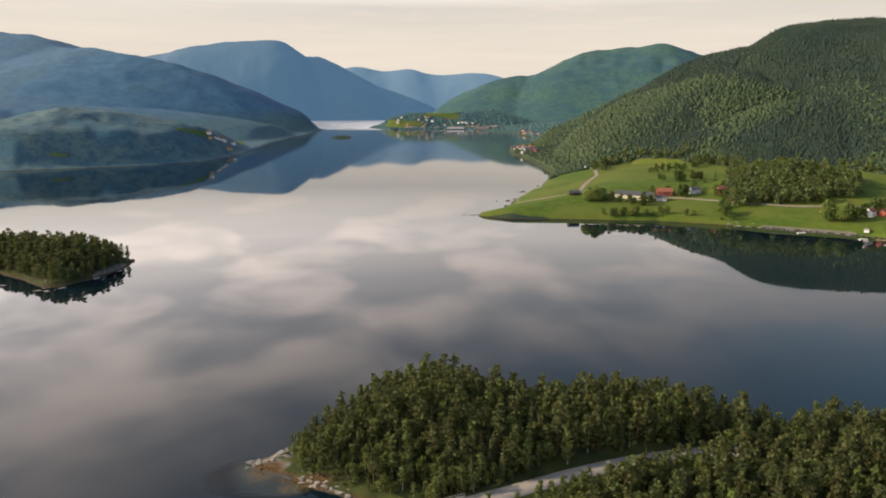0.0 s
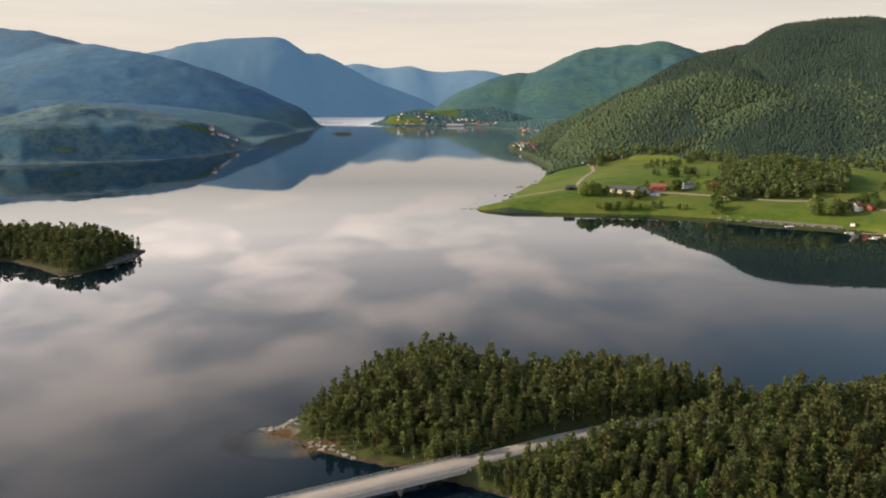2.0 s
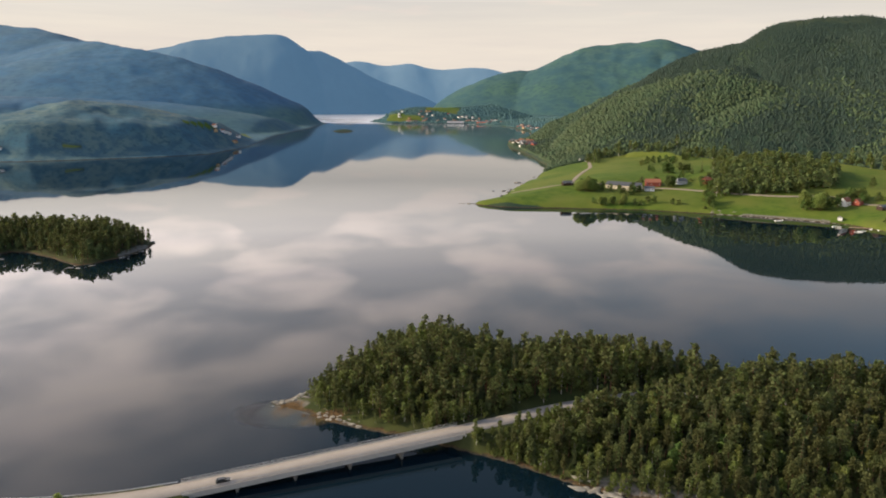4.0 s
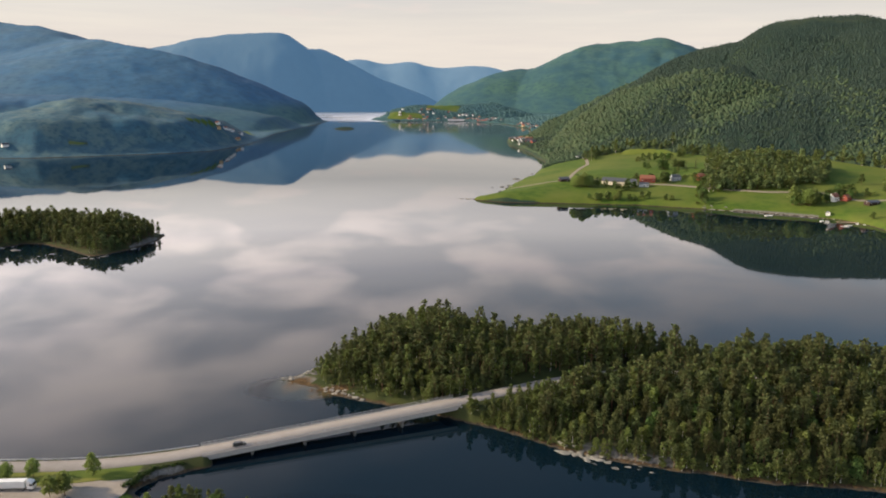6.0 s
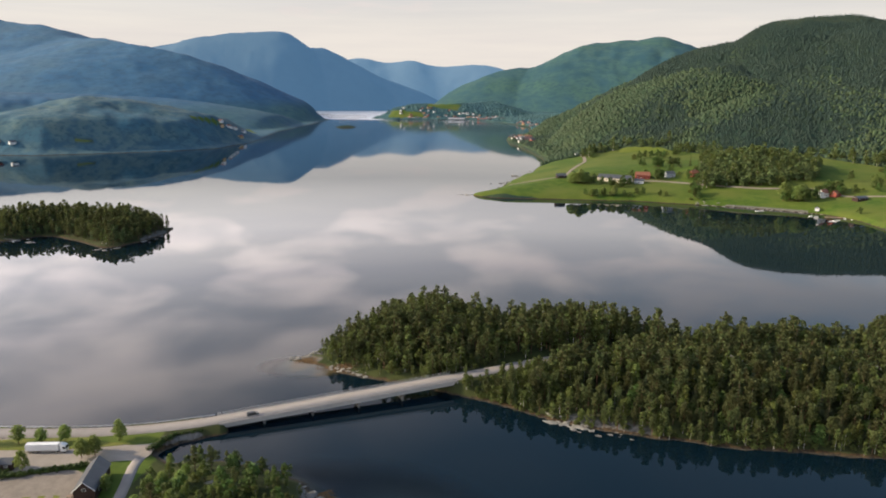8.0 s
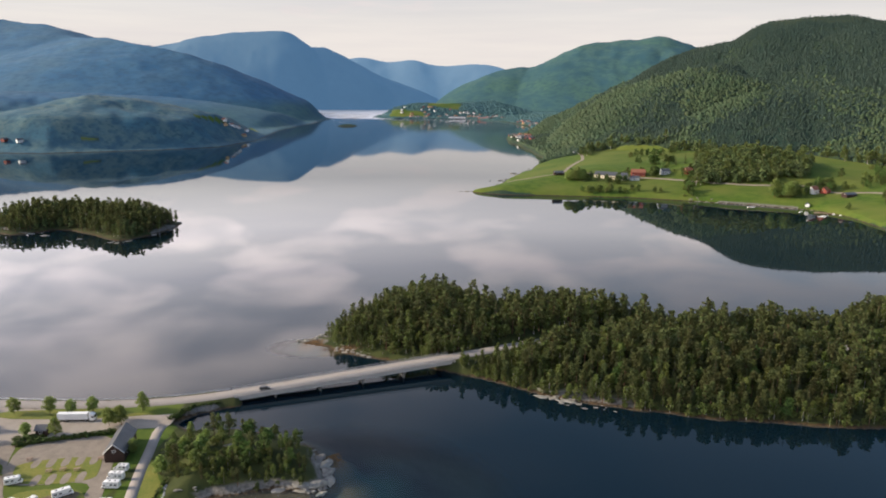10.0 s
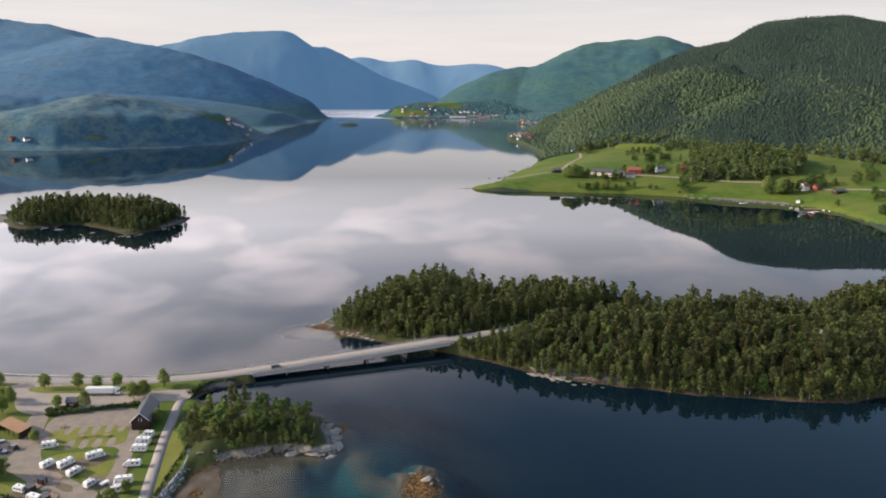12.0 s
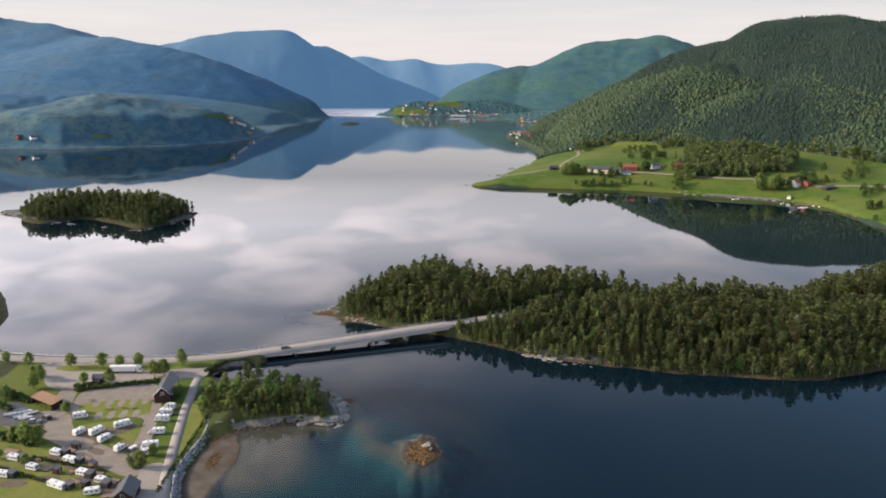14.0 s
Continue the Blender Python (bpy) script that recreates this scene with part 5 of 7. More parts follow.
for i, (x, y) in enumerate([(-116.0, 92.3), (-111.6, 92.8), (-107.4, 93.3), (-103.0, 93.9)]):
    patch("pavement_bay_%d" % (i + 6), [(x - 1.6, y + 3.0), (x + 0.8, y + 3.2), (x + 1.7, y - 3.2), (x - 0.9, y - 3.2)], G - 0.1, G + 0.115, M["gravel"], "gravel parking bay set in the grass", "parking bay", 1)
M["earth"] = material("trodden_earth", (0.100, 0.078, 0.050), (0.190, 0.155, 0.105), 0.95, 0.7, 0.3)
for i, (x, y, w, d, turn) in enumerate([(-104.5, 81.5, 6.5, 4.5, 30), (-111.5, 78.0, 8.5, 4.0, -10), (-97.5, 68.5, 4.0, 4.5, 60), (-117.0, 61.5, 4.6, 2.6, -20), (-108.0, 56.8, 5.5, 2.4, -22), (-104.0, 57.0, 3.5, 2.0, -20),
                                        (-100.0, 48.6, 4.5, 2.2, -20), (-123.5, 59.5, 3.6, 2.6, -18), (-112.5, 49.8, 5.0, 2.4, -25), (-131.0, 56.0, 4.0, 2.6, -15), (-122.0, 47.5, 4.6, 2.6, -15), (-91.0, 44.6, 3.4, 3.0, 10),
                                        (-139.0, 62.0, 5.0, 2.4, -15), (-105.5, 66.5, 4.0, 1.8, -30)]):
    rg0 = np.random.default_rng(300 + i)
    ring_ = []
    for k in range(11):
        a = math.tau * k / 11
        q = rg0.uniform(0.7, 1.15)
        u, w_ = w * q * math.cos(a), d * q * math.sin(a)
        c, s = math.cos(radians(turn)), math.sin(radians(turn))
        ring_.append((x + u * c - w_ * s, y + u * s + w_ * c))
    patch("pavement_worn_%d" % (i + 1), ring_, G - 0.2, G + (0.098 if y > 66 else 0.055) + 0.0007 * i, M["earth"], "patch of trodden brown earth in the grass", "bare earth", 1)
patch("pavement_south", [(-87.1, 57.9), (-78.8, 59.5), (-72.0, 33.7), (-68.5, 18), (-84, 18), (-81.2, 33.9), (-85.7, 48.7)], G - 0.3, G + 0.07, M["asphalt"], "worn asphalt yard by the boathouse")
v, f = ribbon([(-89.6, 127.0, G + .08), (-89.7, 121.9, G + .08), (-87.7, 109.0, G + .08), (-86.0, 96.8, G + .08), (-83.2, 81.2, G + .08), (-79.9, 63.8, G + .08), (-77.4, 51.7, G + .08), (-73, 34, G + .08)], 3.4)
tagged(put("lane", mesh_of("lane", v, f, True), M["road"]), "narrow pale asphalt lane along the shore lawn", "lane", kind="structure")


# ---- vehicles ----
def wheel_mesh(r, w):
    bm = bmesh.new()
    bmesh.ops.create_cone(bm, cap_ends=True, segments=14, radius1=r, radius2=r, depth=w, matrix=Matrix.Rotation(math.pi / 2, 4, "X"))
    bmesh.ops.bevel(bm, geom=[e for e in bm.edges if len(e.link_faces) == 2 and any(len(q.verts) > 4 for q in e.link_faces)], offset=w * 0.2, segments=1, affect="EDGES")
    me = bpy.data.meshes.new("tyre")
    bm.to_mesh(me)
    bm.free()
    me.materials.append(M["rubber"])
    bm = bmesh.new()
    bmesh.ops.create_cone(bm, cap_ends=True, segments=10, radius1=r * 0.6, radius2=r * 0.55, depth=w * 1.04, matrix=Matrix.Rotation(math.pi / 2, 4, "X"))
    rim = bpy.data.meshes.new("rim")
    bm.to_mesh(rim)
    bm.free()
    rim.materials.append(M["steel"])
    return me, rim


SMALL_WHEEL, BIG_WHEEL = wheel_mesh(0.34, 0.22), wheel_mesh(0.52, 0.32)


def add_wheels(ob, places, data):
    for x, y in places:
        w = put("wheel", data[0], None, ob)
        w.location = (x, y, 0.34 if data is SMALL_WHEEL else 0.52)
        put("rim", data[1], None, w)


def side_shape(bm, profile, half, inset=0.0):
    """A body whose side view is the profile (x, z), across from -half to half; inset draws in the upper edge."""
    zs = [z for _, z in profile]
    lo, hi = min(zs), max(zs)
    rows = []
    for s in (-1, 1):
        rows.append([bm.verts.new((x, s * (half - inset * ((z - lo) / (hi - lo)) ** 2), z)) for x, z in profile])
    n = len(profile)
    for k in range(n):
        bm.faces.new((rows[0][k], rows[0][(k + 1) % n], rows[1][(k + 1) % n], rows[1][k]))
    bm.faces.new(rows[0][::-1])
    bm.faces.new(rows[1])
    bmesh.ops.recalc_face_normals(bm, faces=bm.faces)
    return bm


def pane(name, ob, x0, x1, y, z0, z1, mat=None, label=""):
    """An upright pane on a side wall, a little proud of it."""
    bm = bmesh.new()
    box(bm, x0, x1, min(y, y * 1.012), max(y, y * 1.012), z0, z1)
    return part(name, bm, mat or M["glass"], ob, label)


def truck(m):
    ob = empty("articulated_lorry", m, "white articulated lorry parked beside the grass verge", "lorry")
    bm = bmesh.new()
    box(bm, -8.2, 5.2, -1.27, 1.27, 1.15, 3.95, 0.06)
    part("trailer_box", bm, M["tarp"], ob, "long white trailer body")
    bm = bmesh.new()
    box(bm, -8.2, 7.9, -0.6, 0.6, 0.75, 1.14)
    part("chassis", bm, M["chassis"], ob)
    bm = bmesh.new()
    side_shape(bm, [(5.9, 0.75), (8.25, 0.75), (8.3, 1.9), (8.05, 3.0), (7.4, 3.55), (6.0, 3.75), (5.9, 3.5)], 1.24, 0.08)
    part("cab", bm, M["shell"], ob, "white cab")
    bm = bmesh.new()
    side_shape(bm, [(8.2, 1.95), (8.33, 1.95), (8.10, 2.95), (7.98, 2.95)], 1.1)
    part("windscreen", bm, M["glass"], ob)
    for s in (-1, 1):
        pane("side_window", ob, 6.9, 7.9, s * 1.235, 1.95, 2.75)
        bm = bmesh.new()
        box(bm, 8.0, 8.2, s * 1.45 - 0.08, s * 1.45 + 0.08, 2.0, 2.6, 0.03)
        box(bm, 8.05, 8.12, min(s * 1.2, s * 1.45), max(s * 1.2, s * 1.45), 2.5, 2.56)
        part("mirror", bm, M["chassis"], ob)
        bm = bmesh.new()
        box(bm, 8.27, 8.34, s * 0.9 - 0.18, s * 0.9 + 0.18, 1.0, 1.2, 0.02)
        part("headlight", bm, M["white"], ob)
    bm = bmesh.new()
    side_shape(bm, [(5.95, 3.78), (7.2, 3.6), (6.2, 4.05), (5.95, 4.05)], 1.0)
    part("wind_deflector", bm, M["shell"], ob)
    add_wheels(ob, [(x, s * 1.05) for x in (-6.6, -5.3, -4.0, 4.3, 7.2) for s in (-1, 1)], BIG_WHEEL)
    return ob


def motorhome(m, name, label, length=6.8, alcove=True, coloured="shell"):
    ob = empty(name, m, label, "motorhome", "parked motorhomes")
    h = length / 2
    bm = bmesh.new()
    if alcove:
        prof = [(-h, 0.45), (h - 1.6, 0.45), (h - 1.55, 1.9), (h - 0.75, 2.05), (h - 0.65, 2.75), (h - 1.3, 3.0), (-h + 0.2, 3.0), (-h, 2.8)]
    else:
        prof = [(-h, 0.45), (h - 1.5, 0.45), (h - 1.35, 1.9), (h - 2.0, 2.65), (-h + 0.3, 2.7), (-h, 2.45)]
    side_shape(bm, prof, 1.13, 0.10)
    part("body", bm, M[coloured], ob)
    bm = bmesh.new()
    side_shape(bm, [(h - 1.62, 0.42), (h, 0.42), (h + 0.02, 0.95), (h - 0.55, 1.2), (h - 1.2, 1.95), (h - 1.62, 1.95)], 1.0, 0.12)
    part("cab", bm, M[coloured], ob)
    bm = bmesh.new()
    side_shape(bm, [(h - 0.56, 1.24), (h - 0.50, 1.24), (h - 1.12, 1.93), (h - 1.18, 1.93)], 0.86)
    part("windscreen", bm, M["glass"], ob)
    for s in (-1, 1):
        pane("window", ob, -h + 0.6, -h + 1.7, s * 1.105, 1.5, 2.1)
        pane("window", ob, -h + 2.4, -h + 3.3, s * 1.105, 1.5, 2.1)
        pane("cab_window", ob, h - 1.55, h - 0.85, s * 0.98, 1.25, 1.75)
        pane("stripe", ob, -h + 0.1, h - 1.7, s * 1.125, 0.95, 1.12, M["grey_shell"])
    top = 3.0 if alcove else 2.68
    for x in (-h + 1.6, 0.3):
        bm = bmesh.new()
        box(bm, x - 0.35, x + 0.35, -0.35, 0.35, top - 0.01, top + 0.12, 0.04)
        part("roof_hatch", bm, M["awning"], ob)
    bm = bmesh.new()
    box(bm, -h + 0.4, h - 2.2, 1.0, 1.2, top - 0.28, top - 0.12, 0.03)
    part("awning_case", bm, M["awning"], ob)
    add_wheels(ob, [(x, s * 0.95) for x in (-h + 1.4, h - 0.8) for s in (-1, 1)], SMALL_WHEEL)
    return ob


def caravan(m, length=6.0, label="white touring caravan with dark windows on a grass pitch"):
    ob = empty("caravan", m, label, "caravan", "caravans on the pitches")
    h = length / 2
    bm = bmesh.new()
    side_shape(bm, [(-h, 0.5), (h, 0.5), (h + 0.12, 1.2), (h - 0.12, 2.2), (h - 0.5, 2.6), (-h + 0.4, 2.62), (-h + 0.05, 2.3), (-h - 0.08, 1.2)], 1.15, 0.08)
    part("body", bm, M["shell"], ob)
    for s in (-1, 1):
        for x in (-h + 1.1, 0.1, h - 1.1):
            pane("window", ob, x - 0.5, x + 0.5, s * 1.135, 1.35, 1.95)
    bm = bmesh.new()
    box(bm, h + 0.02, h + 0.10, -0.8, 0.8, 1.35, 1.95)
    part("window", bm, M["glass"], ob)
    bm = bmesh.new()
    rod(bm, (h - 0.1, -0.5, 0.48), (h + 1.2, 0, 0.45), 0.05)
    rod(bm, (h - 0.1, 0.5, 0.48), (h + 1.2, 0, 0.45), 0.05)
    rod(bm, (h + 1.0, 0, 0.0), (h + 1.0, 0, 0.5), 0.04)
    part("drawbar", bm, M["chassis"], ob)
    bm = bmesh.new()
    box(bm, -0.5, 0.3, -0.4, 0.4, 2.6, 2.72, 0.04)
    part("roof_hatch", bm, M["awning"], ob)
    add_wheels(ob, [(-0.1, s * 1.0) for s in (-1, 1)], SMALL_WHEEL)
    return ob


def car(m, coloured, label):
    ob = empty("car", m, label, "car")
    bm = bmesh.new()
    side_shape(bm, [(-2.15, 0.35), (2.15, 0.35), (2.2, 0.7), (1.3, 0.95), (-2.0, 1.0), (-2.2, 0.75)], 0.9, 0.05)
    part("body", bm, M[coloured], ob)
    bm = bmesh.new()
    side_shape(bm, [(-1.95, 0.98), (1.15, 0.93), (0.45, 1.42), (-1.5, 1.44)], 0.80, 0.14)
    part("cabin_glass", bm, M["glass"], ob)
    bm = bmesh.new()
    side_shape(bm, [(-1.5, 1.42), (0.42, 1.40), (0.3, 1.48), (-1.3, 1.50)], 0.70, 0.06)
    part("roof", bm, M[coloured], ob)
    for s in (-1, 1):
        bm = bmesh.new()
        box(bm, 2.1, 2.2, s * 0.6 - 0.15, s * 0.6 + 0.15, 0.62, 0.76, 0.02)
        part("headlight", bm, M["white"], ob)
    add_wheels(ob, [(x, s * 0.8) for x in (-1.35, 1.35) for s in (-1, 1)], SMALL_WHEEL)
    return ob


def small_boat(m, length=4.6, name="rowing_boat", label="small white open boat", hull="shell"):
    ob = empty(name, m, label, "boat")
    h, w = length / 2, length * 0.18
    n = 10
    bm = bmesh.new()
    out, keel, inn, flo = [], [], [], []
    for k in range(n + 1):
        q = k / n
        x = -h + length * q
        b = w * (1 - max(0, (q - 0.45) / 0.55) ** 2.2)
        for s in (-1, 1):
            out.append(bm.verts.new((x, s * b, 0.55 + 0.18 * q * q)))
            keel.append(bm.verts.new((x - 0.05, s * b * 0.45, -0.05 + 0.25 * q ** 4)))
            inn.append(bm.verts.new((x, s * max(b - 0.08, 0.0), 0.53 + 0.18 * q * q)))
            flo.append(bm.verts.new((x, s * max(b - 0.2, 0.0) * 0.7, 0.16)))
    for k in range(n):
        for s in (0, 1):
            a, b = 2 * k + s, 2 * k + 2 + s
            for p, q in ((keel, out), (out, inn), (inn, flo)):
                bm.faces.new((p[a], p[b], q[b], q[a]))
        bm.faces.new((keel[2 * k], keel[2 * k + 1], keel[2 * k + 3], keel[2 * k + 2]))
        bm.faces.new((flo[2 * k], flo[2 * k + 1], flo[2 * k + 3], flo[2 * k + 2]))
    bm.faces.new((out[0], out[1], keel[1], keel[0]))
    bmesh.ops.remove_doubles(bm, verts=bm.verts, dist=0.001)
    bmesh.ops.recalc_face_normals(bm, faces=bm.faces)
    part("hull", bm, M[hull], ob)
    for x in (-0.25 * length, 0.05 * length):
        bm = bmesh.new()
        box(bm, x - 0.14, x + 0.14, -w * 0.9, w * 0.9, 0.36, 0.41)
        part("thwart", bm, M["deck_wood"], ob)
    return ob


truck(pose(-121.8, 131.9, G + 0.05, 0, 0, 1) @ Matrix.Scale(0.8, 4))
car(pose(-58.6, 153.5, 3.53, 0, -1.4, 19.7), "black_shell", "black car on the bridge road")

VANS = [(-121.6, 90.6, 20, 6.2, True), (-116.2, 79.0, 62, 6.6, False), (-110.6, 78.8, 60, 6.8, True), (-105.6, 74.2, 62, 7.0, False), (-103.6, 83.6, 35, 7.2, True),
        (-92.2, 97.6, 172, 6.0, False), (-91.8, 92.6, 176, 6.6, True), (-91.2, 87.6, 178, 6.8, True), (-89.8, 78.2, 183, 7.0, False), (-88.6, 68.4, 190, 7.0, True), (-89.2, 63.6, 190, 5.6, False),
        (-97.8, 67.4, 66, 5.6, False)]
for x, y, rz, ln, alc in VANS:
    motorhome(pose(x, y, G + 0.1, 0, 0, rz) @ Matrix.Scale(0.78, 4), "motorhome", "white motorhome with an alcove over its cab" if alc else "white low-roofed motorhome parked on gravel", ln, alc)
tr = empty("car_trailer", pose(-93.9, 67.6, G + 0.1, 0, 0, 60), "small grey trailer beside a motorhome", "trailer")
bm = bmesh.new()
box(bm, -1.3, 1.3, -0.7, 0.7, 0.5, 1.0, 0.05)
part("tray", bm, M["white"], tr)
bm = bmesh.new()
rod(bm, (1.2, 0, 0.5), (2.5, 0, 0.45), 0.05)
part("drawbar", bm, M["chassis"], tr)
add_wheels(tr, [(0, -0.8), (0, 0.8)], SMALL_WHEEL)

for x, y, rz, ln in [(-117.4, 64.6, -20, 5.0), (-110.6, 59.8, -22, 6.2), (-103.0, 52.0, -20, 5.4), (-95.6, 47.6, -16, 4.8), (-129.3, 61.6, -18, 5.6), (-127.0, 51.6, -12, 5.2),
                     (-120.3, 55.6, -20, 5.0), (-107.6, 45.2, -25, 8.4), (-95.6, 41.6, 14, 5.8), (-138.5, 57.5, -15, 5.6), (-135.5, 49.0, -10, 5.4)]:
    caravan(pose(x, y, G + 0.02, 0, 0, rz) @ Matrix.Scale(0.76, 4), ln)


def plank_deck(m, w, d, label="brown wooden deck beside a caravan"):
    ob = empty("wooden_deck", m, label, "deck", "decks by the caravans")
    bm = bmesh.new()
    box(bm, -w / 2, w / 2, -d / 2, d / 2, 0.0, 0.22)
    part("frame", bm, M["dark_wood"], ob)
    n = int(w / 0.3)
    me = None
    for k in range(n):
        x = -w / 2 + (k + 0.5) * w / n
        if me is None:
            bm = bmesh.new()
            box(bm, -w / n * 0.47, w / n * 0.47, -d / 2 - 0.04, d / 2 + 0.04, 0, 0.04)
            me = bpy.data.meshes.new("plank")
            bm.to_mesh(me)
            bm.free()
            me.materials.append(M["deck_wood"])
        put("plank", me, None, ob).location = (x, 0, 0.222)
    for k in range(3):
        bm = bmesh.new()
        rod(bm, (-w / 2 + 0.05 + k * (w - 0.1) / 2, d / 2 - 0.05, 0.2), (-w / 2 + 0.05 + k * (w - 0.1) / 2, d / 2 - 0.05, 1.1), 0.05, sides=6)
        part("railing_post", bm, M["dark_wood"], ob)
    bm = bmesh.new()
    box(bm, -w / 2, w / 2, d / 2 - 0.09, d / 2 - 0.01, 1.05, 1.12)
    part("railing", bm, M["dark_wood"], ob)
    return ob


for x, y, rz, w, d in [(-116.4, 56.2, -20, 4.0, 3.2), (-114.2, 66.8, -20, 3.4, 2.6), (-106.6, 61.0, -20, 3.6, 2.8), (-104.4, 47.6, -24, 4.2, 3.0), (-98.8, 52.2, -18, 3.2, 2.8), (-92.0, 48.0, -16, 3.0, 2.6),
                       (-133.2, 66.6, -15, 5.0, 3.0), (-90.8, 41.2, 12, 3.6, 3.6)]:
    plank_deck(pose(x, y, G, 0, 0, rz), w, d)


def awning_tent(m, w, d):
    ob = empty("awning_tent", m, "dark grey cloth awning beside a caravan", "awning", "awnings by the caravans")
    bm = bmesh.new()
    vs = [bm.verts.new(p) for p in ((-w / 2, 0, 2.2), (w / 2, 0, 2.2), (w / 2, -d, 1.75), (-w / 2, -d, 1.75), (-w / 2, 0, 2.26), (w / 2, 0, 2.26), (w / 2, -d, 1.81), (-w / 2, -d, 1.81))]
    for q in ((0, 1, 2, 3), (7, 6, 5, 4), (0, 4, 5, 1), (1, 5, 6, 2), (2, 6, 7, 3), (3, 7, 4, 0)):
        bm.faces.new([vs[i] for i in q])
    bmesh.ops.recalc_face_normals(bm, faces=bm.faces)
    part("canopy", bm, M["awning"], ob)
    for s in (-1, 1):
        bm = bmesh.new()
        box(bm, s * w / 2 - 0.03, s * w / 2 + 0.03, -d, -0.05, 0, 1.74)
        part("side_panel", bm, M["chassis"], ob)
    bm = bmesh.new()
    box(bm, -w / 2 + 0.05, w / 2 - 0.05, -d - 0.03, -d + 0.03, 0, 1.74)
    part("front_panel", bm, M["chassis"], ob)
    return ob


def tool_shed(m, wall, roof, label):
    """A small garden store with a lean-to roof and a plank door."""
    ob = empty("tool_shed", m, label, "shed", "sheds of the pitches")
    bm = bmesh.new()
    side_shape(bm, [(-1.1, 0.0), (1.1, 0.0), (1.1, 1.9), (-1.1, 2.25)], 0.9)
    part("wall", bm, M[wall], ob)
    bm = bmesh.new()
    side_shape(bm, [(-1.25, 2.29), (1.25, 1.88), (1.25, 1.96), (-1.25, 2.37)], 1.05)
    part("roof", bm, M[roof], ob)
    bm = bmesh.new()
    box(bm, 1.09, 1.13, -0.4, 0.4, 0.05, 1.75)
    part("door", bm, M["deck_wood"], ob)
    return ob


for x, y, rz, wall, roof in [(-113.0, 68.8, -20, "dark_wood", "slate"), (-101.8, 56.2, -20, "brown_wood", "awning"), (-111.6, 53.4, -22, "dark_wood", "slate"), (-99.0, 45.2, 70, "dark_wood", "awning")]:
    tool_shed(pose(x, y, G, 0, 0, rz), wall, roof, "small dark store shed beside a caravan" if wall == "dark_wood" else "small brown board shed beside a caravan")


def picnic_table(m):
    ob = empty("picnic_table", m, "grey wooden picnic table on the grass", "picnic table", "picnic tables of the camp")
    for name, y0, y1, z in (("tabletop", -0.38, 0.38, 0.72), ("bench", -0.85, -0.58, 0.42), ("bench", 0.58, 0.85, 0.42)):
        bm = bmesh.new()
        box(bm, -0.95, 0.95, y0, y1, z, z + 0.05, 0.01)
        part(name, bm, M["deck_wood"], ob)
    for x in (-0.65, 0.65):
        bm = bmesh.new()
        rod(bm, (x, -0.72, 0), (x, -0.25, 0.72), 0.05, sides=4)
        rod(bm, (x, 0.72, 0), (x, 0.25, 0.72), 0.05, sides=4)
        rod(bm, (x, -0.8, 0.39), (x, 0.8, 0.39), 0.04, sides=4)
        part("trestle", bm, M["dark_wood"], ob)
    return ob


for x, y, rz in [(-124.2, 104.6, 20), (-101.4, 104.4, 5), (-106.0, 97.8, 10), (-114.4, 97.2, 12), (-110.4, 98.0, 8), (-156.4, 127.4, 40), (-108.8, 71.4, -30), (-107.0, 53.0, -20), (-121.0, 60.8, -10), (-97.4, 50.4, 15)]:
    picnic_table(pose(x, y, G + 0.1 if y > 90 and x > -130 else G, 0, 0, rz))
for x, y, rz in [(-114.2, 65.8, -20), (-107.2, 60.6, -22), (-99.9, 51.8, -20), (-92.8, 46.4, -16), (-126.2, 62.6, -18), (-103.4, 46.0, -25), (-124.0, 52.6, -12)]:
    awning_tent(pose(x, y, G, 0, 0, rz), 2.6, 2.2)


# ---- buildings ----
def gable(bm, l, w, e, r, over=0.35, thick=0.18):
    """Two roof slopes along x, with thickness; e: eaves height, r: ridge height."""
    for s in (-1, 1):
        slope = (r - e) / (w / 2)
        a, b = (0, r), (s * (w / 2 + over), e - slope * over)
        vs = []
        for x in (-l / 2 - over, l / 2 + over):
            for (y, z), dz in ((a, 0), (b, 0), (b, thick), (a, thick)):
                vs.append(bm.verts.new((x, y, z + dz)))
        q = [(0, 1, 2, 3), (7, 6, 5, 4), (0, 4, 5, 1), (1, 5, 6, 2), (2, 6, 7, 3), (3, 7, 4, 0)]
        for f in q:
            bm.faces.new([vs[i] for i in f])
    bmesh.ops.recalc_face_normals(bm, faces=bm.faces)
    return bm


def house_walls(bm, l, w, e, r):
    vs = [bm.verts.new(p) for x in (-l / 2, l / 2) for p in ((x, -w / 2, -0.6), (x, w / 2, -0.6), (x, w / 2, e), (x, 0, r), (x, -w / 2, e))]
    bm.faces.new(vs[0:5])
    bm.faces.new(vs[5:10][::-1])
    for k in range(5):
        bm.faces.new((vs[k], vs[5 + k], vs[5 + (k + 1) % 5], vs[(k + 1) % 5]))
    bmesh.ops.recalc_face_normals(bm, faces=bm.faces)
    return bm


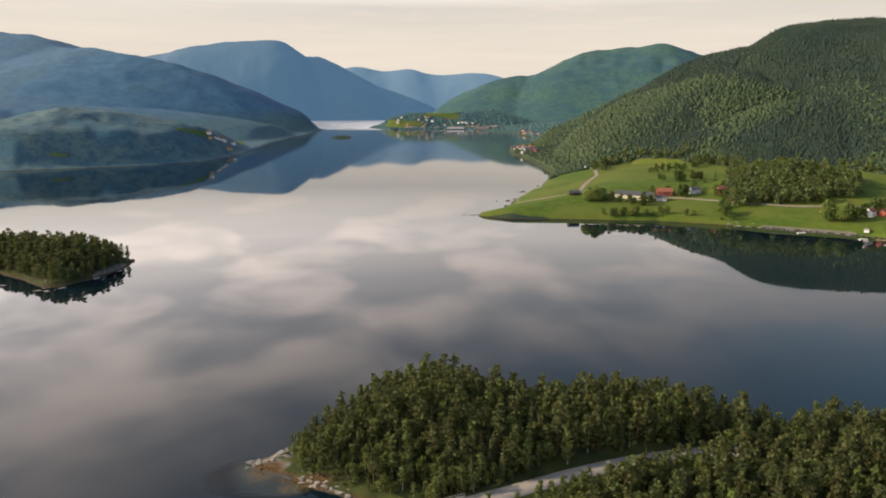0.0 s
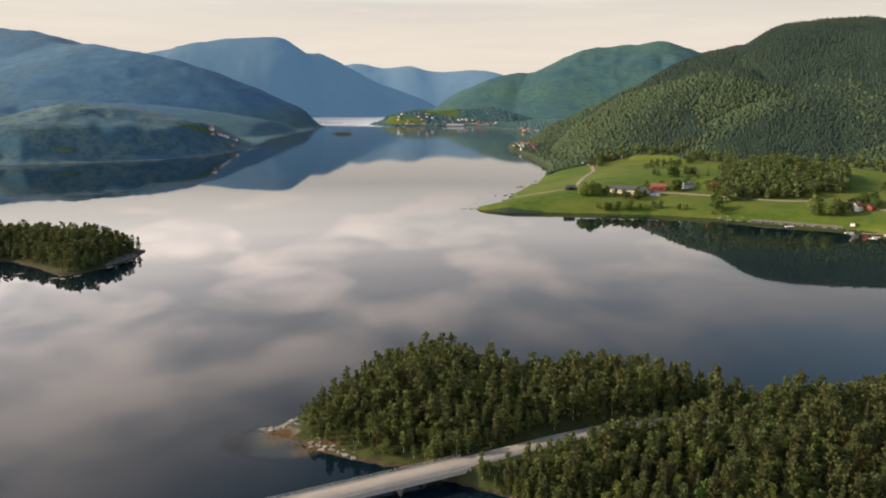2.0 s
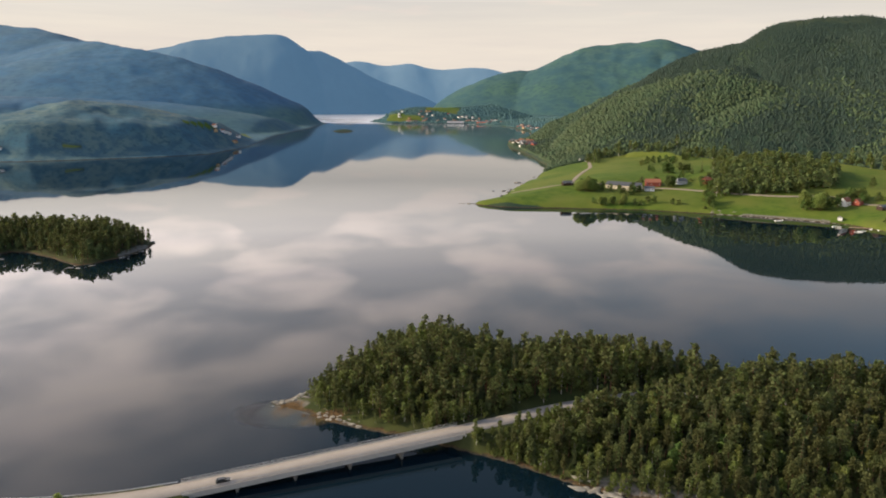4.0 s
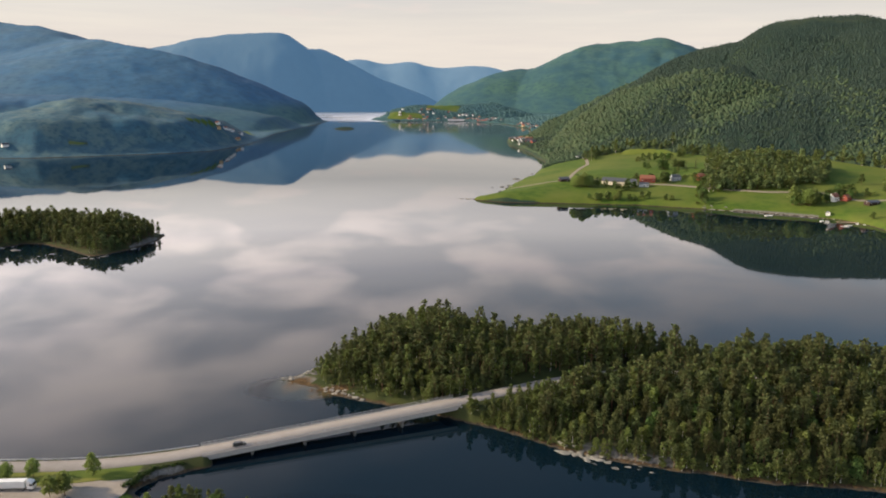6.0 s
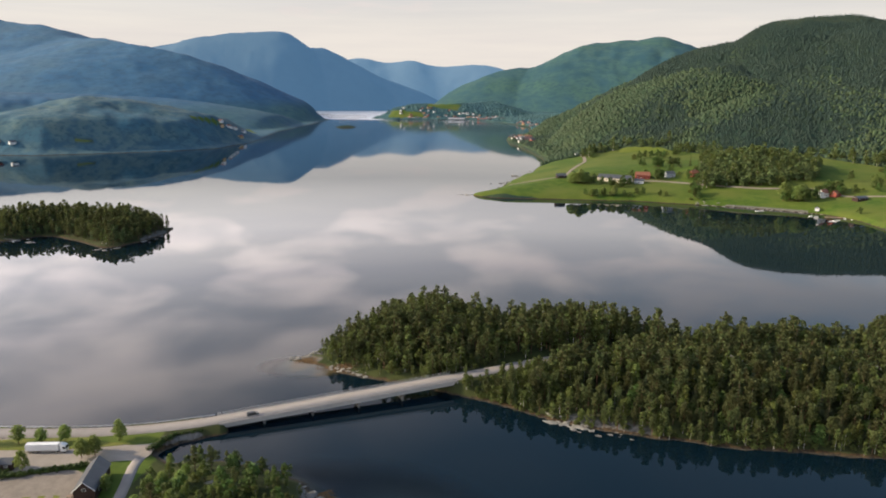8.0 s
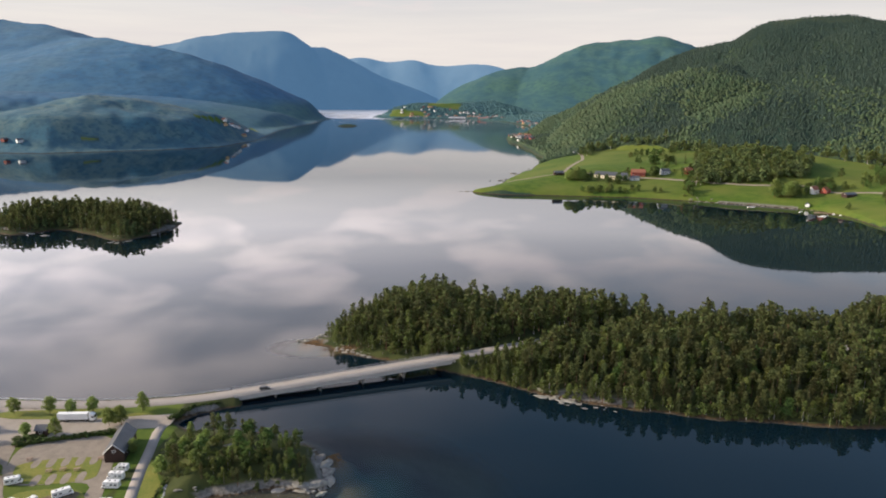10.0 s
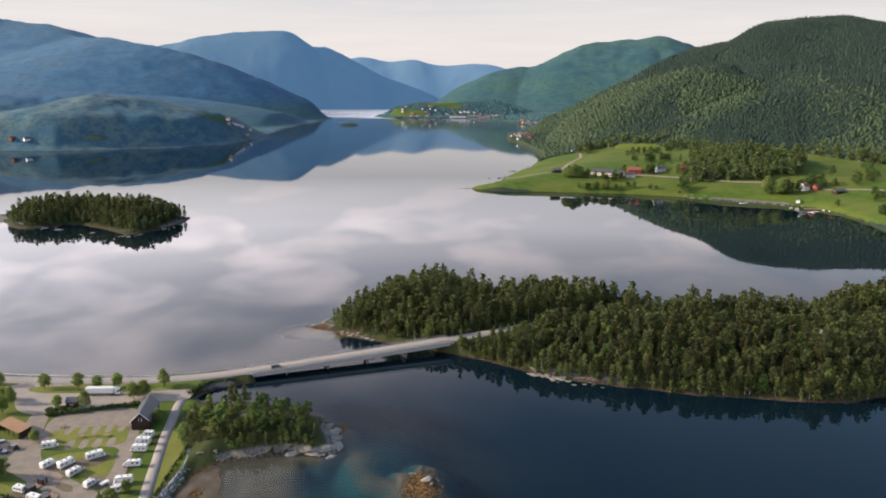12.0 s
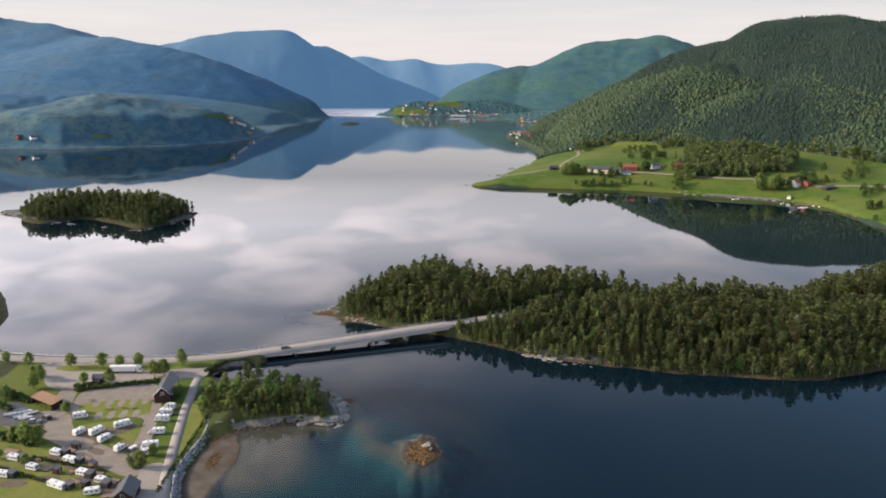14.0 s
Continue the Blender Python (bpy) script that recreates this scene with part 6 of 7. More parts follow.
def house(m, l, w, e, r, wall, roof, name, label, category="house", windows=3, chimney=True, door=True, group=""):
    ob = empty(name, m, label, category, group)
    bm = bmesh.new()
    part("wall", house_walls(bm, l, w, e, r), M[wall], ob)
    bm = bmesh.new()
    part("roof", gable(bm, l, w, e, r), M[roof], ob)
    for s in (-1, 1):
        for k in range(windows):
            x = -l / 2 + (k + 0.5) * l / windows
            if door and s < 0 and k == windows // 2:
                bm = bmesh.new()
                box(bm, x - 0.5, x + 0.5, -w / 2 - 0.05, -w / 2 + 0.02, 0.0, 2.05)
                part("door", bm, M["dark_wood"], ob)
                continue
            bm = bmesh.new()
            box(bm, x - 0.65, x + 0.65, s * w / 2 - 0.05, s * w / 2 + 0.05, e * 0.36, e * 0.36 + 1.25)
            win = part("window", bm, M["white"], ob)
            for d in (-0.3, 0.3):
                bm = bmesh.new()
                box(bm, x + d - 0.25, x + d + 0.25, s * w / 2 - 0.07, s * w / 2 + 0.07, e * 0.36 + 0.1, e * 0.36 + 1.15)
                part("pane", bm, M["glass"], win)
    for s in (-1, 1):
        if windows:
            bm = bmesh.new()
            box(bm, s * l / 2 - 0.05, s * l / 2 + 0.05, -0.55, 0.55, e * 0.9, e * 0.9 + 1.1)
            win = part("window", bm, M["white"], ob)
            bm = bmesh.new()
            box(bm, s * l / 2 - 0.07, s * l / 2 + 0.07, -0.45, 0.45, e * 0.9 + 0.1, e * 0.9 + 1.0)
            part("pane", bm, M["glass"], win)
    if chimney:
        bm = bmesh.new()
        box(bm, l * 0.15 - 0.35, l * 0.15 + 0.35, -0.35, 0.35, r - 0.6, r + 0.9, 0.03)
        part("chimney", bm, M["rock"], ob)
    return ob


barn = house(pose(-97.2, 110.0, G, 0, 0, 97), 15.0, 6.0, 3.6, 6.4, "dark_wood", "slate", "boathouse", "dark-stained timber barn with a slate roof", "barn", 2, False, True)
for s in (-1, 1):
    bm = bmesh.new()
    for q in (-1, 1):
        a, b = Vector((s * 7.86, 0, 6.42)), Vector((s * 7.86, q * 3.36, 3.3))
        rod(bm, a, b, 0.11, sides=4)
    part("bargeboard", bm, M["white"], barn, "white painted bargeboards")
bm = bmesh.new()
box(bm, -7.62, -7.5, -1.4, 1.4, 0, 2.5)
part("barn_door", bm, M["dark_wood"], barn)
house(pose(-128.6, 121.6, G + 0.6, 0, 0, 0), 3.6, 3.0, 2.0, 3.2, "dark_wood", "slate", "garden_hut", "small black timber hut with white gable trim", "hut", 1, False, False)
yard = house(pose(-84.6, 39.5, G, 0, 0, 97), 8.0, 5.6, 2.6, 4.9, "dark_wood", "slate", "boathouse", "dark boathouse with a steep slate roof", "boathouse", 2, False, True)

# open-fronted shed with a flat-pitched brown board roof
shed = empty("open_shed", pose(-139.0, 101.5, G, 0, 0, -33) @ Matrix.Scale(0.85, 4), "open-fronted shed with a brown board roof", "shed")
bm = bmesh.new()
vs = [bm.verts.new(p) for p in ((-8, -2.8, 3.0), (8, -2.8, 3.0), (8, 2.8, 3.9), (-8, 2.8, 3.9), (-8, -2.8, 3.16), (8, -2.8, 3.16), (8, 2.8, 4.06), (-8, 2.8, 4.06))]
for q in ((0, 3, 2, 1), (4, 5, 6, 7), (0, 1, 5, 4), (1, 2, 6, 5), (2, 3, 7, 6), (3, 0, 4, 7)):
    bm.faces.new([vs[i] for i in q])
part("roof", bm, M["brown_wood"], shed, "weathered brown board roof")
bm = bmesh.new()
box(bm, -7.7, 7.7, 2.45, 2.6, 0, 3.8)
part("back_wall", bm, M["dark_wood"], shed)
for s in (-7.7, 7.55):
    bm = bmesh.new()
    box(bm, s, s + 0.15, -2.4, 2.44, 0, 3.05)
    part("side_wall", bm, M["dark_wood"], shed)
for k in range(5):
    bm = bmesh.new()
    box(bm, -7.4 + k * 3.6, -7.2 + k * 3.6, -2.6, -2.4, 0, 3.0)
    part("post", bm, M["dark_wood"], shed)

# hire boats drawn up on the yard and cars before the shed
patch("pavement_yard", [(-152, 106), (-146, 100), (-133, 92), (-131, 84), (-139, 82), (-152, 88), (-160, 96)], G - 0.2, G + 0.075, M["dark_asphalt"], "dark asphalt yard before the shed")
for k, (x, y) in enumerate([(-148.0, 93.5), (-145.6, 92.4), (-143.3, 91.3), (-141.0, 90.2), (-146.4, 96.6), (-143.8, 95.4), (-141.2, 94.2)]):
    small_boat(pose(x, y, G + 0.11, 0, 0, 24), 4.8, "dinghy", "small pale dinghy drawn up on the yard", "grey_shell" if k % 3 == 1 else "shell")
car(pose(-136.4, 87.2, G + 0.06, 0, 0, 5), "grey_shell", "silver car parked on the camp yard")
car(pose(-133.6, 90.2, G + 0.06, 0, 0, 150), "black_shell", "dark car parked by the open shed")
car(pose(-152.0, 86.0, G + 0.06, 0, 0, 15), "blue_shell", "dark blue car on the camp yard")

# hedge bank, single trees, shrubs of the camp
def hedge_row(a, b, width, height, count, seed, label):
    rg = np.random.default_rng(seed)
    pieces = []
    a, b = np.array(a), np.array(b)
    for k in range(count):
        p = a + (b - a) * (k + rg.uniform(0, 1)) / count + rg.normal(0, width * 0.25, 2)
        mid = np.array([p[0], p[1], G + height * rg.uniform(0.3, 0.75)])
        s = height * rg.uniform(0.3, 0.5)
        pieces.append((mid + OCTA * s * rg.uniform(0.7, 1.1, (6, 1)), OCTA_F))
        o = rg.normal(size=(14, 3))
        o /= np.linalg.norm(o, axis=1, keepdims=True)
        pieces.append(quads_at(rg, mid + o * s, o, rg.uniform(0.3, 0.55, 14)))
    return tagged(put("hedge", tri_mesh("hedge", *merge(pieces)), M["hedge"]), label, "hedge")


hedge_row((-134.8, 113.6), (-104.0, 122.8), 1.6, 1.5, 110, 71, "low clipped green hedge along the forecourt")
hedge_row((-136.0, 117.0), (-128.0, 118.6), 3.0, 1.6, 40, 72, "green shrub bed beside the black hut")
hedge_row((-76.0, 92.0), (-77.0, 42.0), 0.5, 0.8, 60, 73, "low scrub along the top of the stone bank")
hedge_row((-159.0, 112.0), (-147.0, 104.0), 3.0, 1.8, 60, 74, "dense green shrubs behind the open shed")
hedge_row((-92.0, 60.0), (-88.0, 55.0), 1.5, 1.7, 26, 75, "leafy shrubs at the end of the gravel row")
hedge_row((-88.0, 132.0), (-83.0, 141.0), 2.0, 1.8, 50, 76, "dark scrub on the road embankment")
hedge_row((-84.0, 141.0), (-74.0, 145.5), 1.4, 0.9, 40, 77, "rough green scrub on the causeway slope")
hedge_row((-124.0, 62.5), (-98.0, 53.5), 0.8, 1.1, 46, 78, "dark hedge between the caravan pitches")
hedge_row((-133.0, 57.0), (-112.0, 48.0), 0.8, 1.0, 40, 79, "dark hedge between the caravan pitches")
hedge_row((-150.0, 80.0), (-128.0, 71.0), 2.5, 1.9, 70, 80, "thick shrubs below the boat yard")
hedge_row((-160.0, 104.0), (-151.0, 97.0), 2.0, 1.6, 40, 83, "dense shrubs at the yard's edge")
for i, (x, y, kind, s) in enumerate([(-177.2, 142.9, 0, .62), (-166.5, 140.8, 2, .62), (-147.2, 137.6, 0, .74), (-134.1, 137.4, 3, .78), (-126.7, 137.6, 1, .72), (-119.0, 138.4, 0, .72), (-100.8, 138.6, 2, .80),
                                     (-134.0, 120.6, 1, .66), (-123.4, 119.8, 2, .74), (-108.6, 127.6, 0, .80), (-104.4, 128.0, 2, .78), (-106.4, 131.4, 1, .78), (-78.8, 94.6, 0, .74), (-151.8, 116.5, 0, .8),
                                     (-153.4, 124.7, 2, .7), (-157.0, 106.3, 1, .8), (-163.0, 108.0, 3, .9), (-86.9, 55.8, 3, .7), (-85.6, 63.2, 1, .55), (-92.4, 108.0, 3, .62),
                                     (-131.4, 72.4, 3, .9), (-136.2, 74.4, 1, .7), (-127.0, 72.0, 3, .8), (-128.6, 94.6, 1, .6), (-123.5, 57.5, 3, .5), (-134.5, 62.5, 1, .5), (-158, 128, 3, .6)]):
    plant(("round", kind % 3), x, y, G + (0.1 if 133 < y < 141 and x > -154 else 0.0), s * 1.22, 47 * i, "in the camp", "trees of the camp")


# ---- stones ----
def stone_mesh(seed, squash=0.65, detail=2):
    rg = np.random.default_rng(seed)
    bm = bmesh.new()
    bmesh.ops.create_icosphere(bm, subdivisions=detail, radius=1)
    for w in bm.verts:
        k = 1 + 0.45 * noise.noise(w.co * 1.3 + Vector((seed * 3.1, 0, 0))) + 0.12 * noise.noise(w.co * 4 + Vector((seed, 5, 0)))
        w.co = Vector((w.co.x * 1.15, w.co.y * 0.9, w.co.z * squash)) * k
    me = bpy.data.meshes.new("stone")
    bm.to_mesh(me)
    bm.free()
    return me


BOULDERS = [stone_mesh(s, 0.7, 1) for s in range(6)]
for me in BOULDERS:
    me.materials.append(M["rip_rap"])
revet = empty("stone_bank", pose(-73.5, 65, 1.0), "bank of blue-grey boulders between lawn and beach", "stone bank")
line = [(-73.8, 88.5), (-72.0, 79.0), (-73.0, 68.0), (-74.0, 58.7), (-73.4, 51.0), (-71.0, 42.0), (-69.0, 30.0)]
rg = np.random.default_rng(81)
count = 0
for (ax, ay), (bx, by) in zip(line, line[1:]):
    n = int(math.hypot(bx - ax, by - ay) / 0.62)
    for k in range(n):
        for row in range(3):
            t = (k + rg.uniform(0, 1)) / n
            x, y = ax + (bx - ax) * t + row * 0.85 - 1.2 + rg.uniform(-0.3, 0.3), ay + (by - ay) * t
            o = put("boulder", BOULDERS[int(rg.integers(6))], None, revet)
            s = rg.uniform(0.45, 0.85)
            o.matrix_basis = Matrix.LocRotScale((x + 73.5, y - 65, 0.55 - row * 0.52 + rg.uniform(-0.1, 0.1)), Euler((rg.uniform(0, 6), rg.uniform(0, 6), rg.uniform(0, 6))), (s, s, s))
            count += 1

SLABS = [stone_mesh(20 + s, 0.36, 2) for s in range(5)]
for me in SLABS:
    for w in me.vertices:
        step = 0.16
        w.co.z = round(w.co.z / step) * step * 0.7 + w.co.z * 0.3
for me in SLABS:
    me.materials.append(M["slab_rock"])


def strew_rocks(places, label, group, extra=3):
    rg = np.random.default_rng(len(places) * 7 + 3)
    more = []
    for x, y, s, turn in places:
        more.append((x, y, s * 0.85, turn))
        for k in range(extra):
            more.append((x + rg.normal(0, s), y + rg.normal(0, s), s * rg.uniform(0.3, 0.65), turn + rg.uniform(-50, 50)))
    for i, (x, y, s, turn) in enumerate(more):
        o = new("shore_rock", SLABS[i % 5])
        o.matrix_world = Matrix.LocRotScale((x, y, max(ground_z(x, y), -0.35) + 0.02 * s), Euler((rg.uniform(-.15, .15), rg.uniform(-.15, .15), radians(turn))), (s * rg.uniform(0.8, 1.3), s * rg.uniform(0.55, 0.9), s * rg.uniform(0.6, 1.0)))
        tagged(o, label, "rock", group)


strew_rocks([(-54.5, 217.0, 2.0, 20), (-52.0, 216.0, 1.5, -30), (-46.5, 222.5, 1.8, 60), (-44.5, 219.5, 2.0, 35), (-42.0, 216.5, 1.6, -20), (-43.5, 224.5, 1.4, 80), (-36.0, 205.5, 1.4, -35), (-33.0, 203.8, 1.5, -30),
             (-30.5, 202.3, 1.4, -32), (-28.0, 200.4, 1.6, -30), (-25.5, 199.0, 1.3, -28), (-22.8, 197.2, 1.4, -30), (-20.0, 195.4, 1.2, -25)], "pale weathered rock on the headland tip", "rocks of the headland tip")
strew_rocks([(-22.0, 262.0, 2.4, 60), (-24.0, 257.5, 2.6, 70), (-26.5, 252.5, 2.2, 50), (-19.5, 258.0, 2.4, 20)], "pale grey crag at the headland edge", "rocks of the headland crag")
strew_rocks([(50 + 3.1 * k, 153.2 - 1.62 * k, (2.3 if k < 6 else 1.2) + 0.5 * ((k * 37) % 5) / 5, -24 + 13 * ((k * 7) % 3)) for k in range(11) if k != 6], "pale slab of rock along the waterline", "rocks of the headland shore")
rg = np.random.default_rng(87)
apron = []
for (ax, ay), (bx, by), n, wide in (((-35, 111), (-29, 104), 10, 1.5), ((-30, 105), (-26.5, 95), 16, 2.0), ((-26.5, 95), (-27, 87), 14, 2.2), ((-27, 87), (-36, 87), 13, 1.5),
                                    ((-36, 87.5), (-50, 86.6), 6, 0.9), ((-50, 86.6), (-62, 84), 4, 0.8), ((-62, 84), (-70, 84), 5, 1.2)):
    for k in range(n):
        q = (k + rg.uniform(0, 1)) / n
        apron.append((ax + (bx - ax) * q + rg.normal(0, wide * 0.6), ay + (by - ay) * q + rg.normal(0, wide * 0.6), rg.uniform(0.5, 1.5) * (1.25 if ax > -33 else 0.8), rg.uniform(0, 180)))
apron += [(-27.0, 97.0, 3.6, 70), (-26.0, 92.5, 3.8, 100), (-28.5, 101.5, 3.2, 60), (-29.5, 89.0, 3.4, 20), (-34.0, 88.2, 2.8, 10), (-41.0, 87.2, 2.4, 0), (-31.0, 106.0, 2.6, 60), (-60.0, 105.0, 1.6, 30), (-56.0, 104.0, 1.9, 80)]
strew_rocks(apron, "rough grey rock sloping into the water", "rocks of the rocky point", 0)
strew_rocks([(4.2, 68.6, 2.0, 30), (5.6, 67.0, 0.8, 70), (-0.5, 75.0, 0.9, 0), (7.6, 70.5, 0.8, 20)], "pale bare rock on a seaweed islet", "rocks of the islet", 1)
strew_rocks([(-388, 516, 4.0, 10), (-380, 510, 3.4, 30), (-372, 503, 3.2, -20), (-343, 483, 3.0, 15), (-318, 473, 3.2, 20), (-303, 466, 3.6, 15), (-270, 453, 3.0, 20), (-240, 440, 3.2, -10), (-228, 445, 3.0, 40),
             (-216, 470, 2.8, 70), (-209, 490, 2.6, 80), (-213, 524, 2.6, 120)], "low pale shore rock at the island's edge", "rocks of the island")

strew_rocks([(316 + 8.2 * k, 663 - 4.6 * k - (0.9 * (k - 10) if k > 10 else 0), 2.2 + 0.8 * ((k * 29) % 5) / 5, -30) for k in range(14)], "pale stone of the farm's sea wall", "stones of the farm shore")

strew_rocks([(66, 731, 4.5, 140), (58, 733, 3.5, 150), (88, 757, 4.0, 60), (101, 772, 4.5, 60), (112, 795, 5.0, 50), (122, 812, 5.5, 70), (118, 836, 4.5, 20), (131, 848, 5.0, 60), (142, 872, 4.5, 60), (153, 905, 5.0, 30), (150, 922, 5.5, 20),
             (172, 948, 4.5, 60), (183, 985, 4.5, 60)], "low dark skerry off the green point", "skerries of the green point", 2)

# brown seaweed on the islet, the reef and the beach
rg = np.random.default_rng(85)
pieces = []
for cx, cy, rx, ry, n in ((2, 66, 7.5, 10.5, 300), (-26, 106, 4.2, 4.5, 90), (-65, 62, 1.5, 6, 26), (-62, 74, 2, 2, 10), (-50, 213, 5, 4, 40), (-38, 205, 7, 3, 40)):
    for k in range(n):
        a, q = rg.uniform(0, math.tau), math.sqrt(rg.uniform(0, 1))
        q *= 0.72 + 0.16 * math.sin(3 * a + cx) + 0.14 * math.sin(5 * a + 2) + 0.08 * math.sin(8 * a)
        x, y = cx + rx * q * math.cos(a), cy + ry * q * math.sin(a)
        s = rg.uniform(0.2, 0.8)
        pieces.append((OCTA * np.array([s, s * rg.uniform(0.4, 1), 0.09]) * rg.uniform(0.6, 1.3, (6, 1)) + [x, y, max(ground_z(x, y), -0.04) + 0.05], OCTA_F))
tagged(put("seaweed", tri_mesh("seaweed", *merge(pieces)), M["wrack"]), "brown seaweed clumps at the low-tide line", "seaweed", kind="stuff")

# ---- the farm across the water ----
def at_ground(x, y, rz, dz=0.0):
    return pose(x, y, ground_z(x, y) + dz, 0, 0, rz)


house(at_ground(249, 754, -32), 40, 12, 4.2, 8.0, "cream_paint", "slate", "farm_barn", "long cream farm building with a dark roof", "farm building", 9, False)
house(at_ground(276, 744, -20), 11, 9, 3.0, 5.0, "grey_paint", "slate", "farm_shed", "grey farm shed beside the long barn", "farm building", 3, False)
house(at_ground(286, 763, -10), 17, 10, 4.6, 8.2, "red_paint", "red_tile", "red_barn", "red timber barn with a tiled roof", "barn", 4, False)
house(at_ground(320, 762, 10), 11, 8, 4.0, 6.8, "grey_paint", "slate", "farmhouse", "pale grey farmhouse with a dark roof", "house", 4)
house(at_ground(346, 752, 20), 10, 8, 4.4, 7.2, "red_paint", "red_tile", "farmhouse", "red wooden farmhouse by the grove", "house", 3)
house(at_ground(186, 773, 5), 12, 7, 2.8, 5.0, "dark_wood", "slate", "field_hut", "low dark hut on the green point", "hut", 3, False)
house(at_ground(448, 646, 30), 11, 8, 4.6, 8.0, "white", "red_tile", "farmhouse", "white farmhouse with a red tiled roof", "house", 3)
house(at_ground(460, 644, 30), 9, 8, 3.4, 6.4, "red_paint", "red_tile", "farm_shed", "red timber outbuilding beside the white farmhouse", "farm building", 2, False)
house(at_ground(472, 619, 15), 14, 7, 2.8, 4.6, "dark_wood", "slate", "farm_shed", "long low dark shed by the farm track", "farm building", 3, False)
house(at_ground(286, 1108, 0), 9, 7, 3.0, 5.4, "white", "slate", "farmhouse", "small white house at the wood's edge", "house", 3)
house(at_ground(421, 609, 60), 5, 4, 2.2, 3.6, "white", "slate", "boat_shed", "small white boat shed on the shore", "boat shed", 1, False)
for pts, w, mat, label in (([(120, 775), (170, 780), (193, 790), (221, 868), (250, 940), (268, 985), (285, 1060), (292, 1110)], 5.0, "gravel", "pale farm track up to the wood"),
                           ([(193, 790), (225, 775), (268, 755), (300, 746), (337, 724), (395, 691), (452, 675), (470, 640), (496, 623), (523, 598), (580, 560)], 4.5, "gravel", "pale farm track below the grove")):
    zs = lie(np.array([p[0] for p in pts], float), np.array([p[1] for p in pts], float))[0]
    v, f = ribbon([(x, y, 0) for (x, y) in pts], w)
    va = np.array(v)
    zz = lie(va[:, 0], va[:, 1])[0]
    va[:, 2] += zz + 0.35
    tagged(put("farm_track", mesh_of("farm_track", [tuple(q) for q in va], f), M[mat]), label, "track", kind="structure")
for i, (x, y, kind, k, s) in enumerate([(400.7, 640, "birch", 0, 1.2), (409.5, 638, "birch", 2, 1.3), (416, 640, "birch", 3, 1.4), (422, 634, "birch", 0, 1.2), (429, 638, "birch", 2, 1.2), (437, 640, "birch", 1, 1.3),
                                        (200, 703, "birch", 3, .8), (206, 702, "birch", 1, .6), (221, 699, "birch", 0, .9), (228, 697, "bush", 0, 1.2), (244, 696, "birch", 3, .8), (250, 695, "bush", 0, 1.3), (259, 698, "birch", 1, 1.0),
                                        (266, 697, "birch", 3, .9), (283, 688, "birch", 0, .8), (290, 688, "bush", 0, 1.2), (319, 668, "birch", 2, 1.0), (318, 676, "birch", 0, 1.2), (322, 684, "birch", 3, 1.4), (444, 574, "birch", 0, .8),
                                        (480, 567, "birch", 3, 1.0), (428, 470, "birch", 1, .8), (360, 950, "birch", 0, 1.2), (350, 948, "birch", 2, 1.2), (340, 944, "birch", 3, 1.3), (368, 945, "birch", 3, 1.3), (376, 940, "birch", 0, 1.2),
                                        (330, 936, "bush", 0, 1.8), (199, 760, "birch", 3, 1.2), (206, 756, "birch", 0, 1.3), (213, 752, "birch", 2, 1.3), (221, 746, "birch", 3, 1.2), (230, 742, "birch", 0, 1.0), (239, 740, "birch", 1, 1.1),
                                        (254, 738, "birch", 3, 1.2), (262, 737, "birch", 1, 1.0), (303, 758, "birch", 3, 1.4), (309, 757, "birch", 0, 1.2), (351, 808, "spruce", 2, 1.0), (365, 812, "spruce", 1, 1.1), (336, 800, "bush", 0, 1.6),
                                        (505, 640, "birch", 3, 1.0), (520, 660, "birch", 0, 1.1), (512, 700, "birch", 2, 1.2), (535, 690, "bush", 0, 2.0), (470, 660, "birch", 3, 1.3), (478, 664, "birch", 0, 1.2), (464, 664, "birch", 2, 1.3)]):
    plant(("shade", k % 3) if kind == "birch" else (kind, k), x, y, ground_z(x, y), s * 1.3, 61 * i, "on the farm", "trees of the farm")
# wood edge above the fields, the copse on the upper field and the big trees round the farms
EDGE = [(700, 690), (627, 751), (603, 825), (577, 915), (540, 902), (470, 908), (446, 1014), (398, 1080), (345, 1117), (310, 1112), (285, 1032)]
erg = np.random.default_rng(95)
edge_x, edge_y = [], []
for (ax, ay), (bx, by) in zip(EDGE, EDGE[1:]):
    n = int(math.hypot(bx - ax, by - ay) / 5.5)
    for k in range(n):
        edge_x.append(ax + (bx - ax) * k / n + erg.normal(2, 5))
        edge_y.append(ay + (by - ay) * k / n + erg.normal(3, 5))
edge_x, edge_y = np.array(edge_x), np.array(edge_y)
stuff_trees("wood_edge", tree_rows(edge_x, edge_y, lie(edge_x, edge_y)[0], {"round": 0.55, "birch": 0.25, "shade": 0.2}, 96, 0.9, 1.9), "leafy trees along the wood's edge above the fields", "wood")
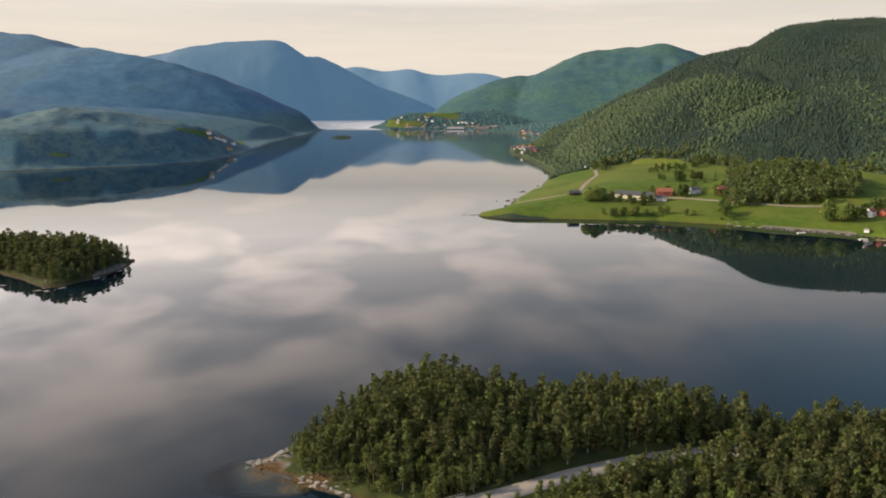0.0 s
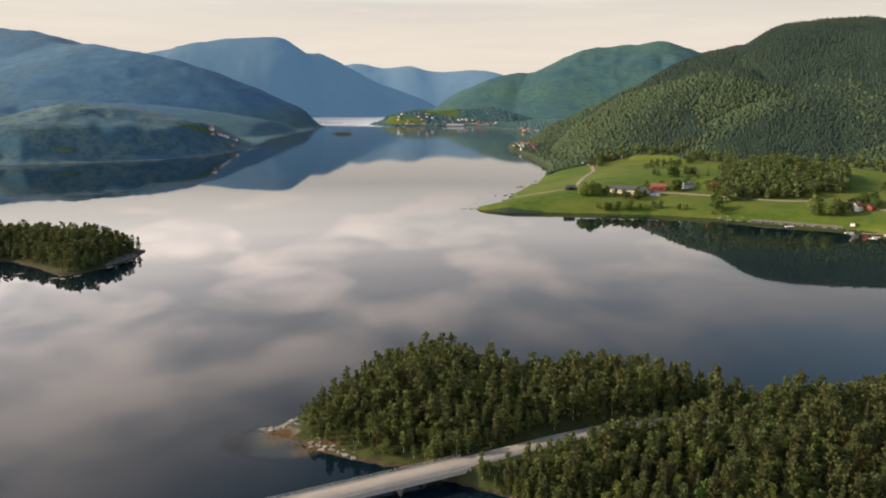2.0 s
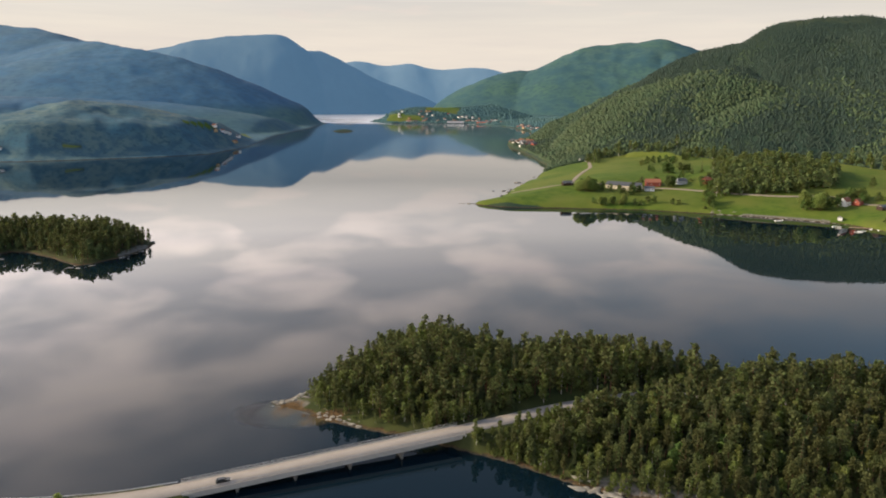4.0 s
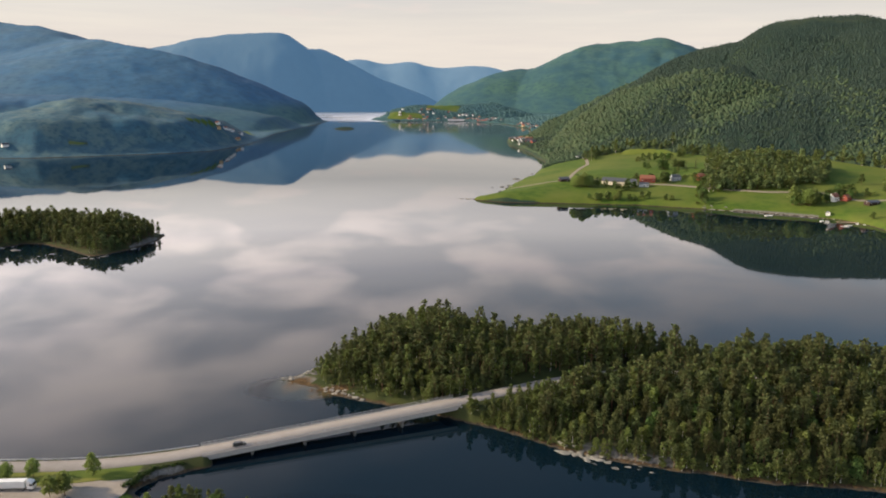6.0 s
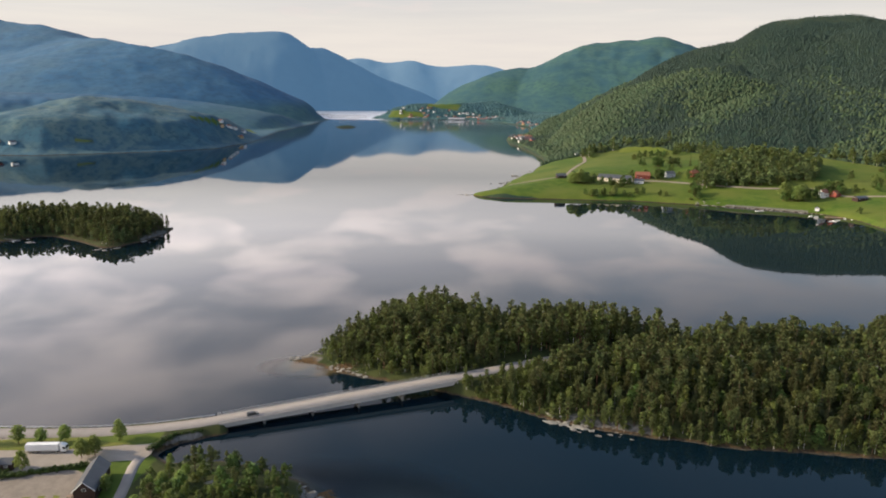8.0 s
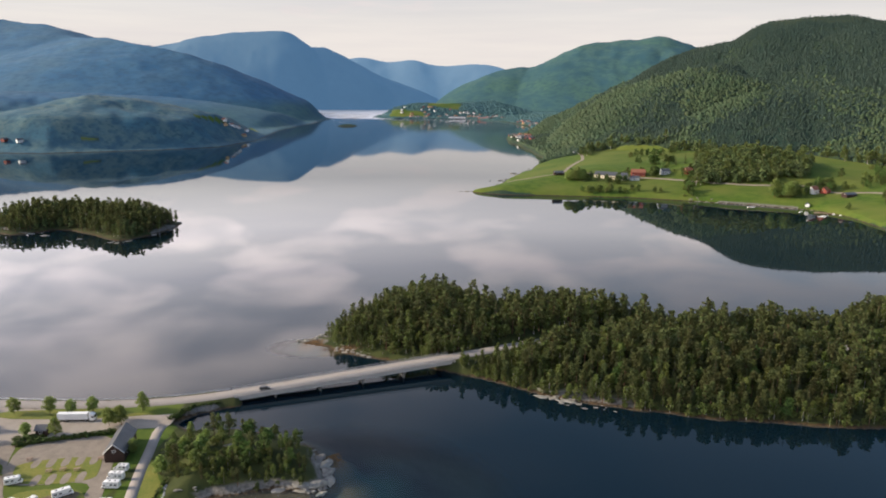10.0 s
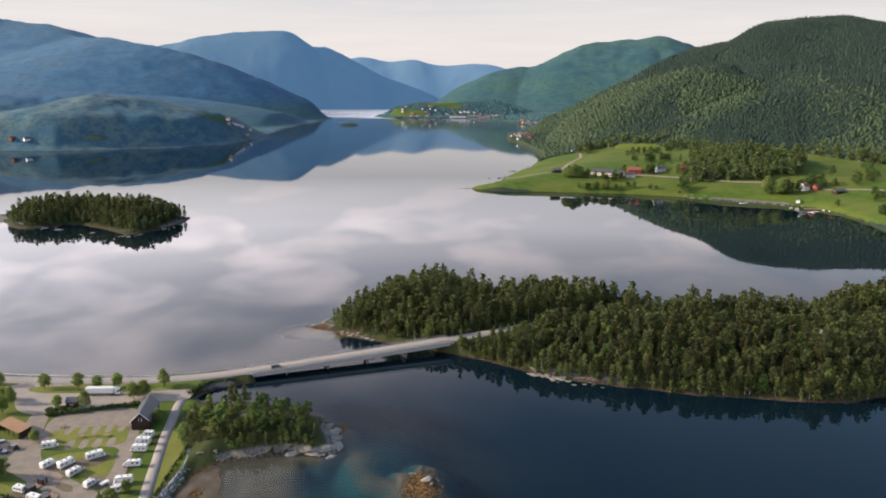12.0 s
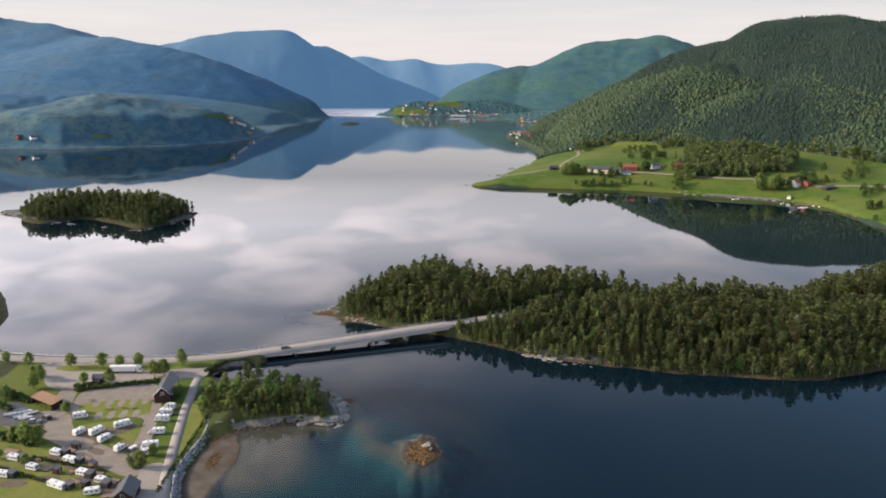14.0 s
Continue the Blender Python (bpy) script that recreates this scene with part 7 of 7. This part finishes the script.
for x0, y0, n, sx, sy, kind, lo, hi in ((333, 832, 13, 17, 5, "shade", 1.2, 1.8), (313, 858, 3, 4, 3, "shade", 0.8, 1.1), (206, 748, 15, 15, 5, "round", 1.3, 2.2), (245, 728, 6, 9, 2, "shade", 1.1, 1.7), (304, 752, 3, 3, 2, "shade", 1.5, 2.0),
                                        (416, 640, 13, 13, 6, "round", 1.5, 2.4), (455, 655, 8, 10, 3, "shade", 1.1, 1.6), (498, 580, 7, 10, 16, "shade", 1.0, 1.6), (456, 514, 5, 6, 3, "shade", 1.0, 1.5), (222, 700, 9, 26, 2, "round", 0.9, 1.5)):
    for k in range(n):
        x, y = x0 + erg.normal(0, sx * 0.55), y0 + erg.normal(0, sy * 0.55)
        plant((kind, int(erg.integers(3))), x, y, ground_z(x, y), erg.uniform(lo, hi), erg.uniform(0, 360), "on the farm", "trees of the farm")
# hedgerows between the fields
for (ax, ay), (bx, by), n in (((315, 672), (350, 764), 20), ((526, 650), (598, 765), 18), ((372, 950), (446, 1010), 10), ((265, 770), (345, 770), 8), ((440, 640), (505, 655), 10)):
    rows = tree_rows(np.linspace(ax, bx, n) + rg.normal(0, 3, n), np.linspace(ay, by, n) + rg.normal(0, 3, n), np.zeros(n), {"shade": 0.55, "bush": 0.45}, n * 7, 0.9, 1.5)
    for key, x, y, _, s, turn in rows:
        plant(key, x, y, ground_z(x, y), s, turn, "on the farm", "trees of the farm")
for x, y, rz, ln in [(416, 566, 10, 8), (431, 577, 60, 7), (437, 572, 20, 6), (409, 561, -40, 7), (366, 620, 5, 9), (404, 590, 30, 6)]:
    small_boat(pose(x, y, -0.1, 0, 0, rz), ln, "moored_boat", "white boat moored off the farm")
bm = bmesh.new()
box(bm, -9, 9, -1.2, 1.2, 0.3, 0.75, 0.04)
for k in range(5):
    rod(bm, (-8 + 4 * k, -1, -3), (-8 + 4 * k, -1, 0.8), 0.12)
    rod(bm, (-8 + 4 * k, 1, -3), (-8 + 4 * k, 1, 0.8), 0.12)
jet = part("jetty", bm, M["deck_wood"], None)
jet.matrix_world = pose(423, 581, 0.1, 0, 0, -20)
tagged(jet, "grey wooden jetty at the farm shore", "jetty")

# mud banks bared by the tide in the far sound
brg = np.random.default_rng(97)
for i, (x, y, rx, ry) in enumerate([(-262, 2760, 44, 14), (-300, 2900, 34, 12), (-250, 2960, 38, 16), (-330, 3080, 60, 18), (-240, 3120, 40, 14), (-390, 3260, 90, 26), (-280, 3330, 70, 22), (-460, 3480, 80, 30)]):
    outline = [(x + rx * brg.uniform(0.6, 1.25) * math.cos(a), y + ry * brg.uniform(0.6, 1.25) * math.sin(a)) for a in np.arange(12) * math.tau / 12]
    patch("bank_%d" % (i + 1), outline, -0.5, 0.12, M["earth"], "low brown mud bank bared by the tide", "mud bank", 2)

# ---- houses round the fjord ----
HOUSES = [house(pose(0, 0, 0), 11, 8, 4.4, 7.4, wl_, rf_, "village_house", lb_, "house", 3, True, True, "houses round the fjord") for wl_, rf_, lb_ in
          (("white", "slate", "white wooden village house with a dark roof"), ("red_paint", "slate", "red wooden village house with a dark roof"),
           ("ochre_paint", "red_tile", "ochre village house with a tiled roof"), ("white", "red_tile", "white village house with a tiled roof"))]
rg = np.random.default_rng(91)
SPOTS = [(-738, 1235), (-768, 1240), (-433, 1530), (-428, 1563), (-421, 1600), (-426, 1582), (-415, 1650), (-440, 1545), (-400, 1560), (-500, 1460)]
for k in range(34):
    SPOTS.append((243 + rg.uniform(0, 38), 1480 + rg.uniform(0, 240)))
for k in range(46):
    q = rg.uniform(0, 1)
    SPOTS.append((-60 + 440 * q + rg.uniform(-10, 10), 2905 - 60 * max(0, q - .75) * 4 + rg.uniform(10, 150)))
for k in range(16):
    SPOTS.append((385 + rg.uniform(0, 60), 2200 + rg.uniform(0, 420)))
used = 0
for x, y in SPOTS:
    z, d = lie(np.array([x], float), np.array([y], float))
    if d[0] < 6 or z[0] > 60:
        continue
    src = HOUSES[int(rg.integers(4))]
    m = pose(x, y, float(z[0]), 0, 0, rg.uniform(0, 180))
    if used < 4:
        HOUSES[used].matrix_world = m
    else:
        copy_thing(src, m)
    used += 1
house(pose(186, 2893, ground_z(186, 2893) + 0.2, 0, 0, -3), 70, 16, 6, 8, "white", "slate", "quay_shed", "long white quay building by the water", "warehouse", 8, False)
house(pose(300, 2835, ground_z(300, 2835), 0, 0, -35), 60, 16, 6, 8.5, "red_paint", "slate", "quay_shed", "long red quay building by the water", "warehouse", 8, False)
